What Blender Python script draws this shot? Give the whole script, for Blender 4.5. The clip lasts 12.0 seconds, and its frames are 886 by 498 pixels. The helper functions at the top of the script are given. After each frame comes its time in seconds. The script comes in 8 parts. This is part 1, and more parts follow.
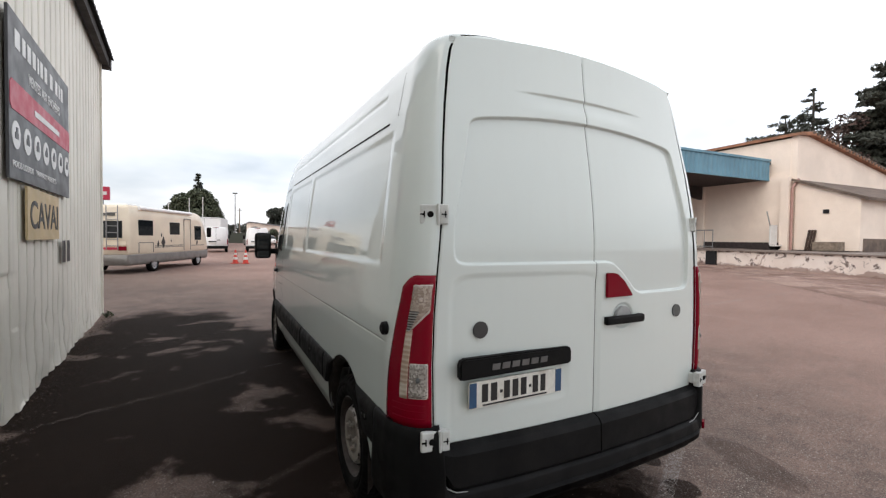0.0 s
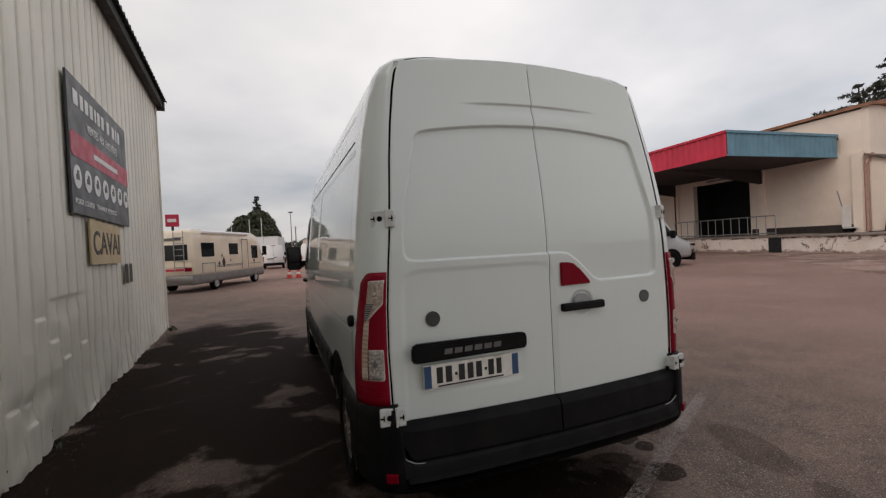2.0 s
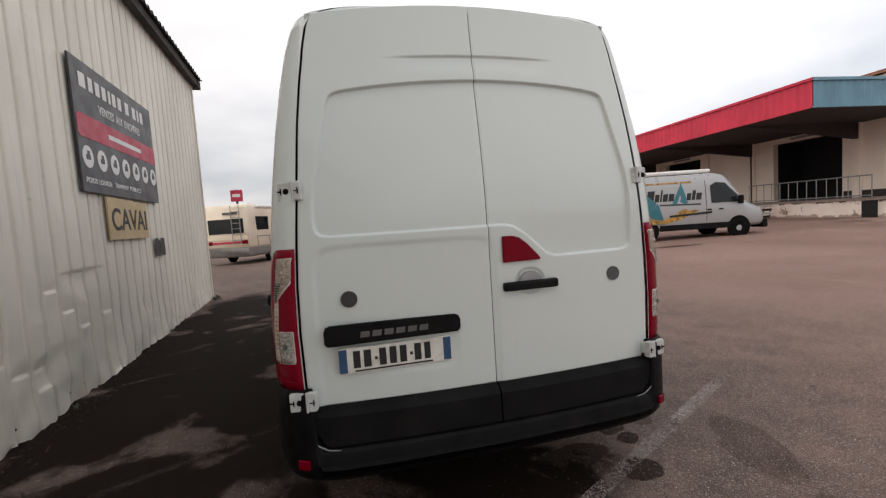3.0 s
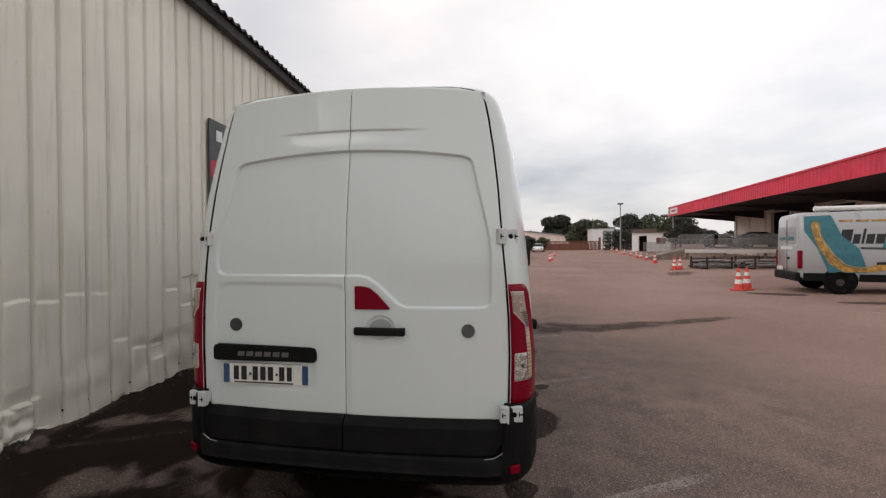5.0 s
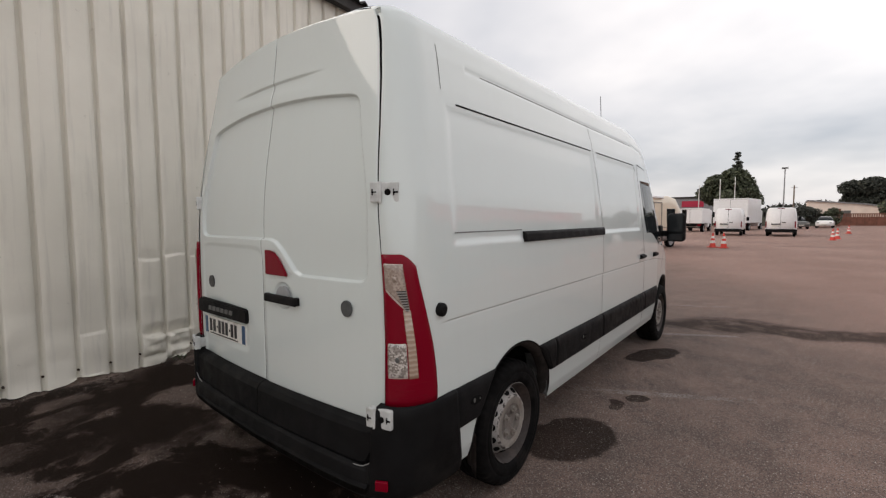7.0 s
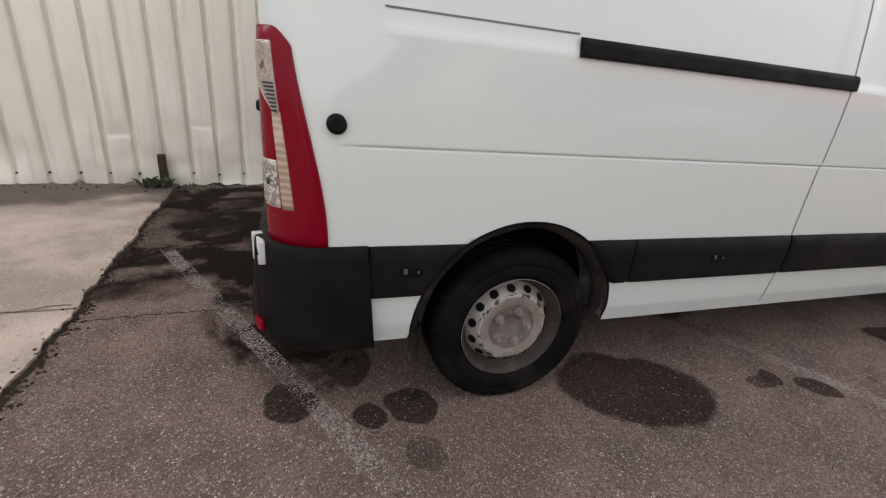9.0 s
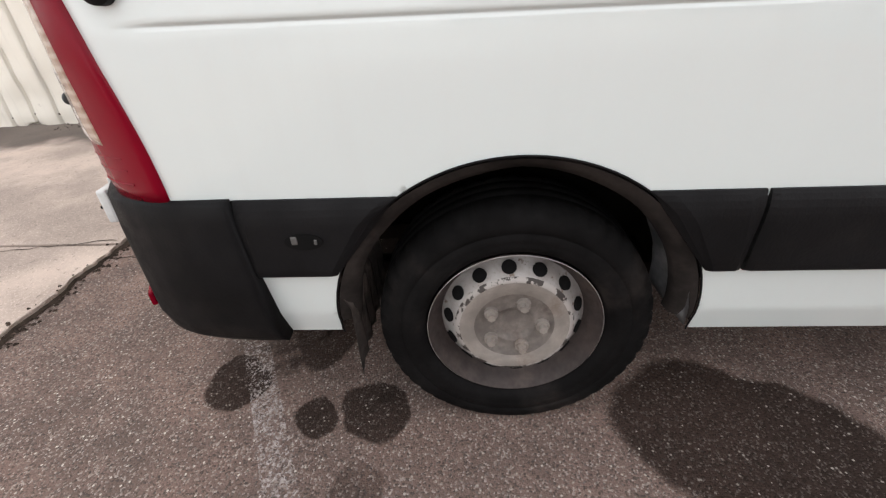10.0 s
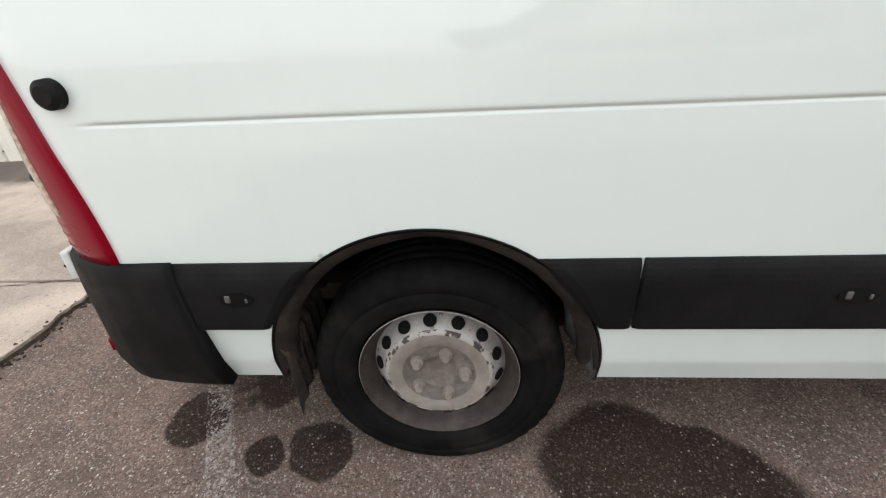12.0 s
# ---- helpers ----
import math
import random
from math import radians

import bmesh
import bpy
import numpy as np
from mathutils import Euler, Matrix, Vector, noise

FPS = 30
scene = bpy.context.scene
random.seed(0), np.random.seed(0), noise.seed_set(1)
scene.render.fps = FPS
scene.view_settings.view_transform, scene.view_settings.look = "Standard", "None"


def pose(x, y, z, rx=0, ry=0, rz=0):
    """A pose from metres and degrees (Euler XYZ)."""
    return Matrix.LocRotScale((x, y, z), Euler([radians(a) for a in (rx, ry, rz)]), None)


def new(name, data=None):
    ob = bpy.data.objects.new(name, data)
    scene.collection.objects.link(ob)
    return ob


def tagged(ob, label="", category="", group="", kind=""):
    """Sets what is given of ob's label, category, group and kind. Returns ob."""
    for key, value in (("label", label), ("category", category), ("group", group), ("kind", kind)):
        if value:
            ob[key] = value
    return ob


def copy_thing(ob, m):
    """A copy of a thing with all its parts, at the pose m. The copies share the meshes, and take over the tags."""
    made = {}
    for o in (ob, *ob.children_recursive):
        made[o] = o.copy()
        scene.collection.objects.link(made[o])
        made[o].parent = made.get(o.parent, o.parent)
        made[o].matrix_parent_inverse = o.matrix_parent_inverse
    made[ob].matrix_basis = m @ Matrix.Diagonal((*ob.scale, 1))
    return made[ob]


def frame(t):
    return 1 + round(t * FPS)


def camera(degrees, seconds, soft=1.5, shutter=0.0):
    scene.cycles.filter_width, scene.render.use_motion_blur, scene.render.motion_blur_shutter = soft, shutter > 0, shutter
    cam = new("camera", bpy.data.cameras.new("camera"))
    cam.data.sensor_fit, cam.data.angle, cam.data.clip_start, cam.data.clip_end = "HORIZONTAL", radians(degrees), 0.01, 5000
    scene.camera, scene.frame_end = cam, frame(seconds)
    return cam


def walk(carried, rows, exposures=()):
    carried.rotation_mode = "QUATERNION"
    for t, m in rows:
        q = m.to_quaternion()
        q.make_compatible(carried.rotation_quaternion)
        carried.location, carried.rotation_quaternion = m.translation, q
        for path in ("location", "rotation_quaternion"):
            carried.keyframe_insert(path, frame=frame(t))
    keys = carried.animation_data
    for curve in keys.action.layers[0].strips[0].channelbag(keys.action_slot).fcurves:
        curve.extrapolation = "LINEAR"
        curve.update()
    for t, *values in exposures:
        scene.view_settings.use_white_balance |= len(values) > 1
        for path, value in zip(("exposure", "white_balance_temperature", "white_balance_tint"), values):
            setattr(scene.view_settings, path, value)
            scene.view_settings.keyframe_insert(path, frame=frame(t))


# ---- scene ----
cam = camera(92.0, 12.0, soft=1.3)
# seconds, x, y, z, yaw, pitch, roll
ROWS = [
    (0.0, -1.686, -1.574, 1.529, -27.92, -1.44, -0.66),
    (0.5, -1.665, -1.722, 1.635, -28.81, 3.24, 0.30),
    (1.0, -1.600, -1.843, 1.681, -30.67, 5.67, -2.59),
    (1.5, -1.505, -1.894, 1.613, -25.56, 2.73, 1.20),
    (2.0, -1.361, -1.981, 1.489, -21.22, -0.53, 2.89),
    (2.5, -1.147, -1.985, 1.448, -15.89, -2.29, 4.24),
    (2.7, -0.953, -1.947, 1.454, -15.10, -3.42, 4.24),
    (4.3, 0.265, -2.261, 1.543, 0.92, -4.58, 0.60),
    (4.5, 0.444, -2.276, 1.560, 3.49, -2.63, 0.67),
    (5.0, 0.885, -2.279, 1.587, 8.60, -0.62, 0.34),
    (5.5, 1.241, -2.090, 1.601, 16.63, 2.27, -0.74),
    (6.0, 1.591, -1.906, 1.544, 23.83, -2.33, -0.96),
    (6.5, 1.910, -1.670, 1.528, 31.90, -0.38, 0.34),
    (6.7, 2.016, -1.469, 1.533, 34.54, -1.92, 0.36),
    (8.3, 2.582, -0.377, 1.353, 59.15, -11.55, -3.76),
    (8.5, 2.561, -0.202, 1.377, 63.26, -14.00, -5.11),
    (9.0, 2.349, 0.109, 1.260, 72.81, -20.89, -4.89),
    (9.5, 2.007, 0.389, 1.239, 78.00, -29.50, -2.85),
    (10.0, 1.822, 0.796, 1.101, 92.03, -31.25, 2.36),
    (10.5, 1.542, 0.883, 1.037, 95.48, -36.03, 0.79),
    (11.0, 1.398, 0.873, 0.957, 96.31, -41.98, 4.91),
    (11.5, 1.496, 0.924, 1.072, 94.53, -39.88, 3.99),
    (12.0, 1.861, 1.022, 1.223, 93.17, -28.22, 2.68),
]
# seconds, stops, kelvin, tint
EXPOSURES = [(0.0, -0.22, 6500, 8), (0.5, -0.95, 6500, 9), (1.0, -1.12, 6500, 10), (1.5, -1.15, 6700, 10), (2.0, -1.06, 6850, 11), (2.5, -0.76, 6850, 11), (4.5, -0.50, 6850, 11), (5.0, -0.76, 6850, 11), (5.5, -1.01, 6850, 11), (6.0, -0.95, 6850, 11), (6.5, -0.80, 6850, 11), (8.5, -0.30, 6850, 11), (9.5, 0.05, 6850, 11), (10.0, 0.38, 6800, 11), (10.5, 0.55, 6750, 11), (11.0, 1.58, 6750, 11), (11.5, 1.10, 6700, 8), (12.0, 0.42, 6700, 5)]
walk(cam, [(t, pose(x, y, z, 90 + pitch, roll, yaw)) for t, x, y, z, yaw, pitch, roll in ROWS], EXPOSURES)

# ---- sky and sun: bright overcast ----
world = bpy.data.worlds.new("overcast_sky")
scene.world = world
world.use_nodes = True
wt = world.node_tree
wt.nodes.clear()
SUN_EL, SUN_AZ = 38.0, 245.0


def wnode(kind, **props):
    n = wt.nodes.new(kind)
    for k, v in props.items():
        if k == "sky_type":
            n.sky_type = v
        elif k == "blend_type":
            n.blend_type = v
        elif k == "data_type":
            n.data_type = v
        elif k == "operation":
            n.operation = v
    return n


sky = wnode("ShaderNodeTexSky", sky_type="NISHITA")
sky.sun_disc = False
sky.sun_elevation, sky.sun_rotation = radians(SUN_EL), radians(SUN_AZ)
sky.air_density, sky.dust_density, sky.ozone_density = 1.0, 4.0, 1.0
sky_bg = wnode("ShaderNodeBackground")
sky_bg.inputs["Strength"].default_value = 0.05
wt.links.new(sky.outputs["Color"], sky_bg.inputs["Color"])
# cloud deck: broad soft shapes, flattened towards the horizon
co = wnode("ShaderNodeTexCoord")
sep = wnode("ShaderNodeSeparateXYZ")
wt.links.new(co.outputs["Generated"], sep.inputs[0])
up = wnode("ShaderNodeMath", operation="MAXIMUM")
wt.links.new(sep.outputs["Z"], up.inputs[0])
up.inputs[1].default_value = 0.0
upo = wnode("ShaderNodeMath", operation="ADD")
wt.links.new(up.outputs[0], upo.inputs[0])
upo.inputs[1].default_value = 0.22
div = wnode("ShaderNodeVectorMath", operation="DIVIDE")
wt.links.new(co.outputs["Generated"], div.inputs[0])
wt.links.new(upo.outputs[0], div.inputs[1])
n1 = wnode("ShaderNodeTexNoise")
n1.inputs["Scale"].default_value, n1.inputs["Detail"].default_value, n1.inputs["Roughness"].default_value = 0.75, 5.0, 0.5
wt.links.new(div.outputs[0], n1.inputs["Vector"])
ramp = wnode("ShaderNodeValToRGB")
ramp.color_ramp.elements[0].position, ramp.color_ramp.elements[0].color = 0.28, (0.52, 0.57, 0.65, 1)
ramp.color_ramp.elements[1].position, ramp.color_ramp.elements[1].color = 0.68, (1.21, 1.185, 1.20, 1)
wt.links.new(n1.outputs["Fac"], ramp.inputs["Fac"])
# the deck is brighter overhead than near the horizon
lift = wnode("ShaderNodeMapRange")
wt.links.new(sep.outputs["Z"], lift.inputs["Value"])
lift.inputs["From Min"].default_value, lift.inputs["From Max"].default_value = 0.0, 0.6
lift.inputs["To Min"].default_value, lift.inputs["To Max"].default_value = 1.03, 1.26
mul = wnode("ShaderNodeVectorMath", operation="MULTIPLY")
# thinner cloud, and so more light, towards the east
side = wnode("ShaderNodeVectorMath", operation="DOT_PRODUCT")
wt.links.new(co.outputs["Generated"], side.inputs[0])
side.inputs[1].default_value = (0.26, 0.10, 0.0)
even = wnode("ShaderNodeMath", operation="ADD")
wt.links.new(side.outputs["Value"], even.inputs[0])
even.inputs[1].default_value = 1.0
tone = wnode("ShaderNodeVectorMath", operation="MULTIPLY")
wt.links.new(ramp.outputs["Color"], tone.inputs[0])
wt.links.new(even.outputs[0], tone.inputs[1])
wt.links.new(tone.outputs[0], mul.inputs[0])
wt.links.new(lift.outputs["Result"], mul.inputs[1])
cloud_bg = wnode("ShaderNodeBackground")
cloud_bg.inputs["Strength"].default_value = 1.08
wt.links.new(mul.outputs[0], cloud_bg.inputs["Color"])
add = wnode("ShaderNodeAddShader")
wt.links.new(sky_bg.outputs[0], add.inputs[0])
wt.links.new(cloud_bg.outputs[0], add.inputs[1])
wout = wnode("ShaderNodeOutputWorld")
wt.links.new(add.outputs[0], wout.inputs["Surface"])

sun_data = bpy.data.lights.new("sun", "SUN")
sun_data.energy, sun_data.angle, sun_data.color = 1.5, radians(62), (1.0, 0.93, 0.86)
sun = new("sun", sun_data)
sun.rotation_euler = (radians(90 - SUN_EL), 0, radians(180 - SUN_AZ))

# ---- materials ----


class Nodes:
    """Small helper round a material's node tree."""

    def __init__(self, name):
        self.m = bpy.data.materials.new(name)
        self.m.use_nodes = True
        self.t = self.m.node_tree
        self.b = self.t.nodes["Principled BSDF"]
        self.co = None

    def n(self, kind):
        return self.t.nodes.new(kind)

    def link(self, a, b):
        self.t.links.new(a, b)

    def coord(self):
        if self.co is None:
            self.co = self.n("ShaderNodeTexCoord")
        return self.co.outputs["Object"]

    def noise(self, scale, detail=4.0, rough=0.55, distort=0.0, stretch=None):
        t = self.n("ShaderNodeTexNoise")
        t.inputs["Scale"].default_value, t.inputs["Detail"].default_value = scale, detail
        t.inputs["Roughness"].default_value, t.inputs["Distortion"].default_value = rough, distort
        if stretch:
            mp = self.n("ShaderNodeMapping")
            mp.inputs["Scale"].default_value = stretch
            self.link(self.coord(), mp.inputs["Vector"])
            self.link(mp.outputs[0], t.inputs["Vector"])
        else:
            self.link(self.coord(), t.inputs["Vector"])
        return t.outputs["Fac"]

    def step(self, value, lo, hi, a=0.0, b=1.0):
        r = self.n("ShaderNodeMapRange")
        r.interpolation_type = "SMOOTHSTEP"
        self.link(value, r.inputs["Value"])
        r.inputs["From Min"].default_value, r.inputs["From Max"].default_value = lo, hi
        r.inputs["To Min"].default_value, r.inputs["To Max"].default_value = a, b
        return r.outputs["Result"]

    def mix(self, fac, a, b):
        x = self.n("ShaderNodeMix")
        x.data_type = "RGBA"
        for sock, v in ((x.inputs[0], fac), (x.inputs[6], a), (x.inputs[7], b)):
            if isinstance(v, (int, float)):
                sock.default_value = v
            elif isinstance(v, tuple):
                sock.default_value = (*v[:3], 1)
            else:
                self.link(v, sock)
        return x.outputs[2]

    def math(self, op, a, b=0.0):
        x = self.n("ShaderNodeMath")
        x.operation = op
        for sock, v in ((x.inputs[0], a), (x.inputs[1], b)):
            if isinstance(v, (int, float)):
                sock.default_value = v
            else:
                self.link(v, sock)
        return x.outputs[0]

    def bump(self, height, strength=0.3, distance=0.01):
        x = self.n("ShaderNodeBump")
        x.inputs["Strength"].default_value, x.inputs["Distance"].default_value = strength, distance
        self.link(height, x.inputs["Height"])
        self.link(x.outputs[0], self.b.inputs["Normal"])

    def set(self, **kw):
        names = dict(color="Base Color", rough="Roughness", metal="Metallic", coat="Coat Weight", trans="Transmission Weight", ior="IOR", spec="Specular IOR Level", alpha="Alpha", coat_rough="Coat Roughness")
        for k, v in kw.items():
            sock = self.b.inputs[names[k]]
            if isinstance(v, tuple):
                sock.default_value = (*v[:3], 1)
            elif isinstance(v, (int, float)):
                sock.default_value = v
            else:
                self.link(v, sock)
        return self


def simple(name, color, rough=0.6, metal=0.0, vary=0.25, scale=6.0, fine=60.0, bump=0.0, dirt=None, **kw):
    """A plain surface with broad and fine variation of colour, and fine relief."""
    k = Nodes(name)
    dark = tuple(c * (1 - vary) for c in color)
    light = tuple(min(1.0, c * (1 + vary * 0.6)) for c in color)
    c = k.mix(k.step(k.noise(scale), 0.3, 0.7), dark, light)
    c = k.mix(k.step(k.noise(fine, 3.0), 0.35, 0.65, 0.0, 0.35), c, dark)
    if dirt:
        c = k.mix(k.step(k.noise(scale * 0.45, 6.0, 0.65), 0.52, 0.72, 0.0, 0.7), c, dirt)
    k.set(color=c, metal=metal, **kw)
    k.set(rough=k.step(k.noise(scale * 2.3), 0.3, 0.7, max(0.02, rough - 0.08), min(1.0, rough + 0.1)))
    if bump:
        k.bump(k.noise(fine, 5.0), bump, 0.004)
    return k.m


def van_paint(name, color):
    k = Nodes(name)
    c = k.mix(k.noise(0.9, 3.0), color, tuple(x * 0.95 for x in color))
    streak = k.step(k.noise(3.0, 5.0, 0.5, 0.2, (6.0, 6.0, 0.5)), 0.45, 0.95, 0.0, 0.10)
    c = k.mix(streak, c, (0.52, 0.52, 0.49))
    k.set(color=c, rough=k.step(k.noise(2.5, 3.0), 0.2, 0.8, 0.28, 0.36), coat=1.0, coat_rough=0.025)
    return k.m


def glassy(name, color, rough=0.08, alpha=None, coat=1.0, spec=0.5):
    k = Nodes(name)
    k.set(color=color, rough=rough, coat=coat, coat_rough=0.03, spec=spec)
    if alpha is not None:
        k.set(alpha=alpha)
    return k.m


M = {}
M["paint"] = van_paint("white_van_paint", (0.62, 0.68, 0.665))
M["plastic"] = simple("black_bumper_plastic", (0.0070, 0.0070, 0.0075), 0.58, vary=0.4, scale=5, fine=180, bump=0.25, dirt=(0.015, 0.0135, 0.0125), spec=0.12)
M["gap"] = simple("door_gap_rubber", (0.006, 0.006, 0.006), 0.85, vary=0.2, spec=0.1)
M["rubber"] = simple("tyre_rubber", (0.0055, 0.0052, 0.0052), 0.80, vary=0.5, scale=9, fine=90, bump=0.3, dirt=(0.024, 0.020, 0.018), spec=0.10)
M["liner"] = simple("wheel_arch_liner", (0.009, 0.0075, 0.0068), 0.85, vary=0.5, scale=5, fine=40, bump=0.4, dirt=(0.024, 0.018, 0.015), spec=0.12)
M["arch_dust"] = simple("dusty_arch_return", (0.026, 0.022, 0.020), 0.75, vary=0.6, scale=9, fine=60, bump=0.3, dirt=(0.050, 0.042, 0.036), spec=0.15)
M["red_lens"] = glassy("red_lamp_lens", (0.18, 0.0007, 0.011), 0.20, coat=0.0, spec=0.16)


def ribbed_lens(name, light, dark, stripe=0.0):
    """Clear lamp cover over a faceted reflector; stripe adds slanting ribs."""
    k = Nodes(name)
    v = k.n("ShaderNodeTexVoronoi")
    v.inputs["Scale"].default_value = 130.0
    k.link(k.coord(), v.inputs["Vector"])
    s = k.n("ShaderNodeSeparateColor")
    k.link(v.outputs["Color"], s.inputs[0])
    c = k.mix(k.step(s.outputs[0], 0.25, 0.85), dark, light)
    c = k.mix(k.step(k.noise(9.0, 3.0), 0.35, 0.7, 0.0, 0.7), c, dark)
    k.set(color=c, rough=0.2, metal=0.1, coat=1.0, coat_rough=0.03)
    k.bump(v.outputs["Distance"], 0.3, 0.003)
    return k.m


M["clear_lens"] = ribbed_lens("clear_lamp_lens", (0.62, 0.59, 0.55), (0.20, 0.18, 0.165))
M["amber_lens"] = ribbed_lens("smoky_indicator_lens", (0.44, 0.37, 0.32), (0.25, 0.19, 0.155))


def strip_lens():
    """Beige lamp cover with fine level ribs moulded behind it."""
    k = Nodes("beige_lamp_lens")
    z = k.n("ShaderNodeSeparateXYZ")
    k.link(k.coord(), z.inputs[0])
    wave = k.math("SINE", k.math("ADD", k.math("MULTIPLY", z.outputs["Z"], 300.0), k.math("MULTIPLY", k.noise(30.0, 2.0), 3.0)))
    c = k.mix(k.step(wave, -0.4, 0.9), (0.33, 0.235, 0.175), (0.44, 0.35, 0.28))
    c = k.mix(k.step(k.noise(7.0, 3.0), 0.5, 0.7, 0.0, 0.6), c, (0.62, 0.57, 0.50))
    k.set(color=c, rough=0.18, coat=0.6, coat_rough=0.03)
    k.bump(wave, 0.25, 0.002)
    return k.m


M["side_lens"] = strip_lens()
M["lens_edge"] = simple("pale_lens_edge", (0.50, 0.44, 0.41), 0.3, vary=0.15, scale=30)
M["dish"] = simple("pale_grey_plastic", (0.30, 0.31, 0.315), 0.45, vary=0.1, scale=20)
M["seam"] = simple("grey_panel_joint", (0.16, 0.165, 0.165), 0.6, vary=0.2)
M["clip"] = simple("dull_metal_clip", (0.11, 0.11, 0.105), 0.5, 0.3, vary=0.3, scale=30)
M["flap_grey"] = simple("grey_liner_plastic", (0.16, 0.165, 0.17), 0.45, vary=0.6, scale=11, fine=50, bump=0.3, dirt=(0.34, 0.33, 0.32))
M["glass"] = glassy("dark_window_glass", (0.012, 0.015, 0.017), 0.05, coat=0.0, spec=0.35)
M["hinge"] = simple("white_hinge_metal", (0.56, 0.58, 0.57), 0.4, vary=0.15, scale=20, dirt=(0.3, 0.28, 0.25))
M["grey_disc"] = simple("dark_grey_plastic", (0.075, 0.08, 0.08), 0.5, vary=0.2, scale=30)
M["badge"] = simple("charcoal_plastic", (0.035, 0.036, 0.037), 0.4, vary=0.2, scale=30)
M["plate"] = simple("number_plate_white", (0.72, 0.71, 0.66), 0.35, vary=0.12, scale=20, dirt=(0.4, 0.36, 0.3))
M["plate_blue"] = simple("number_plate_blue", (0.022, 0.075, 0.17), 0.4, vary=0.2)
M["ink"] = simple("black_ink", (0.012, 0.012, 0.013), 0.5, vary=0.2)
M["dull_letter"] = simple("dull_grey_letter", (0.13, 0.13, 0.13), 0.4, 0.4, vary=0.15)
M["letter"] = simple("silver_letter", (0.42, 0.42, 0.42), 0.35, 0.6, vary=0.1)


def steel_wheel():
    k = Nodes("steel_wheel_paint")
    c = k.mix(k.step(k.noise(14.0, 5.0), 0.35, 0.65), (0.36, 0.35, 0.34), (0.27, 0.25, 0.235))
    c = k.mix(k.step(k.noise(38.0, 6.0, 0.65), 0.60, 0.68, 0.0, 0.85), c, (0.10, 0.06, 0.04))
    c = k.mix(k.step(k.noise(150.0, 2.0), 0.55, 0.7, 0.0, 0.4), c, (0.2, 0.17, 0.14))
    k.set(color=c, rough=0.5, metal=0.25)
    k.bump(k.noise(80.0, 4.0), 0.15, 0.002)
    return k.m


M["wheel"] = steel_wheel()


def chipped_edge():
    k = Nodes("chipped_wheel_edge")
    c = k.mix(k.step(k.noise(30.0, 4.0, 0.6), 0.50, 0.55, 0.0, 0.95), (0.33, 0.31, 0.29), (0.022, 0.016, 0.013))
    k.set(color=c, rough=0.6, metal=0.15)
    return k.m


M["wheel_edge"] = chipped_edge()
M["wheel_dust"] = simple("dusty_wheel_paint", (0.25, 0.225, 0.20), 0.7, 0.1, vary=0.25, scale=18, fine=70, bump=0.15, dirt=(0.15, 0.11, 0.085))
M["flap"] = simple("dirty_rubber_flap", (0.055, 0.045, 0.040), 0.7, vary=0.5, scale=12, fine=60, bump=0.4, dirt=(0.13, 0.105, 0.09))
M["wheel_dark"] = simple("dirty_wheel_barrel", (0.038, 0.028, 0.025), 0.65, vary=0.4, scale=20, dirt=(0.075, 0.055, 0.045))
M["wheel_mid"] = simple("grimy_hub_plate", (0.165, 0.145, 0.13), 0.7, 0.1, vary=0.35, scale=24, fine=80, bump=0.15, dirt=(0.08, 0.06, 0.05))


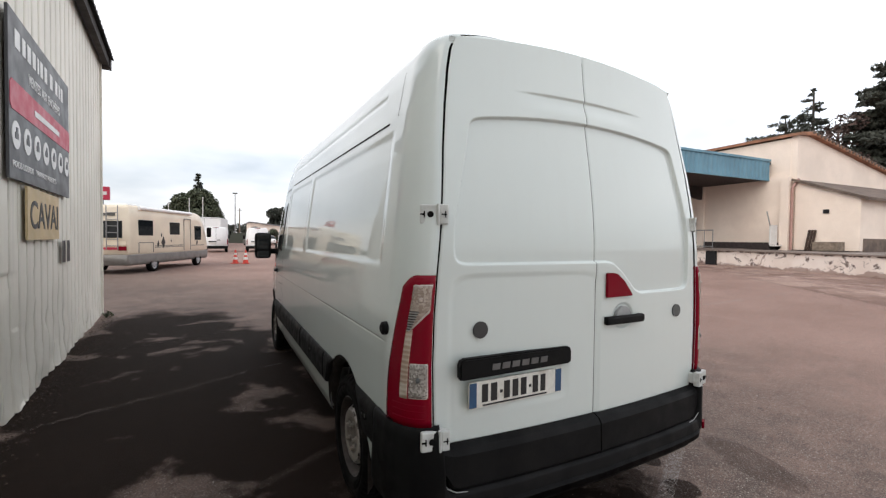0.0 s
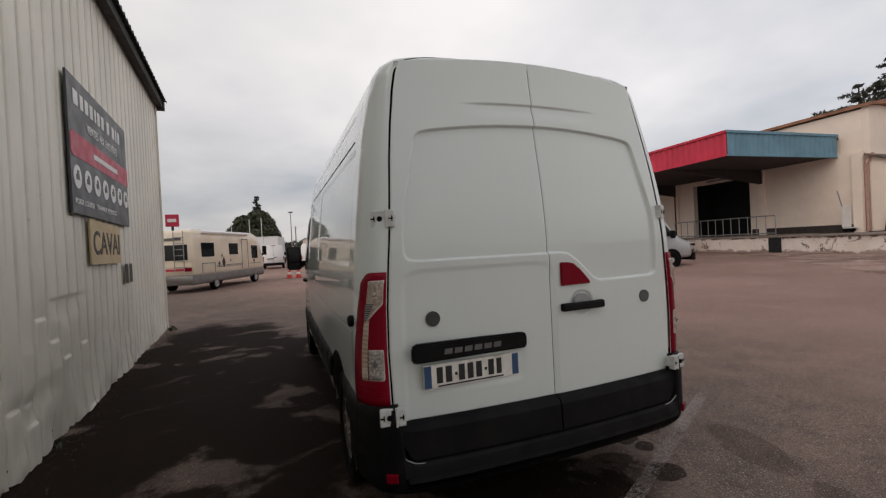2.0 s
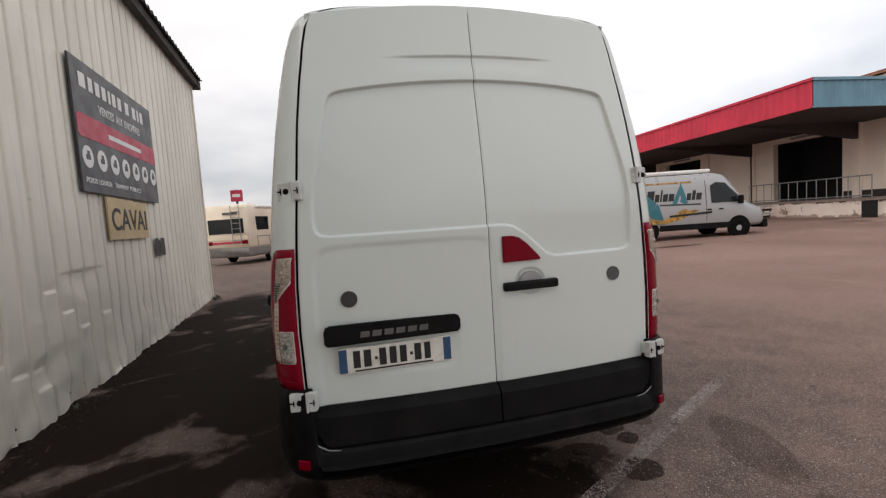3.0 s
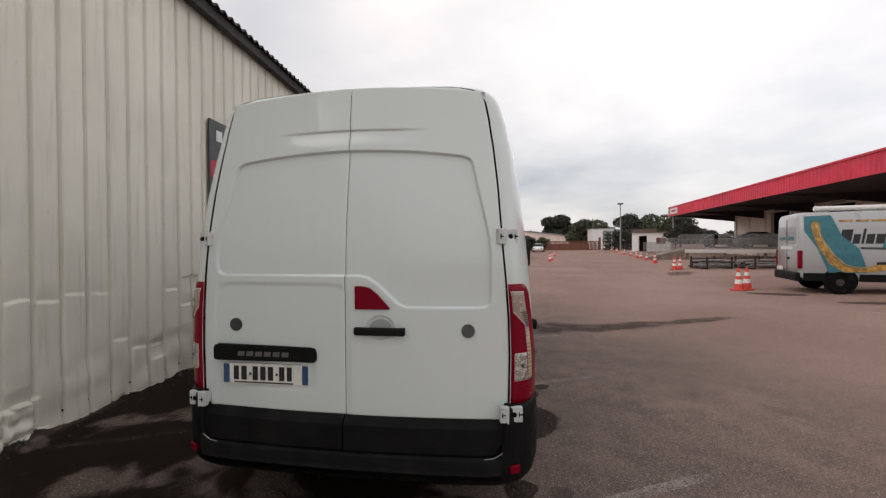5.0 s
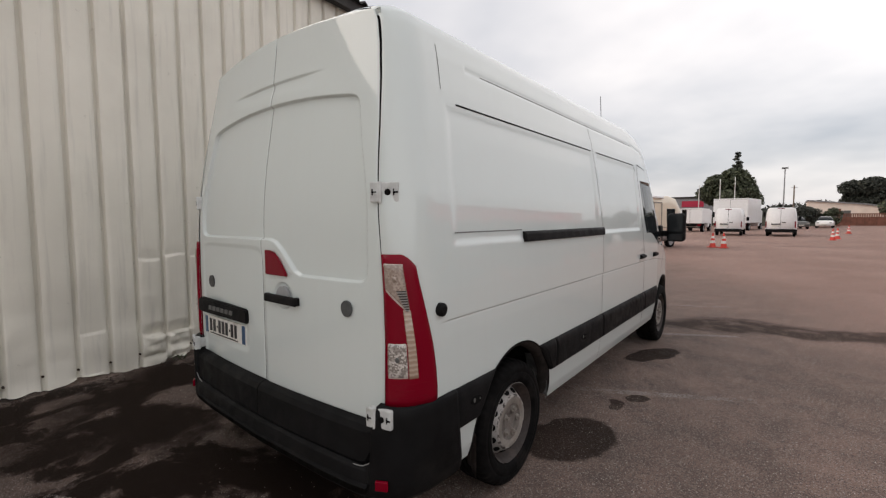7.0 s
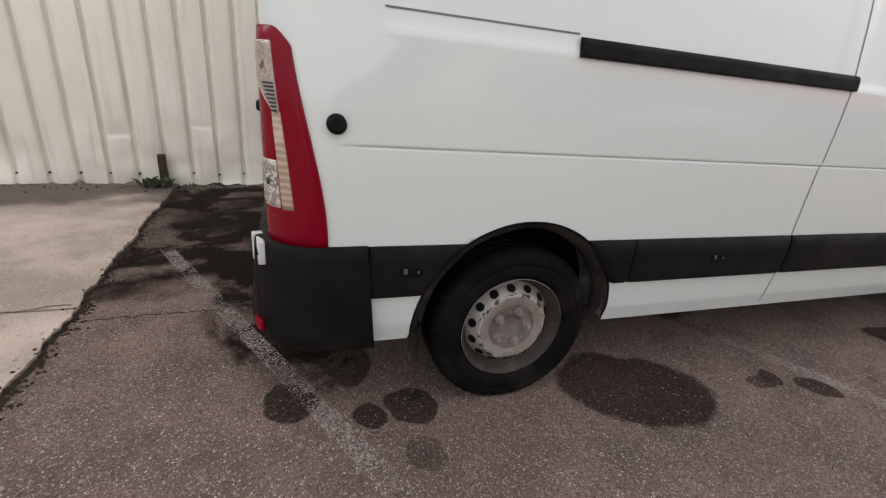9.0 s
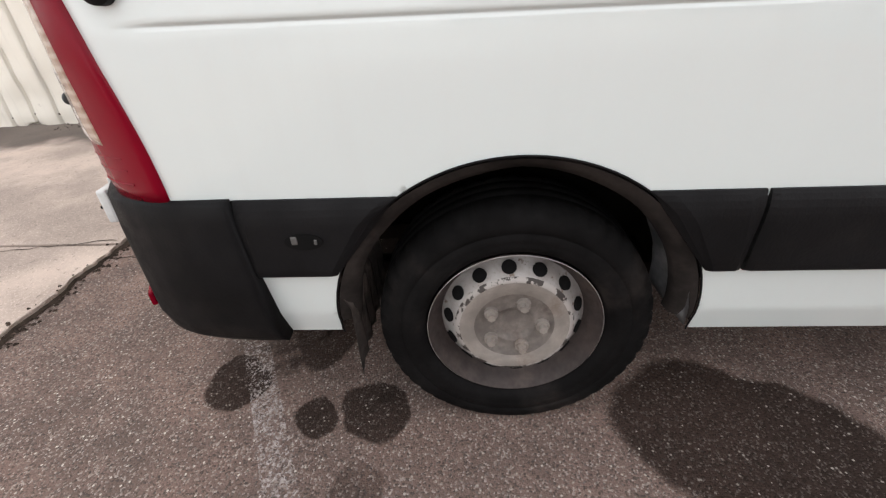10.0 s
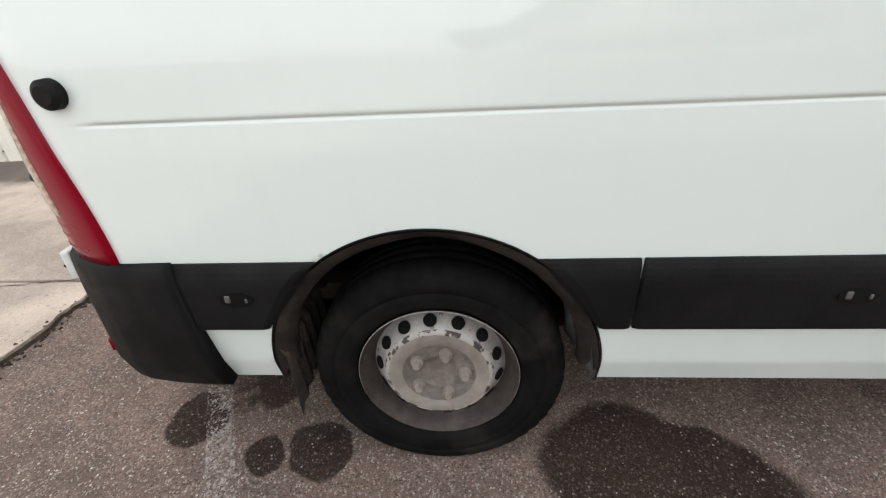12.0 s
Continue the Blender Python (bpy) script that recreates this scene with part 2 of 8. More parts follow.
def ground_material():
    """Old asphalt: stones of many sizes in dark binder, worn and oil-stained, moist beside the hall, with shade of van
    and hall painted in.
    """
    k = Nodes("old_asphalt")
    v = k.n("ShaderNodeTexVoronoi")
    v.inputs["Scale"].default_value = 190.0
    k.link(k.coord(), v.inputs["Vector"])
    stone = k.n("ShaderNodeSeparateColor")
    k.link(v.outputs["Color"], stone.inputs[0])
    base = k.mix(k.step(k.noise(0.35, 5.0, 0.6), 0.3, 0.7), (0.174, 0.119, 0.098), (0.285, 0.194, 0.162))
    base = k.mix(k.step(k.noise(2.6, 6.0, 0.65), 0.35, 0.7), base, (0.130, 0.094, 0.080))
    base = k.mix(k.step(k.noise(0.55, 6.0, 0.65, 0.4, (0.25, 1.0, 1.0)), 0.52, 0.70, 0.0, 0.45), base, (0.105, 0.074, 0.064))
    # the open yard is paler and redder than the strip along the hall
    far = k.n("ShaderNodeSeparateXYZ")
    k.link(k.coord(), far.inputs[0])
    away = k.math("ADD", far.outputs["X"], k.math("MULTIPLY", k.math("MAXIMUM", k.math("SUBTRACT", far.outputs["Y"], 4.0), 0.0), 0.5))
    away = k.math("ADD", away, k.math("MULTIPLY", k.noise(0.4, 4.0), 3.0))
    yard_tone = k.mix(k.step(k.noise(0.22, 6.0, 0.6), 0.35, 0.65), (0.33, 0.195, 0.158), (0.44, 0.275, 0.228))
    base = k.mix(k.step(away, 2.5, 9.0, 0.0, 0.85), base, yard_tone)
    # old stained concrete along the dock, beyond a straight joint
    fringe = k.math("SUBTRACT", k.math("MULTIPLY", far.outputs["X"], 0.768), k.math("MULTIPLY", far.outputs["Y"], 0.640))
    fringe = k.math("ADD", k.math("SUBTRACT", fringe, 7.81), k.math("MULTIPLY", k.math("SUBTRACT", k.noise(1.8, 6.0, 0.65), 0.5), 0.7))
    fringe = k.math("MULTIPLY", k.step(fringe, -0.08, 0.10), k.step(far.outputs["X"], 9.0, 9.8))
    rosy = k.mix(k.step(k.noise(0.55, 7.0, 0.65, 0.6), 0.40, 0.62), (0.24, 0.135, 0.108), (0.47, 0.315, 0.262))
    rosy = k.mix(k.step(k.noise(0.9, 8.0, 0.7, 1.2), 0.58, 0.66, 0.0, 0.85), rosy, (0.66, 0.50, 0.42))
    rosy = k.mix(k.step(k.noise(1.7, 8.0, 0.7, 0.9), 0.60, 0.68, 0.0, 0.75), rosy, (0.13, 0.075, 0.060))
    base = k.mix(fringe, base, rosy)
    scuff = k.math("MULTIPLY", k.step(k.noise(0.8, 7.0, 0.7, 1.0, (1.0, 0.35, 1.0)), 0.60, 0.70, 0.0, 0.5), k.step(away, 6.0, 11.0))
    base = k.mix(scuff, base, (0.54, 0.39, 0.33))
    pale = k.step(stone.outputs[0], 0.72, 0.98)
    dark = k.step(stone.outputs[1], 0.62, 0.95, 0.0, 0.75)
    base = k.mix(k.math("MULTIPLY", pale, 0.52), base, (0.50, 0.45, 0.41))
    base = k.mix(dark, base, (0.055, 0.046, 0.042))
    # larger stones, few of them pale, and pits between
    big = k.n("ShaderNodeTexVoronoi")
    big.inputs["Scale"].default_value = 88.0
    k.link(k.coord(), big.inputs["Vector"])
    pick = k.n("ShaderNodeSeparateColor")
    k.link(big.outputs["Color"], pick.inputs[0])
    core = k.step(big.outputs["Distance"], 0.22, 0.40, 1.0, 0.0)
    gem = k.math("MULTIPLY", k.math("MULTIPLY", k.step(pick.outputs[0], 0.86, 0.93), core), k.step(k.noise(1.3, 4.0), 0.35, 0.6, 0.35, 1.0))
    base = k.mix(k.math("MULTIPLY", gem, 0.85), base, (0.66, 0.61, 0.54))
    base = k.mix(k.math("MULTIPLY", k.math("MULTIPLY", k.step(pick.outputs[1], 0.86, 0.92), core), 0.8), base, (0.045, 0.036, 0.032))
    # small old oil drips
    drip = k.n("ShaderNodeTexVoronoi")
    drip.inputs["Scale"].default_value = 2.1
    k.link(k.coord(), drip.inputs["Vector"])
    which = k.n("ShaderNodeSeparateColor")
    k.link(drip.outputs["Color"], which.inputs[0])
    spot = k.math("MULTIPLY", k.step(k.math("ADD", drip.outputs["Distance"], k.math("MULTIPLY", k.noise(28.0, 3.0), 0.06)), 0.075, 0.10, 1.0, 0.0), k.step(which.outputs[0], 0.45, 0.5))
    base = k.mix(k.math("MULTIPLY", spot, 0.65), base, (0.060, 0.048, 0.042))
    base = k.mix(k.step(k.noise(420.0, 2.0), 0.42, 0.66, 0.0, 0.5), base, (0.07, 0.06, 0.055))
    # stains: place, half sizes, turn in degrees, strength
    wob = k.n("ShaderNodeTexNoise")
    wob.inputs["Scale"].default_value, wob.inputs["Detail"].default_value = 5.0, 5.0
    k.link(k.coord(), wob.inputs["Vector"])
    woff = k.n("ShaderNodeVectorMath")
    woff.operation = "MULTIPLY_ADD"
    k.link(wob.outputs["Color"], woff.inputs[0])
    woff.inputs[1].default_value = (0.12, 0.12, 0.0)
    k.link(k.coord(), woff.inputs[2])
    slow = k.n("ShaderNodeTexNoise")
    slow.inputs["Scale"].default_value, slow.inputs["Detail"].default_value = 0.8, 5.0
    k.link(k.coord(), slow.inputs["Vector"])
    soff = k.n("ShaderNodeVectorMath")
    soff.operation = "MULTIPLY_ADD"
    k.link(slow.outputs["Color"], soff.inputs[0])
    soff.inputs[1].default_value = (1.0, 1.4, 0.0)
    k.link(k.coord(), soff.inputs[2])
    broken = k.step(k.noise(4.0, 6.0, 0.65), 0.34, 0.52, 0.45, 1.0)
    stain_shade = None
    for x, y, a, b, turn, power in STAINS:
        mp = k.n("ShaderNodeMapping")
        mp.vector_type = "TEXTURE"
        mp.inputs["Location"].default_value = (x + 0.06, y + 0.06, 0) if a < 1.2 else (x + 0.5, y + 0.7, 0)
        mp.inputs["Rotation"].default_value = (0, 0, radians(turn))
        mp.inputs["Scale"].default_value = (a, b, 1000)
        k.link(woff.outputs[0] if a < 1.2 else soff.outputs[0], mp.inputs["Vector"])
        ln = k.n("ShaderNodeVectorMath")
        ln.operation = "LENGTH"
        k.link(mp.outputs[0], ln.inputs[0])
        one = k.step(ln.outputs["Value"], 0.93 if a < 1.2 else 0.75, 1.06 if a < 1.2 else 1.25, power, 0.0)
        one = k.math("MULTIPLY", one, broken) if power < 0.5 or a > 1.2 else one
        stain_shade = one if stain_shade is None else k.math("MAXIMUM", stain_shade, one)
    # dark ellipses: moisture by the hall, and shade of van and hall as colour
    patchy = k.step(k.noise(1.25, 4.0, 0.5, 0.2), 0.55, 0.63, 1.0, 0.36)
    damp_shade = None
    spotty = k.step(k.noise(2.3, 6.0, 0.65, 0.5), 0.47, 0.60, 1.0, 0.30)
    for x, y, a, b, turn, even in DAMP_SHADE:
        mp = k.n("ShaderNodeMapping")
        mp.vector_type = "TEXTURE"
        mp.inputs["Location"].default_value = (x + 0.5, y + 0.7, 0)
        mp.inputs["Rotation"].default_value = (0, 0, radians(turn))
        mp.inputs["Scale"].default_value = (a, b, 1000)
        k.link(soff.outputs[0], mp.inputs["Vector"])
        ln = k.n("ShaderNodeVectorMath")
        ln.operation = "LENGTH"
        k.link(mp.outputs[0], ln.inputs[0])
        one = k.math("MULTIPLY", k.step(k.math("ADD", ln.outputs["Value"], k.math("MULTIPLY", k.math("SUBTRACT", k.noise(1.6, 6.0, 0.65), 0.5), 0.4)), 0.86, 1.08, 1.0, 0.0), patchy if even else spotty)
        damp_shade = one if damp_shade is None else k.math("MAXIMUM", damp_shade, one)
    stain_shade = k.math("MAXIMUM", stain_shade, damp_shade)
    shine = k.math("SUBTRACT", 1.0, k.math("MULTIPLY", k.math("MAXIMUM", k.math("MULTIPLY", pale, 0.14), k.math("MULTIPLY", gem, 0.55)), k.math("SUBTRACT", 1.0, damp_shade)))
    c = k.mix(k.math("MULTIPLY", k.math("MULTIPLY", stain_shade, 0.97), shine), base, (0.0098, 0.0056, 0.0038))
    k.set(color=c, rough=k.step(stain_shade, 0.0, 1.0, 0.85, 0.78), spec=k.step(stain_shade, 0.0, 1.0, 0.12, 0.05))
    h = k.math("ADD", k.math("MULTIPLY", v.outputs["Distance"], -1.0), k.math("MULTIPLY", k.noise(3.0, 6.0), 0.6))
    k.bump(h, 0.5, 0.006)
    return k.m


STAINS = [
    (1.05, 1.58, 0.385, 0.265, 68, 0.84), (0.85, 0.02, 0.12, 0.10, 20, 0.85), (0.985, 0.34, 0.085, 0.07, 20, 0.84),
    (0.955, 0.515, 0.115, 0.095, 10, 0.82), (1.22, 0.52, 0.09, 0.07, 0, 0.45), (1.06, 3.90, 0.40, 0.16, 66, 0.9),
    (2.2, 6.1, 1.7, 0.42, 14, 0.8), (4.1, 6.9, 1.6, 0.22, 20, 0.75), (1.25, 2.55, 0.10, 0.07, 30, 0.8), (1.13, 2.38, 0.06, 0.05, 0, 0.8), (1.15, 2.30, 0.05, 0.07, 0, 0.7),
    (0.55, 0.25, 0.25, 0.12, 10, 0.75), (9.0, 12.2, 0.8, 0.35, -20, 0.8), (10.2, 10.1, 0.9, 0.25, -10, 0.75), (9.8, 21.5, 1.6, 0.5, 60, 0.7),
    (3.2, 28.0, 1.6, 0.25, 5, 0.6), (1.2, 31.0, 1.2, 0.2, 0, 0.6), (1.60, 0.02, 0.40, 0.17, 70, 0.36), (1.40, -0.62, 0.20, 0.12, 50, 0.3),
]
# moist strip by the hall, plus painted shade under and behind the van
DAMP_SHADE = [(-2.15, 3.7, 1.5, 4.9, 4.5, True), (-0.2, 2.7, 0.6, 2.9, 0, True), (-1.7, -0.72, 1.5, 0.88, 0, False), (-0.15, 0.0, 0.95, 0.48, 0, False), (-0.35, 0.50, 0.68, 0.62, 0, True)]
M["ground"] = ground_material()


def line_paint(name, light, dark, cover):
    k = Nodes(name)
    k.set(color=k.mix(k.step(k.noise(60.0, 4.0), 0.4, 0.6), light, dark), rough=0.75, spec=0.2)
    worn = k.step(k.noise(105.0, 5.0, 0.75), 0.46, 0.60)
    patch = k.step(k.noise(3.5, 4.0), 0.30, 0.62, -0.35, 0.35)
    k.set(alpha=k.step(k.math("ADD", worn, patch), 0.35, 0.85, 0.0, cover))
    return k.m


M["line"] = line_paint("worn_road_paint", (0.58, 0.52, 0.49), (0.40, 0.35, 0.33), 0.62)
# darker, more broken copy of the line paint for the dark strip
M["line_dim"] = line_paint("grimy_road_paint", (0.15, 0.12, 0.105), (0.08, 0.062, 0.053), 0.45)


def concrete(name, color):
    k = Nodes(name)
    c = k.mix(k.step(k.noise(0.9, 6.0, 0.62), 0.36, 0.62), tuple(x * 0.55 for x in color), color)
    c = k.mix(k.step(k.noise(5.0, 6.0, 0.7), 0.5, 0.75, 0.0, 0.6), c, tuple(x * 0.55 for x in color))
    c = k.mix(k.step(k.noise(140.0, 3.0), 0.5, 0.72, 0.0, 0.5), c, tuple(min(1, x * 1.35) for x in color))
    c = k.mix(k.step(k.noise(60.0, 3.0), 0.62, 0.72, 0.0, 0.6), c, (0.07, 0.06, 0.05))
    k.set(color=c, rough=0.85)
    k.bump(k.noise(30.0, 8.0, 0.65), 0.5, 0.006)
    return k.m


M["concrete"] = concrete("weathered_concrete", (0.50, 0.42, 0.37))


def slab_material():
    """The apron's concrete, dark with damp and dirt along the foot of the hall."""
    m = concrete("apron_concrete", (0.55, 0.45, 0.385))
    t = m.node_tree
    b = t.nodes["Principled BSDF"]
    old = b.inputs["Base Color"].links[0].from_socket
    co_ = t.nodes.new("ShaderNodeTexCoord")
    nz = t.nodes.new("ShaderNodeTexNoise")
    nz.inputs["Scale"].default_value, nz.inputs["Detail"].default_value = 2.2, 6.0
    t.links.new(co_.outputs["Object"], nz.inputs["Vector"])
    mp = t.nodes.new("ShaderNodeMapping")
    mp.vector_type = "TEXTURE"
    mp.inputs["Location"].default_value = (-2.75, -4.5, 0)
    mp.inputs["Rotation"].default_value = (0, 0, radians(4.3))
    mp.inputs["Scale"].default_value = (0.85, 4.6, 1000)
    t.links.new(co_.outputs["Object"], mp.inputs["Vector"])
    ln = t.nodes.new("ShaderNodeVectorMath")
    ln.operation = "LENGTH"
    t.links.new(mp.outputs[0], ln.inputs[0])
    ad = t.nodes.new("ShaderNodeMath")
    ad.operation = "ADD"
    t.links.new(ln.outputs["Value"], ad.inputs[0])
    t.links.new(nz.outputs["Fac"], ad.inputs[1])
    rg = t.nodes.new("ShaderNodeMapRange")
    rg.interpolation_type = "SMOOTHSTEP"
    t.links.new(ad.outputs[0], rg.inputs["Value"])
    rg.inputs["From Min"].default_value, rg.inputs["From Max"].default_value = 1.45, 1.85
    rg.inputs["To Min"].default_value, rg.inputs["To Max"].default_value = 0.85, 0.0
    mx = t.nodes.new("ShaderNodeMix")
    mx.data_type = "RGBA"
    t.links.new(rg.outputs["Result"], mx.inputs[0])
    t.links.new(old, mx.inputs[6])
    mx.inputs[7].default_value = (0.055, 0.043, 0.036, 1)
    t.links.new(mx.outputs[2], b.inputs["Base Color"])
    return m


M["slab"] = slab_material()


def cladding():
    """Painted steel cladding: off-white, rain-streaked, dented and grubby low down."""
    k = Nodes("painted_steel_cladding")
    c = k.mix(k.step(k.noise(0.8, 5.0), 0.3, 0.7), (0.66, 0.632, 0.555), (0.76, 0.728, 0.645))
    c = k.mix(k.step(k.noise(2.4, 6.0, 0.6, 0.3, (6.0, 6.0, 0.35)), 0.5, 0.75, 0.0, 0.35), c, (0.40, 0.38, 0.35))
    c = k.mix(k.step(k.noise(11.0, 6.0, 0.7), 0.64, 0.72, 0.0, 0.35), c, (0.36, 0.33, 0.28))
    k.set(color=c, rough=0.5, metal=0.1)
    k.bump(k.noise(2.2, 4.0), 0.35, 0.03)
    return k.m


M["cladding"] = cladding()
M["fibre_roof"] = simple("dark_fibre_cement", (0.05, 0.047, 0.045), 0.85, vary=0.4, scale=4)
M["sign_grey"] = simple("sign_dark_grey", (0.045, 0.046, 0.052), 0.45, vary=0.12, scale=2)
M["sign_red"] = simple("sign_red", (0.46, 0.02, 0.06), 0.45, vary=0.12, scale=3)
M["sign_white"] = simple("sign_white", (0.70, 0.69, 0.68), 0.45, vary=0.08)
M["sign_sand"] = simple("sign_sand", (0.55, 0.42, 0.24), 0.55, vary=0.15, scale=3)
M["red_metal"] = simple("red_fascia_metal", (0.62, 0.025, 0.065), 0.45, vary=0.18, scale=0.6)
M["blue_metal"] = simple("blue_fascia_metal", (0.13, 0.28, 0.38), 0.5, vary=0.2, scale=0.8)
M["render"] = simple("cream_wall_render", (0.88, 0.76, 0.67), 0.85, vary=0.10, scale=0.5, fine=20, dirt=(0.74, 0.62, 0.54))
M["grit"] = simple("loose_grit", (0.36, 0.32, 0.29), 0.9, vary=0.4, scale=40)
M["soil"] = simple("dark_soil", (0.050, 0.037, 0.029), 0.95, vary=0.5, scale=30, spec=0.1)
M["litter"] = simple("dead_leaf_litter", (0.045, 0.029, 0.020), 0.9, vary=0.6, scale=25)
M["deck"] = concrete("stained_deck_concrete", (0.26, 0.21, 0.185))


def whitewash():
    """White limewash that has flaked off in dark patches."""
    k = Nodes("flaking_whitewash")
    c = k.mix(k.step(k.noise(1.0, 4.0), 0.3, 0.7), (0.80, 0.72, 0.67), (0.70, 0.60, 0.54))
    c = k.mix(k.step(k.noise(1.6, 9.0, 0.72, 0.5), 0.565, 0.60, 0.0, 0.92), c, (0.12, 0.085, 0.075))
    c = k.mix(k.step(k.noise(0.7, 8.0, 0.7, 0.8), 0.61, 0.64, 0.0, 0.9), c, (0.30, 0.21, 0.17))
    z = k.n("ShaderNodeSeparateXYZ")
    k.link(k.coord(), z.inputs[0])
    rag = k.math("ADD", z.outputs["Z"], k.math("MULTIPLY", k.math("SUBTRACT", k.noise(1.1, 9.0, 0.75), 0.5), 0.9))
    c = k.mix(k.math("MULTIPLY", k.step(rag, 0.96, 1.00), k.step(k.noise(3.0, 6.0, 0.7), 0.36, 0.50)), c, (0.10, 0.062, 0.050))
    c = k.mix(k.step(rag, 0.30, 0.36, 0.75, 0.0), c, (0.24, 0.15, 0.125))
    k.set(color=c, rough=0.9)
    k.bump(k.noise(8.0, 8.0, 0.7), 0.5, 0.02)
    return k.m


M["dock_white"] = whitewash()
# near-black for openings: the missing light inside is put into the colour
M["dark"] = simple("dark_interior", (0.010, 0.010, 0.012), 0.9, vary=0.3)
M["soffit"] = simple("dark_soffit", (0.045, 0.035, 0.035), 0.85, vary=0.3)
M["tile"] = simple("clay_roof_tile", (0.36, 0.17, 0.10), 0.85, vary=0.35, scale=1.5, fine=8, dirt=(0.16, 0.11, 0.08))
M["old_tile"] = simple("weathered_roof_tile", (0.16, 0.12, 0.10), 0.9, vary=0.4, scale=2, fine=9)
M["steel"] = simple("galvanised_steel", (0.32, 0.32, 0.33), 0.5, 0.6, vary=0.25, scale=8)
M["rust"] = simple("rusty_steel", (0.050, 0.028, 0.020), 0.8, 0.2, vary=0.4, scale=9)
M["cone"] = simple("cone_orange", (0.66, 0.065, 0.045), 0.55, vary=0.2, scale=8)
M["cone_white"] = simple("cone_white_band", (0.75, 0.73, 0.70), 0.4, vary=0.12)
M["rv_cream"] = simple("motorhome_cream", (0.78, 0.68, 0.54), 0.4, vary=0.1, scale=1.2, coat=0.3)
M["rv_skirt"] = simple("motorhome_skirt_grey", (0.21, 0.20, 0.19), 0.5, vary=0.2, scale=3)
M["rv_grey"] = simple("motorhome_grey", (0.12, 0.12, 0.115), 0.5, vary=0.15)
M["white_plain"] = simple("vehicle_white", (0.84, 0.84, 0.84), 0.35, vary=0.06, coat=0.3)
M["silver"] = simple("silver_grey_paint", (0.36, 0.37, 0.385), 0.35, 0.1, vary=0.03, scale=1.0, coat=0.6)
M["teal"] = simple("teal_graphic", (0.03, 0.16, 0.20), 0.35, vary=0.15)
M["gold"] = simple("golden_graphic", (0.46, 0.26, 0.06), 0.4, vary=0.6, scale=7, fine=25)
M["wood"] = simple("grey_timber", (0.24, 0.19, 0.15), 0.85, vary=0.4, scale=6)
M["brick_wall"] = simple("red_brown_wall", (0.20, 0.085, 0.06), 0.9, vary=0.35, scale=2)
M["pipe"] = simple("pink_downpipe", (0.42, 0.25, 0.22), 0.6, vary=0.2)


def leaf(name, color):
    k = Nodes(name)
    info = k.n("ShaderNodeNewGeometry")
    c = k.mix(info.outputs["Random Per Island"], tuple(x * 0.45 for x in color), tuple(x * 1.5 for x in color))
    k.set(color=c, rough=0.7)
    return k.m


M["leaf"] = leaf("broad_leaves", (0.070, 0.083, 0.047))
M["leaf_dark"] = leaf("dark_needles", (0.050, 0.056, 0.044))
M["leaf_red"] = leaf("reddish_twigs", (0.090, 0.058, 0.050))
M["bark"] = simple("bark", (0.075, 0.06, 0.05), 0.9, vary=0.4, scale=8, bump=0.5)

# ---- building helpers ----


def part(name, bm, material, parent=None, label="", smooth=False):
    """Links a bmesh as one mesh object under a thing or a part."""
    me = bpy.data.meshes.new(name)
    bm.normal_update()
    bm.to_mesh(me)
    bm.free()
    if smooth:
        me.shade_smooth()
    for m in material if isinstance(material, (list, tuple)) else [material]:
        me.materials.append(m)
    ob = new(name, me)
    ob.parent = parent
    if label:
        ob["label"] = label
    return ob


def raw(name, verts, faces, material, parent=None, label="", smooth=False, slots=None):
    me = bpy.data.meshes.new(name)
    me.from_pydata([tuple(v) for v in verts], [], faces)
    for m in material if isinstance(material, (list, tuple)) else [material]:
        me.materials.append(m)
    if slots is not None:
        me.polygons.foreach_set("material_index", slots)
    if smooth:
        me.shade_smooth()
    me.update()
    ob = new(name, me)
    ob.parent = parent
    if label:
        ob["label"] = label
    return ob


def twin(ob, m, parent=None):
    """Another part on the same mesh."""
    o = bpy.data.objects.new(ob.name, ob.data)
    scene.collection.objects.link(o)
    o.parent = parent or ob.parent
    o.matrix_basis = m
    if "label" in ob:
        o["label"] = ob["label"]
    return o


def thing(name, m, label, category, group="", kind=""):
    e = new(name)
    e.empty_display_size = 0.2
    e.matrix_basis = m
    return tagged(e, label, category, group, kind)


def box(bm, c, s, bev=0.0, m=None, seg=2):
    """Adds a box with centre c and size s; bev rounds its edges."""
    r = bmesh.ops.create_cube(bm, size=1.0, matrix=(m or Matrix()) @ Matrix.Translation(c) @ Matrix.Diagonal((*s, 1)))
    if bev:
        es = {e for v in r["verts"] for e in v.link_edges}
        bmesh.ops.bevel(bm, geom=list(es), offset=bev, segments=seg, profile=0.5, affect="EDGES")
    return bm


def boxes(*items, bev=0.0):
    bm = bmesh.new()
    for c, s in items:
        box(bm, c, s, bev)
    return bm


def span(x0, x1, y0, y1, z0, z1):
    return ((x0 + x1) / 2, (y0 + y1) / 2, (z0 + z1) / 2), (abs(x1 - x0), abs(y1 - y0), abs(z1 - z0))


def cyl(bm, a, b, r0, r1=None, n=16, caps=True):
    a, b = Vector(a), Vector(b)
    d = b - a
    m = Matrix.Translation((a + b) / 2) @ d.to_track_quat("Z", "Y").to_matrix().to_4x4()
    bmesh.ops.create_cone(bm, cap_ends=caps, segments=n, radius1=r0, radius2=r0 if r1 is None else r1, depth=d.length, matrix=m)
    return bm


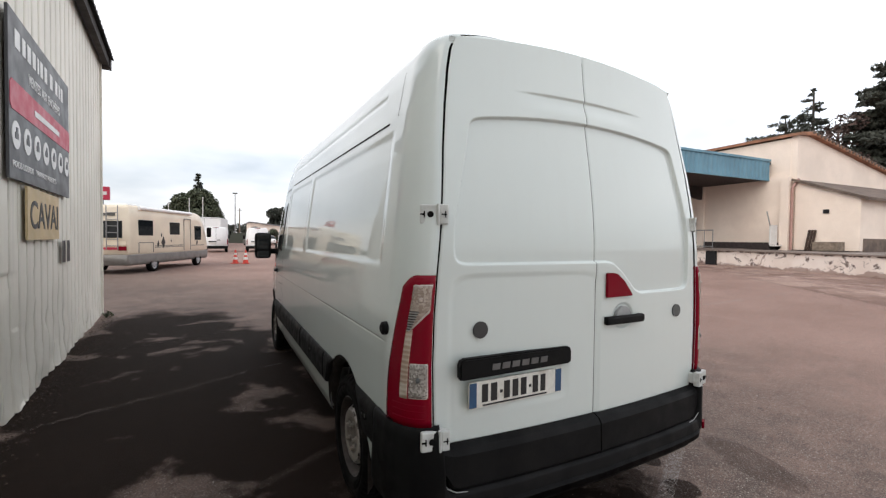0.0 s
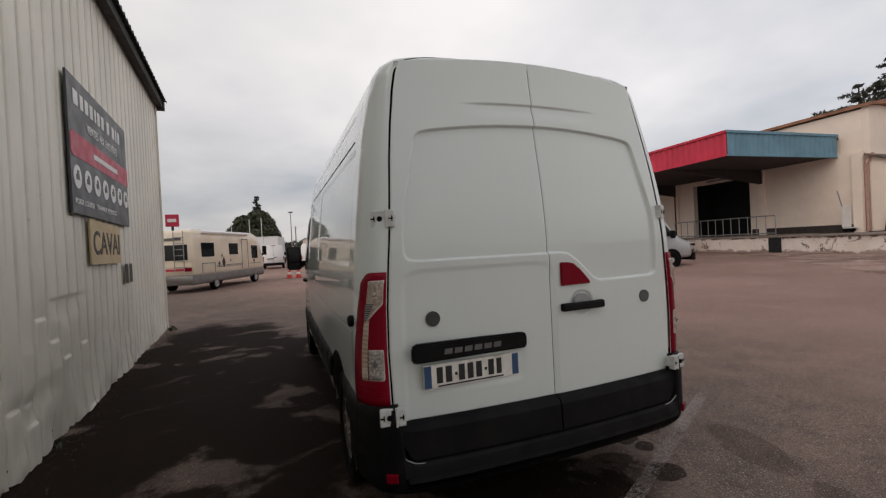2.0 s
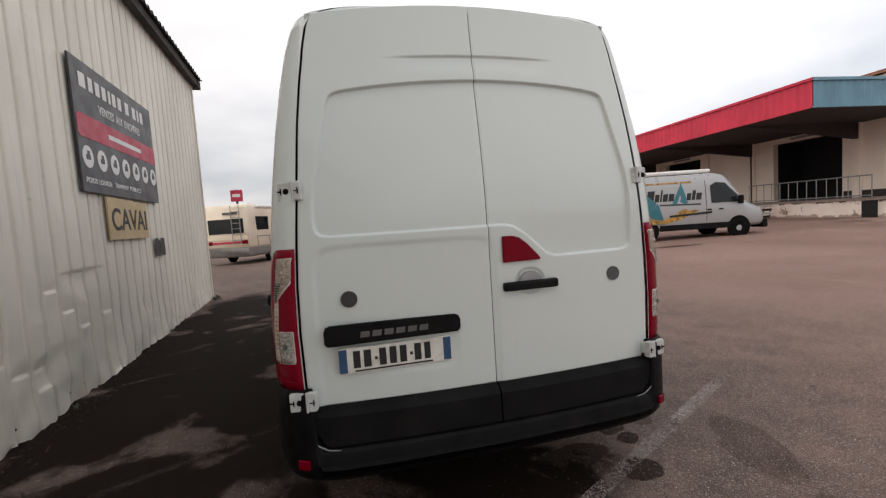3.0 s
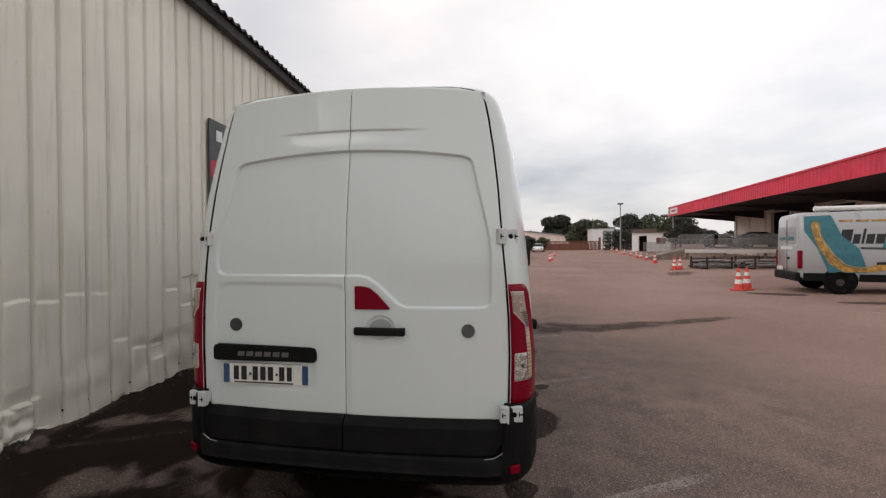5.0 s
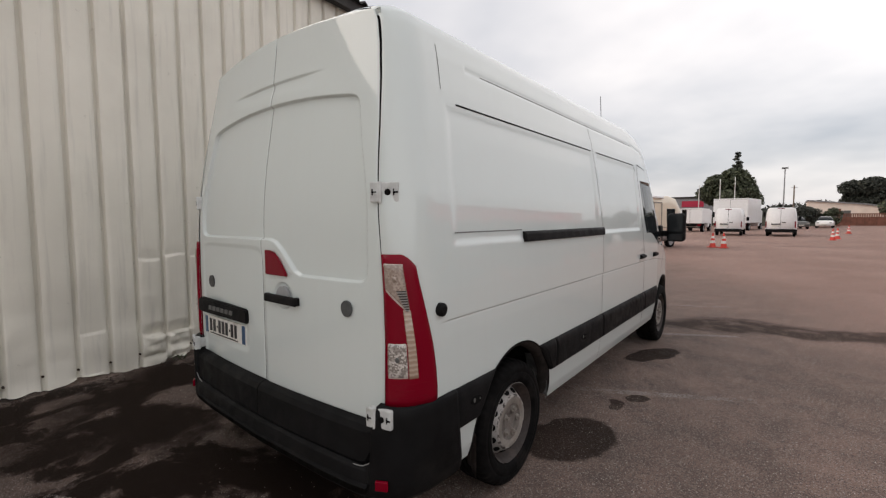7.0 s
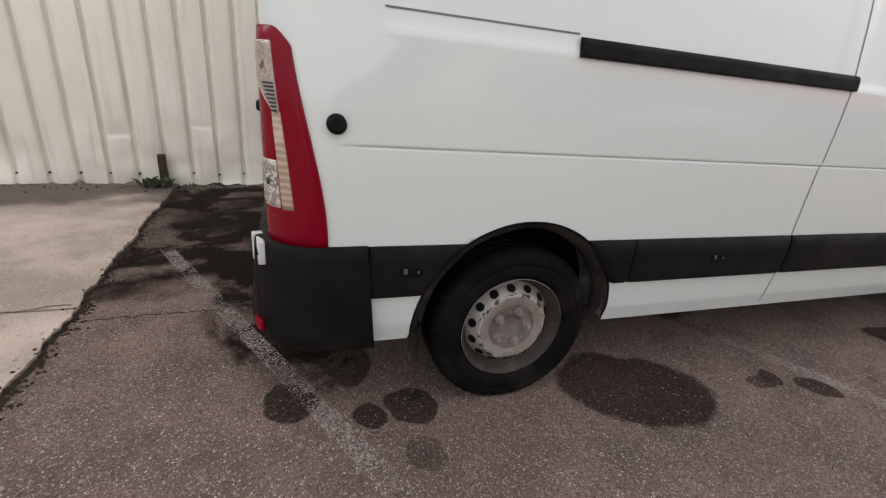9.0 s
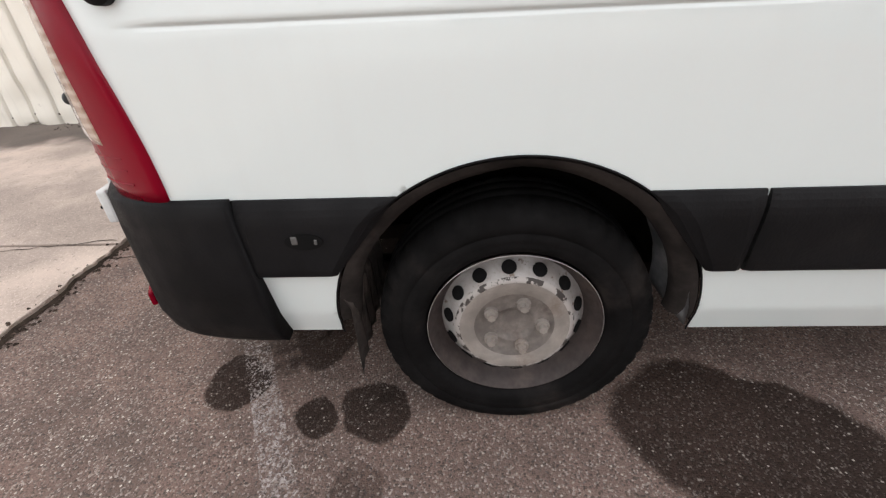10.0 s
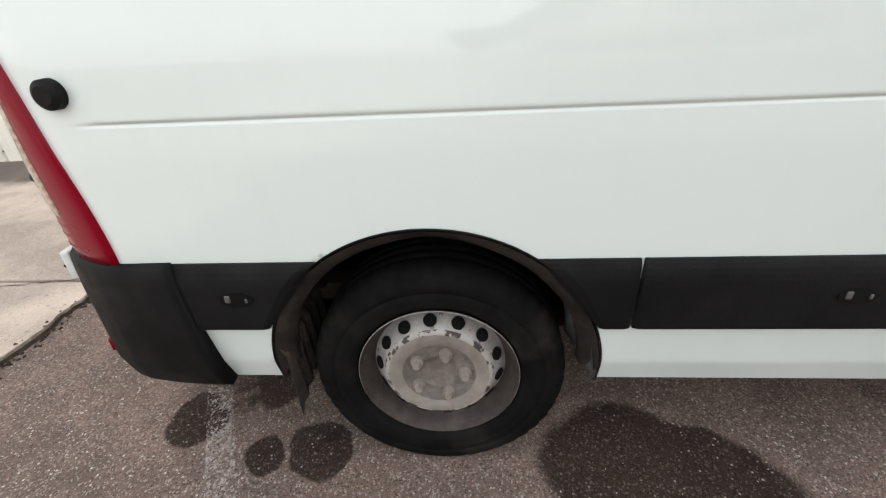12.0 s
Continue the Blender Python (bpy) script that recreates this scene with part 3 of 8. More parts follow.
def prism(bm, pts, d, at=None):
    """A flat outline (in x, y) pushed to depth d along z, placed by the matrix at."""
    at = at or Matrix()
    lo = [bm.verts.new(at @ Vector((x, y, 0))) for x, y in pts]
    hi = [bm.verts.new(at @ Vector((x, y, d))) for x, y in pts]
    bm.faces.new(lo[::-1])
    bm.faces.new(hi)
    for i in range(len(pts)):
        j = (i + 1) % len(pts)
        bm.faces.new((lo[i], lo[j], hi[j], hi[i]))
    return bm


def disc_pts(r, n=24, rx=None):
    return [(r * math.cos(2 * math.pi * i / n), (rx or r) * math.sin(2 * math.pi * i / n)) for i in range(n)]


def lathe(name, profile, material, parent, n=48, label="", smooth=True, slots=None):
    """Turns (radius, along) points round the local x axis."""
    vs, fs, ms = [], [], []
    for i in range(n):
        a = 2 * math.pi * i / n
        for r, x in profile:
            vs.append((x, r * math.cos(a), r * math.sin(a)))
    k = len(profile)
    for i in range(n):
        j = (i + 1) % n
        for q in range(k - 1):
            fs.append((i * k + q, j * k + q, j * k + q + 1, i * k + q + 1))
            ms.append(slots[q] if slots else 0)
    return raw(name, vs, fs, material, parent, label, smooth, ms)


def smooth01(a, b, x):
    t = np.clip((x - a) / (b - a), 0, 1)
    return t * t * (3 - 2 * t)


def lettering(name, text, height, material, parent, m, label="", depth=0.002, width=None):
    """Words in Blender's own font, as a mesh."""
    cu = bpy.data.curves.new(name, "FONT")
    cu.body, cu.size, cu.extrude, cu.offset = text, height, depth, 0.012 * height
    cu.align_x, cu.align_y = "LEFT", "BOTTOM_BASELINE"
    tmp = bpy.data.objects.new(name, cu)
    scene.collection.objects.link(tmp)
    me = bpy.data.meshes.new_from_object(tmp.evaluated_get(bpy.context.evaluated_depsgraph_get()))
    bpy.data.objects.remove(tmp)
    bpy.data.curves.remove(cu)
    if width:
        xs = [v.co.x for v in me.vertices]
        k = width / (max(xs) - min(xs))
        for v in me.vertices:
            v.co.x = (v.co.x - min(xs)) * k
    me.materials.clear()
    me.materials.append(material)
    ob = new(name, me)
    ob.parent = parent
    ob.matrix_basis = m
    if label:
        ob["label"] = label
    return ob


# ---- ground ----


def gz(x, y):
    """Height of the yard: level by the hall, rising gently to the dock and the far gate."""
    return 0.018 * max(0.0, x - 9.0) * (x < 40) + 0.018 * 31 * (x >= 40) + 0.006 * max(0.0, y - 45.0)


def grid_axis(lo, hi, fine_lo, fine_hi, fine, coarse):
    v = list(np.arange(fine_lo, fine_hi + 1e-6, fine))
    s, p = coarse, fine_lo
    while p > lo:
        p -= s
        s *= 1.35
        v.insert(0, p)
    s, p = coarse, fine_hi
    while p < hi:
        p += s
        s *= 1.35
        v.append(p)
    return v


def make_ground():
    xs = grid_axis(-900, 900, -6, 12, 0.5, 1.5)
    ys = grid_axis(-900, 1500, -6, 12, 0.5, 1.5)
    vs = [(x, y, gz(x, y) + 0.012 * noise.noise((x * 0.4, y * 0.4, 0)) * (abs(x) > 2.5)) for y in ys for x in xs]
    n = len(xs)
    fs = [(j * n + i, j * n + i + 1, (j + 1) * n + i + 1, (j + 1) * n + i) for j in range(len(ys) - 1) for i in range(n - 1)]
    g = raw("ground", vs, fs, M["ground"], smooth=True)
    return tagged(g, "worn oil-stained asphalt yard with moist patches and painted shade by the van", "ground", kind="structure")


make_ground()


def slab_edge(x):
    return -1.03 + 0.056 * x


def edge_at(x):
    """The broken line of the apron's edge."""
    return slab_edge(x) + 0.030 * noise.noise((x * 4, 1.7, 0)) + 0.016 * noise.noise((x * 17, 0.3, 0)) + 0.012 * noise.noise((x * 55, 0.9, 0))


def make_slabs():
    """Concrete apron with a broken edge, in bays parted by open joints."""
    cuts = [-3.3, -0.06, 0.95, 4.4, 8.2, 12.5, 18.0]
    for x0, x1 in zip(cuts[:-1], cuts[1:]):
        rnd = random.Random(int(x0 * 100))
        n = max(8, int((x1 - x0) / 0.022))
        top = []
        for i in range(n + 1):
            x = x0 + 0.012 + (x1 - x0 - 0.024) * i / n
            top.append((x, edge_at(x) - 0.012))
        bm = bmesh.new()
        z1 = 0.022 + rnd.uniform(-0.004, 0.004)
        pts = top + [(x1 - 0.012, -14.0), (x0 + 0.012, -14.0)]
        prism(bm, pts, z1 + 0.03, Matrix.Translation((0, 0, -0.03)))
        es = [e for e in bm.edges if e.verts[0].co.z > 0 and e.verts[1].co.z > 0]
        bmesh.ops.bevel(bm, geom=es, offset=0.005, segments=1, affect="EDGES")
        tagged(part("pavement", bm, M["slab"]), "weathered pale concrete slab with a crumbling edge", "pavement", "apron slabs", "structure")


make_slabs()


def make_edge_soil():
    """Dark soil and crumbs in the open joint between asphalt and apron."""
    rnd = random.Random(91)
    vs, fs = [], []
    xs = np.arange(-3.0, 14.0, 0.03)
    for i, x in enumerate(xs):
        y = edge_at(x) - 0.02
        w = 0.030 + 0.020 * noise.noise((x * 5, 4.1, 0)) + 0.012 * noise.noise((x * 40, 2.2, 0))
        vs += [(x, y, gz(x, y) + 0.005), (x, y + w * 0.55, gz(x, y) + 0.011), (x, y + w, gz(x, y) + 0.0025)]
        if i:
            k = 3 * i
            fs += [(k - 3, k, k + 1, k - 2), (k - 2, k + 1, k + 2, k - 1)]
    for i in range(1100):
        x = -2.8 + 7.0 * rnd.random()
        y = edge_at(x) + rnd.gauss(0.012, 0.022)
        r = rnd.uniform(0.003, 0.011)
        z = 0.024 if y < edge_at(x) - 0.014 else 0.002
        k = len(vs)
        for q in range(5):
            a = q * 1.257 + rnd.uniform(-0.4, 0.4)
            vs.append((x + math.cos(a) * r, y + math.sin(a) * r, z))
        vs.append((x + rnd.uniform(-0.3, 0.3) * r, y, z + r * 0.8))
        fs += [(k + q, k + (q + 1) % 5, k + 5) for q in range(5)]
    tagged(raw("soil", vs, fs, M["soil"]), "dark soil and crumbs in the broken slab joint", "soil", kind="stuff")


make_edge_soil()


def make_line(a, b, width=0.09, paint="line"):
    a, b = Vector(a), Vector(b)
    d = (b - a).normalized()
    s = Vector((-d.y, d.x)) * width / 2
    n = max(2, int((b - a).length / 0.5))
    vs, fs = [], []
    for i in range(n + 1):
        p = a + (b - a) * i / n
        for q in (p - s, p + s):
            vs.append((q.x, q.y, gz(q.x, q.y) + (0.004 if abs(q.x) < 2.5 and abs(q.y) < 9 else 0.018)))
        if i:
            k = 2 * i
            fs.append((k - 2, k - 1, k + 1, k))
    tagged(raw("road_marking", vs, fs, M[paint]), "worn white painted parking line on asphalt" if paint == "line" else "dim painted parking line on dark asphalt", "road marking", "parking lines", "structure")


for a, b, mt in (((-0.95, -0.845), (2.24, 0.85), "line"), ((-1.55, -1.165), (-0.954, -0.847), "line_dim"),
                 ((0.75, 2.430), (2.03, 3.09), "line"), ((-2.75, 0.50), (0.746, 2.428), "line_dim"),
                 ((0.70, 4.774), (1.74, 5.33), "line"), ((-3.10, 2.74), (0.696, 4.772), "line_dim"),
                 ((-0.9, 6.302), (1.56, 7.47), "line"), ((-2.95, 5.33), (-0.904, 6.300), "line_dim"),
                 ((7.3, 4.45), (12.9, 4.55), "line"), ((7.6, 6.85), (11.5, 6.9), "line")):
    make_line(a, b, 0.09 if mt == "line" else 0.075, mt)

# ---- the metal hall ----
WALL_TURN = math.degrees(math.atan(0.075))
HALL = pose(-2.95, 0, 0, 0, 0, WALL_TURN)  # local y runs along the wall, local x points away from it into the yard
HALL_END, EAVE = 8.46, 4.80


def make_hall():
    y0, y1, pitch = -14.0, HALL_END, 0.25
    # trapezoid ribs, one every quarter metre, dented low down
    offs = [(0.0, 0.0), (0.004, -0.006), (0.013, -0.055), (0.039, -0.055), (0.048, -0.006), (0.053, 0.0), (0.088, 0.003), (0.130, 0.004), (0.172, 0.004), (0.212, 0.003)]
    zs = list(np.linspace(0.02, 1.30, 84)) + list(np.linspace(1.4, EAVE, 20))
    # knocks: bay of the sheet, height of the crease, how deep, how tall
    knocks = {0: (1.115, 0.020, 0.16), 1: (1.135, 0.024, 0.20), 2: (1.12, 0.020, 0.15), 3: (1.15, 0.016, 0.14), 4: (1.14, 0.012, 0.12), 8: (1.06, 0.022, 0.16), 9: (0.84, 0.020, 0.14),
              5: (0.62, 0.016, 0.12), 6: (0.48, 0.022, 0.14), 7: (0.46, 0.018, 0.12), 10: (0.66, 0.022, 0.16), 12: (0.70, 0.018, 0.14), -2: (0.44, 0.016, 0.16), -5: (0.62, 0.014, 0.16), -8: (0.50, 0.016, 0.16)}
    cols = []
    k0 = int(math.floor((y0 - 0.19) / pitch))
    y = 0.19 + k0 * pitch
    while y < y1:
        cols += [(y + a, b) for a, b in offs if y + a <= y1]
        y += pitch
    sheets = {}
    for yy, d in cols:
        vs = []
        for z in zs:
            low = max(0.0, 1 - z / 1.15)
            dent = 0.036 * low * noise.noise((yy * 1.7, z * 1.9, 3)) + 0.022 * low * noise.noise((yy * 5.3, z * 4.7, 8))
            dent -= 0.030 * max(0.0, noise.noise((yy * 2.6, z * 3.1, 5)) - 0.12) * (0.3 < z < 1.2) * (1.2 < yy < 5.0)
            bend = 0.05 * max(0.0, 1 - z / 0.25) * max(0.0, noise.noise((yy * 1.3, 5, 1)))
            bay = math.floor((yy - 0.19) / pitch)
            knock = 0.0
            if bay in knocks and d > -0.004:
                zc, deep, tall = knocks[bay]
                off = (yy - 0.19) / pitch - bay - 0.6
                zc += 0.03 * noise.noise((yy * 4, 1, 6)) - 0.02 * off
                if z > zc:
                    knock = -0.7 * deep * max(0.0, 1 - (z - zc) / tall) ** 1.5 * max(0.0, 1 - (off / 0.46) ** 4)
                else:
                    knock = 0.10 * deep * max(0.0, 1 - (zc - z) / 0.3)
            tear = 0.0
            if 0.20 < yy < 0.78 and z < 0.46:
                fade = float(smooth01(0.20, 0.32, yy)) * float(smooth01(0.78, 0.64, yy))
                edge = 0.31 + 0.05 * noise.noise((yy * 7, 3, 3))
                if z > edge:
                    tear = -0.045 * fade * max(0.0, 1 - (z - edge) / 0.14)
                else:
                    tear = fade * (0.016 + 0.018 * noise.cell((yy * 9, z * 8, 2.5)) + 0.045 * noise.noise((yy * 14, z * 13, 2)))
            zb = z
            if z < 0.05:
                zb = z + 0.05 * noise.noise((yy * 2.2, 0, 9)) + 0.03 * noise.noise((yy * 9, 0, 4))
            vs.append((d * (0.65 + 0.35 * min(1, z)) + dent + bend + tear + knock, yy, zb))
        sheets.setdefault(int(math.floor((yy - 0.19 + 1e-6) / (4 * pitch))), []).append(vs)
    n = len(zs)
    hall = thing("warehouse", HALL, "long off-white ribbed steel warehouse, dented along its foot", "warehouse", kind="structure")
    # the sheets are four ribs wide; each runs a little under the next
    keys = sorted(sheets)
    for key in keys:
        rows_ = sheets[key] + ([[(x - 0.0008, yy, z) for x, yy, z in sheets[key + 1][0]]] if key + 1 in sheets else [])
        vs = [v for r in rows_ for v in r]
        fs = [(i * n + j, (i + 1) * n + j, (i + 1) * n + j + 1, i * n + j + 1) for i in range(len(rows_) - 1) for j in range(n - 1)]
        raw("cladding_sheet", vs, fs, M["cladding"], hall, "off-white ribbed steel sheet, dented and streaked", smooth=True)
    screw = None
    for i in range(int((y1 - y0) / pitch) - 1):
        yy = 0.19 + (k0 + 1 + i) * pitch + 0.026
        at = Matrix.Translation((-0.022 + 0.012 * noise.noise((yy * 1.7, 0.3, 3)), yy, 0.13 + 0.03 * noise.noise((yy * 3.1, 0, 0))))
        if screw is None:
            screw = part("screw", cyl(bmesh.new(), (-0.02, 0, 0), (0.008, 0, 0), 0.011, 0.009, 8), M["rust"], hall, "rusty fixing screw")
            screw.matrix_basis = at
        else:
            twin(screw, at)
    bm = bmesh.new()
    box(bm, *span(-9.0, -0.02, y1 - 0.06, y1 - 0.005, 0, EAVE + 0.4))
    box(bm, *span(-0.12, -0.05, y0, y1 - 0.07, 0.10, EAVE))
    box(bm, *span(-9.0, -0.1, y0, y0 + 0.06, 0, EAVE))
    part("backing_wall", bm, M["cladding"], hall)
    part("corner_flashing", boxes(span(-0.03, 0.035, y1 - 0.03, y1 + 0.012, 0.02, EAVE)), M["cladding"], hall)
    # wavy fibre-cement roof sheets that end in a scalloped edge
    vs, fs = [], []
    m = int((y1 + 0.25 - y0) / 0.022)
    rows = [(0.20, 0.0), (0.20, 0.012), (-3.0, 0.62), (-9.2, 1.7)]
    for i in range(m + 1):
        yy = y0 + (y1 + 0.25 - y0) * i / m
        w = 0.028 * math.cos(2 * math.pi * yy / 0.177)
        for q, (x, z) in enumerate(rows):
            vs.append((x, yy, EAVE + 0.02 + z + w - (0.012 if q == 0 else 0)))
    for i in range(m):
        for q in range(3):
            fs.append((i * 4 + q, i * 4 + q + 1, i * 4 + q + 5, i * 4 + q + 4))
    raw("roof", vs, fs, M["fibre_roof"], hall, "dark corrugated roof sheets", smooth=True)
    part("fascia", boxes(span(0.03, 0.14, y0, y1 + 0.2, EAVE - 0.14, EAVE + 0.0)), M["fibre_roof"], hall)
    part("verge", boxes(span(-0.4, 0.16, y1 - 0.0, y1 + 0.22, EAVE - 0.16, EAVE + 0.03)), M["fibre_roof"], hall)
    # rusty stub post at the foot
    bm = bmesh.new()
    box(bm, (0.07, -1.30, 0.17), (0.07, 0.07, 0.36), 0.01)
    box(bm, (0.10, -1.30, 0.03), (0.13, 0.14, 0.06), 0.015)
    tagged(part("stub_post", bm, M["rust"]), "short rusty steel stub post by the wall", "post").matrix_basis = HALL.copy()
    return hall


make_hall()


def on_wall(y, z, d=0.032):
    """Placing on the hall's face: x runs along the wall away from its near end, y up, z outwards."""
    return HALL @ Matrix(((0, 0, 1, d), (1, 0, 0, y), (0, 1, 0, z), (0, 0, 0, 1)))


def make_signs():
    w, h = 2.28, 1.36
    s = thing("sign_board", on_wall(3.02, 1.97), "dark grey auction company board with a red band and round icons", "sign", kind="")
    bm = bmesh.new()
    prism(bm, [(0, 0), (w, 0), (w, h), (0, h)], 0.022)
    bmesh.ops.bevel(bm, geom=bm.edges[:], offset=0.003, segments=1, affect="EDGES")
    part("panel", bm, M["sign_grey"], s)
    bm = bmesh.new()
    prism(bm, [(0.02, 0.60), (0.06, 0.56), (w, 0.56), (w, 0.80), (0.06, 0.80), (0.02, 0.76)], 0.004, Matrix.Translation((0, 0, 0.022)))
    part("red_band", bm, M["sign_red"], s, "red band")
    # the company's name, as bars
    x = 0.16
    for wd in (0.17, 0.12, 0.13, 0.13, 0.07, 0.12, 0.13, 0.0, 0.14, 0.0, 0.13, 0.07, 0.12):
        if wd:
            bm = bmesh.new()
            prism(bm, [(x, 1.08), (x + wd * 0.8, 1.08), (x + wd * 0.8, 1.23), (x, 1.23)], 0.003, Matrix.Translation((0, 0, 0.0225)))
            part("name_bar", bm, M["sign_white"], s)
        x += wd + (0.035 if wd else 0.06)
    for word, x0, wd in (("VENTES", 0.55, 0.40), ("AUX", 1.00, 0.20), ("ENCHÈRES", 1.25, 0.52)):
        lettering("lettering", word, 0.13, M["sign_white"], s, Matrix.Translation((x0, 0.89, 0.024)), "white capital lettering", width=wd)
    part("address_bar", prism(bmesh.new(), [(0.72, 0.645), (1.72, 0.645), (1.72, 0.70), (0.72, 0.70)], 0.003, Matrix.Translation((0, 0, 0.027))), M["sign_white"], s)
    for i in range(7):
        cx = 0.17 + i * 0.325
        ic = part("icon", prism(bmesh.new(), disc_pts(0.115), 0.004, Matrix.Translation((cx, 0.365, 0.0225))), M["sign_white"], s, "white round icon")
        bm = bmesh.new()
        box(bm, (cx, 0.36, 0.0285), (0.09, 0.05, 0.003))
        box(bm, (cx + 0.01, 0.405, 0.0285), (0.05, 0.045, 0.003))
        part("pictogram", bm, M["sign_grey"], ic)
    for word, x0, wd in (("POIDS", 0.08, 0.24), ("LOURDS", 0.36, 0.31), ("TRAVAUX", 0.76, 0.40), ("PUBLICS", 1.20, 0.37)):
        lettering("lettering", word, 0.075, M["sign_white"], s, Matrix.Translation((x0, 0.10, 0.024)), "small white capital lettering", width=wd)
    s2 = thing("town_sign", on_wall(3.52, 1.47), "sand-coloured sheet sign with black capital letters", "sign")
    bm = bmesh.new()
    prism(bm, [(0, 0), (1.22, 0.0), (1.22, 0.46), (0, 0.48)], 0.018)
    part("panel", bm, M["sign_sand"], s2)
    lettering("lettering", "CAVAI", 0.36, M["ink"], s2, Matrix.Translation((0.08, 0.11, 0.0195)), "black capital letters", width=1.08)
    s3 = thing("painted_marking", on_wall(4.98, 1.19, 0.036), "two black painted bars on the ribbed wall", "marking")
    for x0 in (0.0, 0.26):
        part("bar", prism(bmesh.new(), [(x0, 0.0), (x0 + 0.17, 0.0), (x0 + 0.17, 0.26), (x0, 0.26)], 0.002), M["ink"], s3)


make_signs()

# ---- the white panel van ----
PZ = [0.30, 0.345, 0.42, 0.55, 0.75, 1.0, 1.2, 1.4, 1.63, 1.9, 2.1, 2.25, 2.35, 2.40, 2.435, 2.458, 2.472, 2.48]
PX = [0.945, 0.978, 1.000, 1.015, 1.022, 1.026, 1.020, 1.006, 0.984, 0.948, 0.914, 0.882, 0.852, 0.825, 0.775, 0.670, 0.420, 0.0]
TOPY = [-1.0, 3.55, 3.85, 4.05, 4.22, 4.55, 4.90, 5.02, 5.22, 5.36, 5.42]
TOPZ = [2.48, 2.48, 2.445, 2.37, 2.22, 1.80, 1.40, 1.27, 1.16, 1.00, 0.82]
FRONTW_Y, FRONTW = [0.0, 4.2, 4.8, 5.1, 5.3, 5.38, 5.42], [1.0, 1.0, 0.965, 0.92, 0.83, 0.72, 0.58]
ARCH_R, ARCH_Z = 0.437, 0.385
AXLES = (0.912, 4.594)


def van_lean(z):
    return 0.11 * float(smooth01(1.45, 2.6, z)) * 2.0


def rear_inset(z):
    """How far the skin turns in towards the rear doors."""
    return float(np.interp(z, [0.0, 1.6, 2.2, 2.44, 2.48], [0.135, 0.125, 0.095, 0.075, 0.06]))


def van_point(side, y, z, offset=0.0):
    """A point of the body's skin: side +1 or -1, y from the rear edge, z in the full section."""
    w = float(np.interp(z, PZ, PX))
    if y < 0.20:
        q = (0.20 - y) / 0.20
        w -= rear_inset(z) * (1 - math.sqrt(max(0.0, 1 - q * q)))
    w *= float(np.interp(y, FRONTW_Y, FRONTW))
    top = float(np.interp(y, TOPY, TOPZ))
    zz = z
    if top < 2.48:
        zz = 0.95 + (z - 0.95) * (top - 0.95) / (2.48 - 0.95) if (z > 0.95 and top > 0.95) else min(z, top)
    if y < 0.12 and z > 2.3:
        zz -= 0.016 * (1 - y / 0.12) ** 2 * float(smooth01(2.3, 2.45, z))
    yy = y + van_lean(z) * max(0.0, 1 - y / 0.7) * 0.62
    return Vector((side * (w + offset), yy, zz))


def skin_z(y, z):
    """The section height that comes out at true height z, where the roof falls to the front."""
    top = float(np.interp(y, TOPY, TOPZ))
    return 0.95 + (z - 0.95) * (2.48 - 0.95) / (top - 0.95) if z > 0.95 and 0.95 < top < 2.48 else z


def van_relief(side, y, z):
    """Pressed shapes of the side skin, in metres outwards."""
    r = 0.0
    # upper panel, sunk, with rounded corners
    if 0.30 < y < 3.6 and 1.30 < z < 2.10:
        for a, b in ((0.34, 2.24), (2.36, 3.46)):
            s = min(y - a, b - y, z - 1.405, (2.015 - 0.0 * y) - z)
            if s > -0.03:
                r -= 0.007 * float(smooth01(-0.012, 0.018, s))
    # belt line
    d = z - 1.068
    r -= 0.003 * math.exp(-(d / 0.0045) ** 2) * float(smooth01(0.2, 0.3, y))
    r -= 0.0045 * float(smooth01(0.003, -0.003, d)) * float(smooth01(-0.60, -0.02, d)) * float(smooth01(0.2, 0.3, y))
    # roof gutter
    if y > 0.55:
        r -= 0.008 * math.exp(-((z - 2.235) / 0.010) ** 2)
    return r


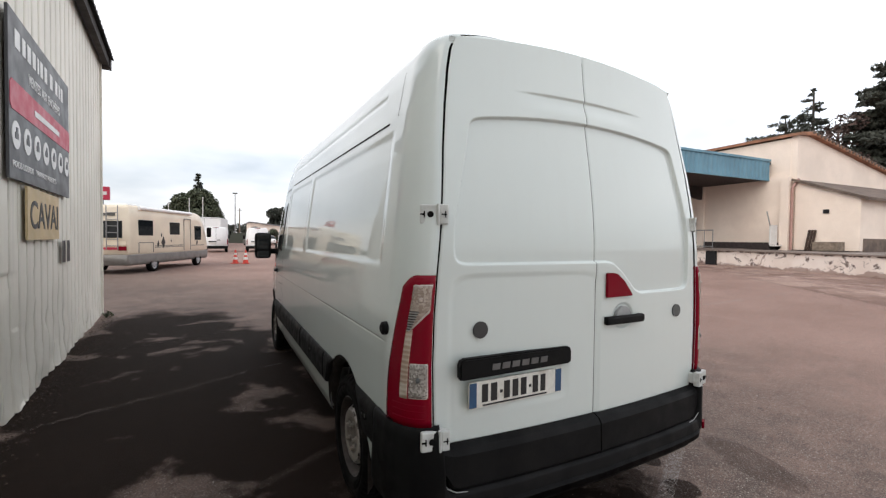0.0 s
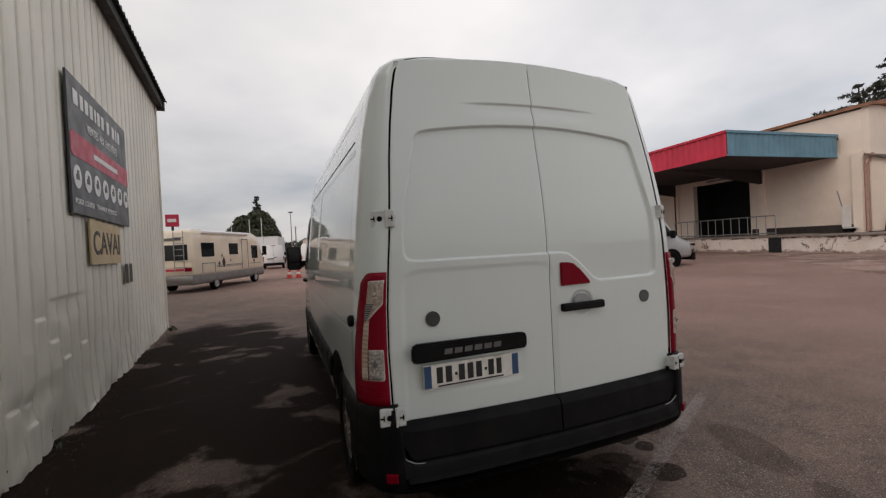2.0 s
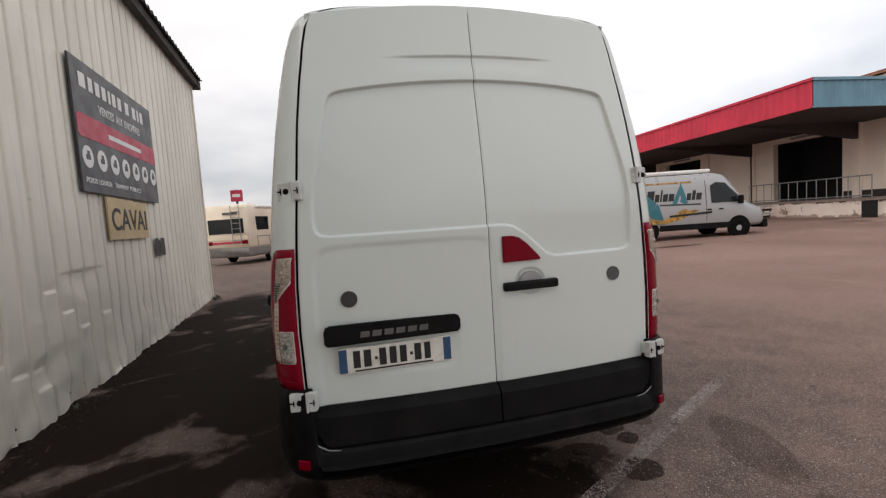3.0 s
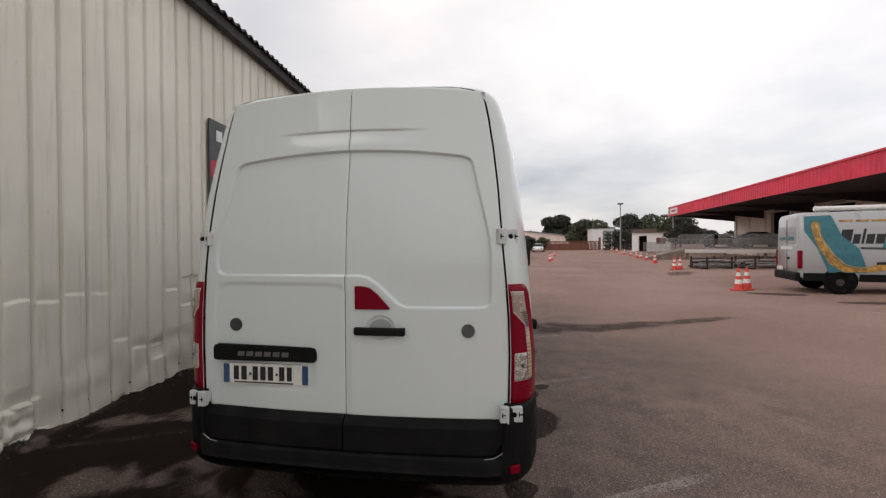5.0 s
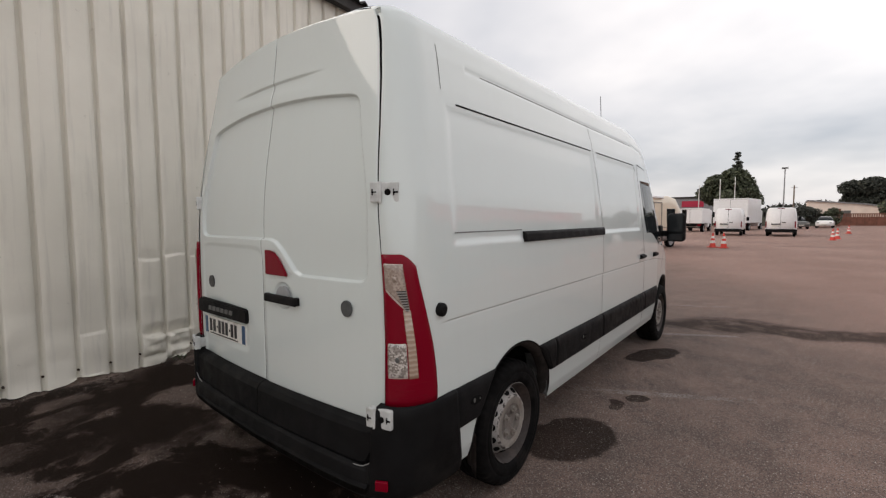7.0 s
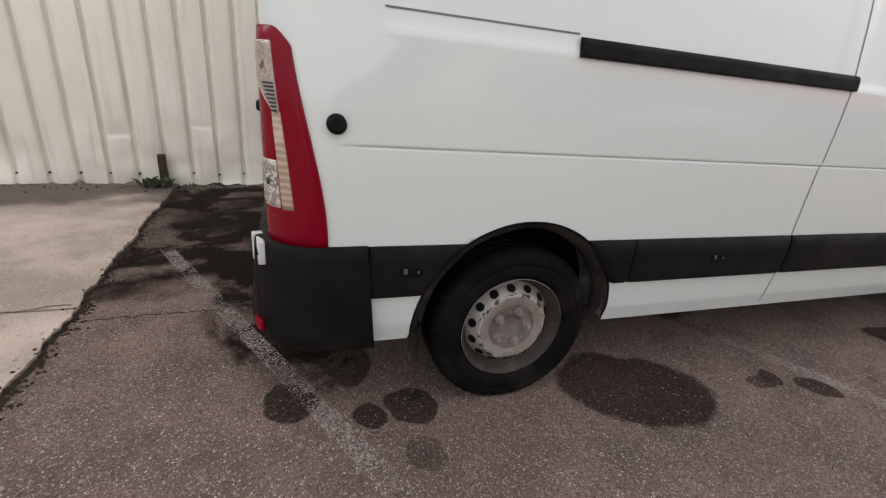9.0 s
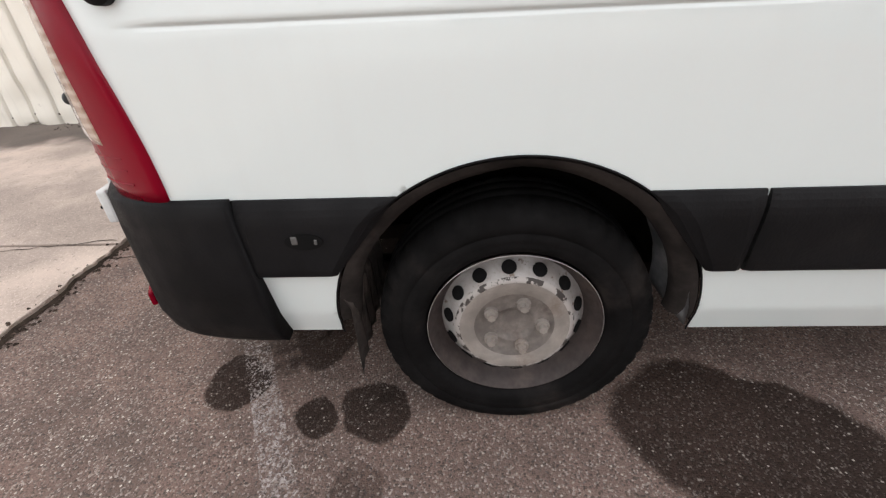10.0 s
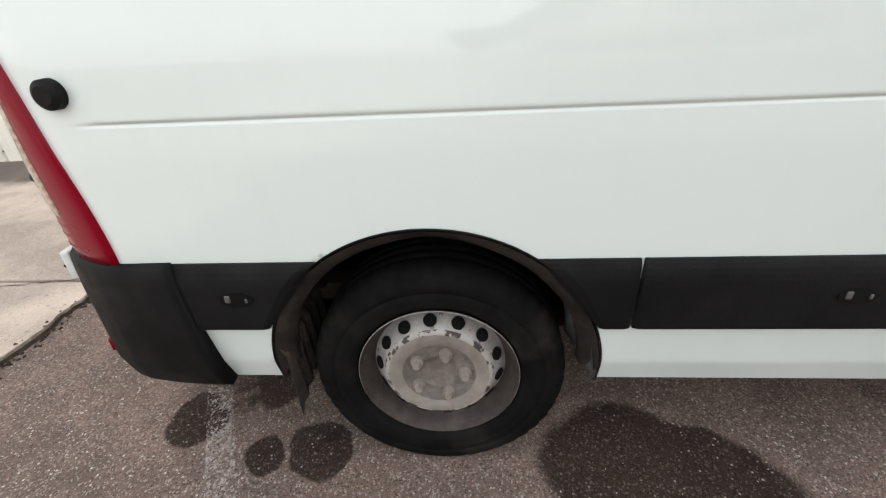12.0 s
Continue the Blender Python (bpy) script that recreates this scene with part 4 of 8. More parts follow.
def make_van_body(van):
    ys = [0.0, 0.004, 0.01, 0.02, 0.035, 0.055, 0.08, 0.11, 0.145] + list(np.arange(0.18, 0.44, 0.02)) + list(np.arange(0.44, 1.40, 0.01)) + list(np.arange(1.40, 3.7, 0.02)) + list(np.arange(3.72, 4.12, 0.03)) + list(np.arange(4.13, 5.06, 0.01)) + list(np.arange(5.07, 5.40, 0.03)) + [5.40, 5.42]
    zs = sorted(list(np.arange(0.345, 2.27, 0.0125)) + [1.058, 1.0615, 1.0645, 1.0665, 1.0695, 1.072, 1.0745, 1.079]) + list(np.linspace(2.28, 2.42, 9)) + [2.435, 2.45, 2.46, 2.468, 2.474, 2.477]
    cols = [(1, z) for z in zs] + [(0, 2.48)] + [(-1, z) for z in reversed(zs)]
    n = len(cols)
    P = np.zeros((len(ys), n, 3))
    keep = np.ones((len(ys), n), bool)
    for i, y in enumerate(ys):
        for j, (sd, z) in enumerate(cols):
            yy, zz = y, z
            if sd and z < 1.0:
                for ax in AXLES:
                    dy, dz = yy - ax, zz - ARCH_Z
                    r = math.hypot(dy, dz)
                    if abs(r - ARCH_R) < 0.0088 and zz > 0.36:
                        yy, zz = ax + dy * ARCH_R / r, ARCH_Z + dz * ARCH_R / r
                    elif r < ARCH_R and (zz >= ARCH_Z or abs(dy) < ARCH_R):
                        keep[i, j] = False
            p = van_point(sd or 1, yy, zz)
            if sd:
                p.x += sd * van_relief(sd, yy, zz)
            else:
                p.x = 0.0
                # roof: shallow long swages
            P[i, j] = p
    vs = P.reshape(-1, 3).tolist()
    fs = []
    for i in range(len(ys) - 1):
        for j in range(n - 1):
            a = ((i, j), (i, j + 1), (i + 1, j + 1), (i + 1, j))
            if sum(keep[q] for q in a) == 4:
                fs.append(tuple(q[0] * n + q[1] for q in a))
    m = len(ys) - 1
    fs.append(tuple(m * n + j for j in range(n)))
    raw("body", vs, fs, M["paint"], van, "white painted panel-van body shell", smooth=True)


def rear_y(x, z):
    """Face of the closed rear doors."""
    return -0.045 + 0.05 * (x / 0.9) ** 2 + 0.62 * van_lean(z)


def door_half(z):
    """Half width of the door opening at height z."""
    return float(np.interp(z, PZ, PX)) - rear_inset(z) - 0.003


def soft_min(*v, k=0.05):
    m = -np.log(sum(np.exp(-np.asarray(a) / k) for a in v)) * k
    return m


def rear_relief(x, z):
    zbot = np.interp(x, [-1, 0.08, 0.13, 0.19, 0.30, 0.345, 1], [1.415, 1.415, 1.405, 1.365, 1.262, 1.245, 1.245])
    top = 2.10 - 0.06 * (x / 0.75) ** 2
    s = soft_min(0.80 - 0.10 * smooth01(1.5, 2.1, z) - np.abs(x), top - z, (z - zbot) * 0.92, k=0.022)
    r = -0.019 * smooth01(-0.001, 0.007, s)
    # second, softer fold below the ledge on the plate side
    s2 = soft_min(0.80 - np.abs(x + 0.02), 1.375 - z, z - 0.40, 0.03 - x, k=0.04)
    r -= 0.006 * smooth01(-0.01, 0.02, s2)
    # crease under the roof edge
    c = z - (2.205 + 0.012 * np.cos(x * 3.2))
    r -= 0.010 * smooth01(0.0, 0.008, -c) * smooth01(-0.09, -0.010, c) * smooth01(0.48, 0.22, np.abs(x))
    # plate bay
    s3 = soft_min(0.30 - np.abs(x + 0.48), 0.945 - z, z - 0.775, k=0.02)
    r -= 0.006 * smooth01(-0.02, 0.03, s3)
    # dish behind the handle
    d = np.hypot((x - 0.20) / 1.15, z - 1.135)
    r -= 0.010 * smooth01(0.072, 0.056, d)
    return r


def make_rear_doors(van):
    doors = []
    for side, name in ((-1, "rear_door"), (1, "rear_door")):
        nz, nx = 480, 160
        vs, fs = [], []
        for j in range(nz + 1):
            z = 0.655 + (2.405 - 0.655) * j / nz
            h = door_half(z) - 0.007
            for i in range(nx + 1):
                x = side * (0.0016 + (h - 0.0016) * i / nx)
                # the head of the door arches up to the roof line in the middle
                zz = z + (0.050 * (1 - (abs(x) / 0.76) ** 2) - 0.004) * float(smooth01(1.9, 2.405, z))
                edge = min(abs(x) - 0.004, h - abs(x), z - 0.655, 2.405 - z)
                y = rear_y(x, zz) - float(rear_relief(x, zz))
                y += 0.003 * (1 - float(smooth01(0, 0.004, edge)))
                vs.append((x, y, zz))
        n = nx + 1
        for j in range(nz):
            for i in range(nx):
                q = (j * n + i, j * n + i + 1, (j + 1) * n + i + 1, (j + 1) * n + i)
                fs.append(q if side > 0 else q[::-1])
        # side and foot returns give the skin its depth
        ob = raw(name, vs, fs, M["paint"], van, "white pressed steel rear door", smooth=True)
        doors.append(ob)
    # dark gaps round the doors lie just behind the skins
    vs, fs = [], []
    for j in range(81):
        z = 0.50 + (2.47 - 0.50) * j / 80
        for i in range(41):
            h = door_half(min(z, 2.44)) + 0.004
            x = h * (i / 20 - 1)
            head = 2.392 + 0.050 * (1 - (abs(x) / 0.76) ** 2)
            vs.append((x, rear_y(x, min(z, head)) + 0.022 + 0.012 * abs(x), min(z, head)))
    for j in range(80):
        for i in range(40):
            fs.append((j * 41 + i, j * 41 + i + 1, j * 41 + 42 + i, j * 41 + 41 + i))
    raw("door_seal", vs, fs, M["gap"], van, "black rubber door seal")
    # white header between the door heads and the roof skin
    edge = [van_point(1, 0.0, z) for z in list(np.linspace(2.30, 2.47, 40)) + [2.475, 2.48]]
    ex, ez, ey = [e.x for e in edge][::-1], [e.z for e in edge][::-1], [e.y for e in edge][::-1]
    vs, fs = [], []
    for i in range(61):
        x = 0.765 * (i / 30 - 1)
        zd = 2.405 + 0.050 * (1 - (abs(x) / 0.76) ** 2) - 0.004
        zr, yr = float(np.interp(abs(x), ex, ez)), float(np.interp(abs(x), ex, ey))
        vs += [(x, rear_y(x, zd) + 0.010, zd - 0.030), (x, rear_y(x, zd) + 0.008, zd - 0.002), (x, rear_y(x, zr) * 0.6 + yr * 0.4 + 0.004, max(zd, zr - 0.008)), (x, yr + 0.012, zr + 0.001)]
        if i:
            k = 4 * i
            fs += [(k - 4 + q, k + q, k + q + 1, k - 3 + q) for q in range(3)]
    raw("roof_header", vs, fs, M["paint"], van, "white roof edge above the rear doors", smooth=True)
    return doors


def rear_at(x, z, d=0.0):
    """Placing on the rear doors: x right, y up, z out towards the rear."""
    y = rear_y(x, z) + float(-rear_relief(x, z))
    t = (rear_y(x, z + 0.02) - rear_y(x, z - 0.02)) / 0.04
    return Matrix(((1, 0, 0, x), (0, 0, -1, y - d), (0, 1, 0, z), (0, 0, 0, 1))) @ pose(0, 0, 0, -math.degrees(math.atan(t)), 0, 0)


def make_rear_fittings(van, doors):
    left, right = doors
    # hinges: two leaves on a knuckle, bolted
    for sd in (-1, 1):
        for z in (1.628, 0.703):
            hx = door_half(z)
            low = z < 1.0
            yb = rear_y(hx, z) - (0.050 if low else 0.010)
            cx = hx + (0.012 if low else 0.030)
            bm = bmesh.new()
            box(bm, (sd * cx, yb + 0.004, z), (0.120, 0.024, 0.082), 0.006)
            box(bm, (sd * (cx - 0.040), yb - 0.012, z), (0.036, 0.016, 0.082), 0.005)
            if low:
                box(bm, (sd * cx, yb + 0.045, z), (0.10, 0.06, 0.06), 0.005)
            cyl(bm, (sd * (cx - 0.018), yb - 0.012, z - 0.043), (sd * (cx - 0.018), yb - 0.012, z + 0.043), 0.008, None, 12)
            # the plate follows the rounded corner
            turn = Matrix.Translation((sd * (cx - 0.05), yb, z)) @ Matrix.Rotation(sd * radians(8 if low else 26), 4, "Z") @ Matrix.Translation((-sd * (cx - 0.05), -yb, -z))
            bmesh.ops.transform(bm, matrix=turn, verts=bm.verts)
            h = part("hinge", bm, M["hinge"], van, "white-painted steel door hinge")
            h_at = turn
            bm = bmesh.new()
            cyl(bm, (sd * (cx + 0.016), yb - 0.010, z), (sd * (cx + 0.016), yb - 0.015, z), 0.014, 0.012, 10)
            part("bolt", bm, M["gap"], h, "dark bolt").matrix_basis = h_at
            part("slot", boxes(((sd * (cx + 0.049), yb - 0.0085, z), (0.020, 0.004, 0.007)), ((sd * (cx + 0.042), yb - 0.0085, z), (0.005, 0.004, 0.026))), M["gap"], h).matrix_basis = h_at
            part("slot", boxes(((sd * (cx - 0.040), yb - 0.0205, z), (0.022, 0.003, 0.005)), ((sd * (cx - 0.046), yb - 0.0205, z), (0.005, 0.004, 0.026))), M["gap"], h).matrix_basis = h_at
    # discs
    for x, z, r, door in ((-0.67, 1.132, 0.037, left), (0.675, 1.126, 0.036, right)):
        bm = bmesh.new()
        prism(bm, disc_pts(r, 32), 0.008, rear_at(x, z))
        bmesh.ops.bevel(bm, geom=[e for e in bm.edges if e.is_boundary or len(e.link_faces) == 2 and e.calc_face_angle(0) > 1], offset=0.003, segments=2, affect="EDGES")
        part("badge_blank" if x < 0 else "lock_cap", bm, M["badge" if x < 0 else "grey_disc"], door, "dark grey plastic disc")
    # red lamp by the centre seam
    bm = bmesh.new()
    tri = [(0.0, 0.0), (0.197, 0.002), (0.190, 0.016), (0.128, 0.082), (0.085, 0.118), (0.05, 0.126), (0.0, 0.127)]
    prism(bm, tri, 0.014, rear_at(0.061, 1.236, 0.0))
    bmesh.ops.bevel(bm, geom=bm.edges[:], offset=0.004, segments=2, affect="EDGES")
    part("stop_lamp", bm, M["red_lens"], right, "red triangular stop lamp")
    # grey half-round dish over the handle
    bm = bmesh.new()
    prism(bm, [(0.062 * math.cos(math.pi * i / 16), 0.052 * math.sin(math.pi * i / 16)) for i in range(17)], 0.016, rear_at(0.202, 1.132))
    bmesh.ops.bevel(bm, geom=bm.edges[:], offset=0.005, segments=2, affect="EDGES")
    part("handle_dish", bm, M["dish"], right, "pale grey finger dish", smooth=False)
    # handle
    bm = bmesh.new()
    box(bm, (0.0, 0.0, 0.026), (0.285, 0.044, 0.026), 0.011, rear_at(0.198, 1.118))
    box(bm, (-0.125, 0.0, 0.008), (0.03, 0.04, 0.03), 0.005, rear_at(0.198, 1.118))
    box(bm, (0.125, 0.0, 0.008), (0.03, 0.04, 0.03), 0.005, rear_at(0.198, 1.118))
    part("handle", bm, M["plastic"], right, "black plastic pull handle", smooth=False)
    # dark trim over the plate, with a row of raised letter-like bars
    bm = bmesh.new()
    prism(bm, [(-0.312, 0.0), (-0.30, -0.006), (0.305, -0.004), (0.312, 0.008), (0.312, 0.062), (0.296, 0.078), (-0.296, 0.086), (-0.312, 0.07)], 0.034, rear_at(-0.48, 0.938))
    bmesh.ops.bevel(bm, geom=bm.edges[:], offset=0.007, segments=2, affect="EDGES")
    trim = part("plate_trim", bm, M["plastic"], left, "black trim strip above the number plate")
    for i in range(6):
        bm = bmesh.new()
        at = rear_at(-0.48, 0.938) @ Matrix.Translation((-0.155 + i * 0.0535, 0.024, 0.0345))
        prism(bm, [(0, 0), (0.040, 0), (0.044, 0.026), (0.004, 0.026)], 0.003, at)
        part("raised_bar", bm, M["dull_letter"], trim)
    bm = bmesh.new()
    at = rear_at(-0.478, 0.799, 0.010)
    prism(bm, [(-0.260, 0), (0.260, 0), (0.260, 0.115), (-0.260, 0.115)], 0.008, at)
    plate = part("number_plate", bm, M["plate"], left, "white number plate with blue ends")
    for x0, x1 in ((-0.262, -0.218), (0.218, 0.262)):
        part("blue_band", prism(bmesh.new(), [(x0 + 0.004, 0.004), (x1 - 0.004, 0.004), (x1 - 0.004, 0.111), (x0 + 0.004, 0.111)], 0.0015, at @ Matrix.Translation((0, 0, 0.0082))), M["plate_blue"], plate)
    x = -0.195
    for wd in (0.044, 0.046, 0.018, 0.044, 0.044, 0.044, 0.018, 0.044, 0.040):
        z0, z1 = (0.050, 0.064) if wd < 0.02 else (0.022, 0.100)
        part("character_bar", prism(bmesh.new(), [(x, z0), (x + wd * 0.72, z0), (x + wd * 0.72, z1), (x, z1)], 0.0015, at @ Matrix.Translation((0, 0, 0.0083))), M["ink"], plate)
        x += wd + 0.003
    part("dealer_bar", prism(bmesh.new(), [(-0.19, 0.005), (0.17, 0.005), (0.17, 0.012), (-0.19, 0.012)], 0.0012, at @ Matrix.Translation((0, 0, 0.0083))), M["ink"], plate)


def wrap_point(sd, s, z, d=0.0):
    """Across the rear corner: s 0 at the door edge, 1 where the lamp's front edge meets the side."""
    front = 0.178 - 0.100 * float(smooth01(0.75, 1.45, z))
    y = front * s ** 1.6
    p = van_point(sd, y, z)
    q = van_point(sd, y + 0.004, z)
    t = (q - p).normalized()
    nrm = Vector((abs(t.y), -abs(t.x), 0)).normalized()
    return Vector((p.x + sd * nrm.x * d, p.y + nrm.y * d, p.z))


def lamp_patch(name, van, sd, s0, s1, z0, z1, d, material, label="", slant=0.0):
    ns, nz = 14, 20
    vs, fs = [], []
    for layer in (d, -0.01):
        for j in range(nz + 1):
            for i in range(ns + 1):
                s = s0 + (s1 - s0) * i / ns
                a, b = z0 + slant * (s - s0), z1 + (slant if z1 < 1.30 else 0) * (s - s0)
                if z1 > 1.33:
                    b = z1 - 0.28 * max(0.0, s - 0.58) ** 2
                z = a + (b - a) * j / nz
                e = min((s - s0) / (s1 - s0), (s1 - s) / (s1 - s0), j / nz, 1 - j / nz)
                vs.append(wrap_point(sd, s, z, layer - (0.004 * (1 - float(smooth01(0, 0.08, e))) if layer == d else 0)))
    n, k = ns + 1, (ns + 1) * (nz + 1)
    for j in range(nz):
        for i in range(ns):
            q = (j * n + i, j * n + i + 1, (j + 1) * n + i + 1, (j + 1) * n + i)
            fs.append(q if sd > 0 else q[::-1])
    ring = [i for i in range(ns + 1)] + [j * n + ns for j in range(1, nz + 1)] + [nz * n + i for i in range(ns - 1, -1, -1)] + [j * n for j in range(nz - 1, 0, -1)]
    for a, b in zip(ring, ring[1:] + ring[:1]):
        q = (a, a + k, b + k, b)
        fs.append(q if sd > 0 else q[::-1])
    return raw(name, vs, fs, material, van, label, smooth=True)


def make_tail_lamps(van):
    for sd in (-1, 1):
        lamp = lamp_patch("tail_lamp", van, sd, 0.012, 1.0, 0.742, 1.375, 0.012, M["red_lens"], "tall red and clear tail lamp")
        lamp_patch("lens_border", lamp, sd, 0.062, 0.635, 1.226, 1.340, 0.0140, M["lens_edge"], "thin pale lens border", slant=-0.19)
        lamp_patch("indicator_lens", lamp, sd, 0.080, 0.620, 1.236, 1.335, 0.0165, M["amber_lens"], "smoky indicator lens", slant=-0.19)
        lamp_patch("lens_border", lamp, sd, 0.062, 0.462, 0.860, 1.017, 0.0140, M["lens_edge"], "thin pale lens border")
        lamp_patch("clear_lens", lamp, sd, 0.080, 0.445, 0.868, 1.010, 0.0165, M["clear_lens"], "clear faceted reversing lens")
        lamp_patch("side_lens", lamp, sd, 0.464, 0.635, 0.862, 1.150, 0.0160, M["side_lens"], "pale ribbed side lens")
        for z, sw, mt in ((1.275, 0.34, "amber_lens"), (0.945, 0.25, "grey_disc")):
            p = wrap_point(sd, sw, z, 0.0165)
            bm = bmesh.new()
            bmesh.ops.create_uvsphere(bm, u_segments=16, v_segments=10, radius=0.012, matrix=Matrix.Translation(p) @ Matrix.Diagonal((1, 0.4, 1, 1)))
            part("bulb", bm, M[mt], lamp, smooth=True)
        for i in range(8):
            s0, z = 0.36 + 0.022 * i, 1.222 - 0.0105 * i
            for dz, mt in ((0.0, "letter"), (0.0048, "ink")):
                bm = bmesh.new()
                cyl(bm, wrap_point(sd, s0, z + dz, 0.0175), wrap_point(sd, 0.47 + s0 * 0.1, z + dz, 0.0175), 0.0021, None, 6)
                cyl(bm, wrap_point(sd, 0.47 + s0 * 0.1, z + dz, 0.0175), wrap_point(sd, 0.60, z + dz, 0.0175), 0.0021, None, 6)
                part("lens_rib", bm, M[mt], lamp)
        # moulded ribs across the red foot of the lamp
        for z in (0.782, 0.812, 0.838):
            bm = bmesh.new()
            for q in range(6):
                cyl(bm, wrap_point(sd, 0.12 + 0.11 * q, z, 0.0118), wrap_point(sd, 0.235 + 0.11 * q, z, 0.0118), 0.0020, None, 6)
            part("lens_rib", bm, M["red_lens"], lamp)


def side_strip(name, van, sd, y0, y1, z0, z1, d, material, label="", taper=0.0, arch0=None, arch1=None):
    """Cladding on the side: a rounded strip between y0 and y1; taper slants its front end."""
    ny = max(6, int((y1 - y0) / 0.014))
    prof = [(0.0, -0.004), (0.0, d * 0.70), (0.03, d * 0.92), (0.12, d), (0.66, d), (0.74, d * 0.97), (0.82, d * 0.87), (0.90, d * 0.68), (0.96, d * 0.44), (1.0, d * 0.20), (1.0, -0.004)]
    vs, fs = [], []
    for i in range(ny + 1):
        for q, (f, o) in enumerate(prof):
            z = z0 + (z1 - z0) * f
            a = y0 if arch0 is None else arch_y(z, arch0, 1) + 0.004
            b = y1 + taper * (f - 0.5) if arch1 is None else arch_y(z, arch1, -1) - 0.004
            y = a + (b - a) * i / ny
            p = van_point(sd, y, z)
            ed = 0.7 if i in (0, ny) else 1.0
            vs.append((p.x + sd * (o * ed if o > 0 else o), p.y, p.z))
    n = len(prof)
    for i in range(ny):
        for q in range(n - 1):
            f = (i * n + q, (i + 1) * n + q, (i + 1) * n + q + 1, i * n + q + 1)
            fs.append(f if sd > 0 else f[::-1])
    for i in (0, ny):
        f = tuple(i * n + q for q in range(n))
        fs.append(f if (i == 0) == (sd > 0) else f[::-1])
    return raw(name, vs, fs, material, van, label)


def arch_y(z, ax, sgn):
    return ax + sgn * math.sqrt(max(0.0, ARCH_R ** 2 - (z - ARCH_Z) ** 2))


def seam(name, van, sd, pts, width=0.008, lift=0.0015, material="gap"):
    """A dark shut line that follows the skin through (y, z) points."""
    vs, fs = [], []
    fine = []
    for (a, b) in zip(pts[:-1], pts[1:]):
        k = max(2, int(math.hypot(b[0] - a[0], b[1] - a[1]) / 0.03))
        fine += [(a[0] + (b[0] - a[0]) * i / k, a[1] + (b[1] - a[1]) * i / k) for i in range(k)]
    fine.append(pts[-1])
    for i, (y, z) in enumerate(fine):
        a, b = fine[max(0, i - 1)], fine[min(len(fine) - 1, i + 1)]
        l = math.hypot(b[0] - a[0], b[1] - a[1]) or 1
        ny, nz = -(b[1] - a[1]) / l * width / 2, (b[0] - a[0]) / l * width / 2
        for g in (-1, 1):
            p = van_point(sd, y + g * ny, z + g * nz)
            vs.append((p.x + sd * (lift + van_relief(sd, y, z)), p.y, p.z))
        if i:
            q = (2 * i - 2, 2 * i - 1, 2 * i + 1, 2 * i)
            fs.append(q if sd > 0 else q[::-1])
    raw(name, vs, fs, M[material], van)


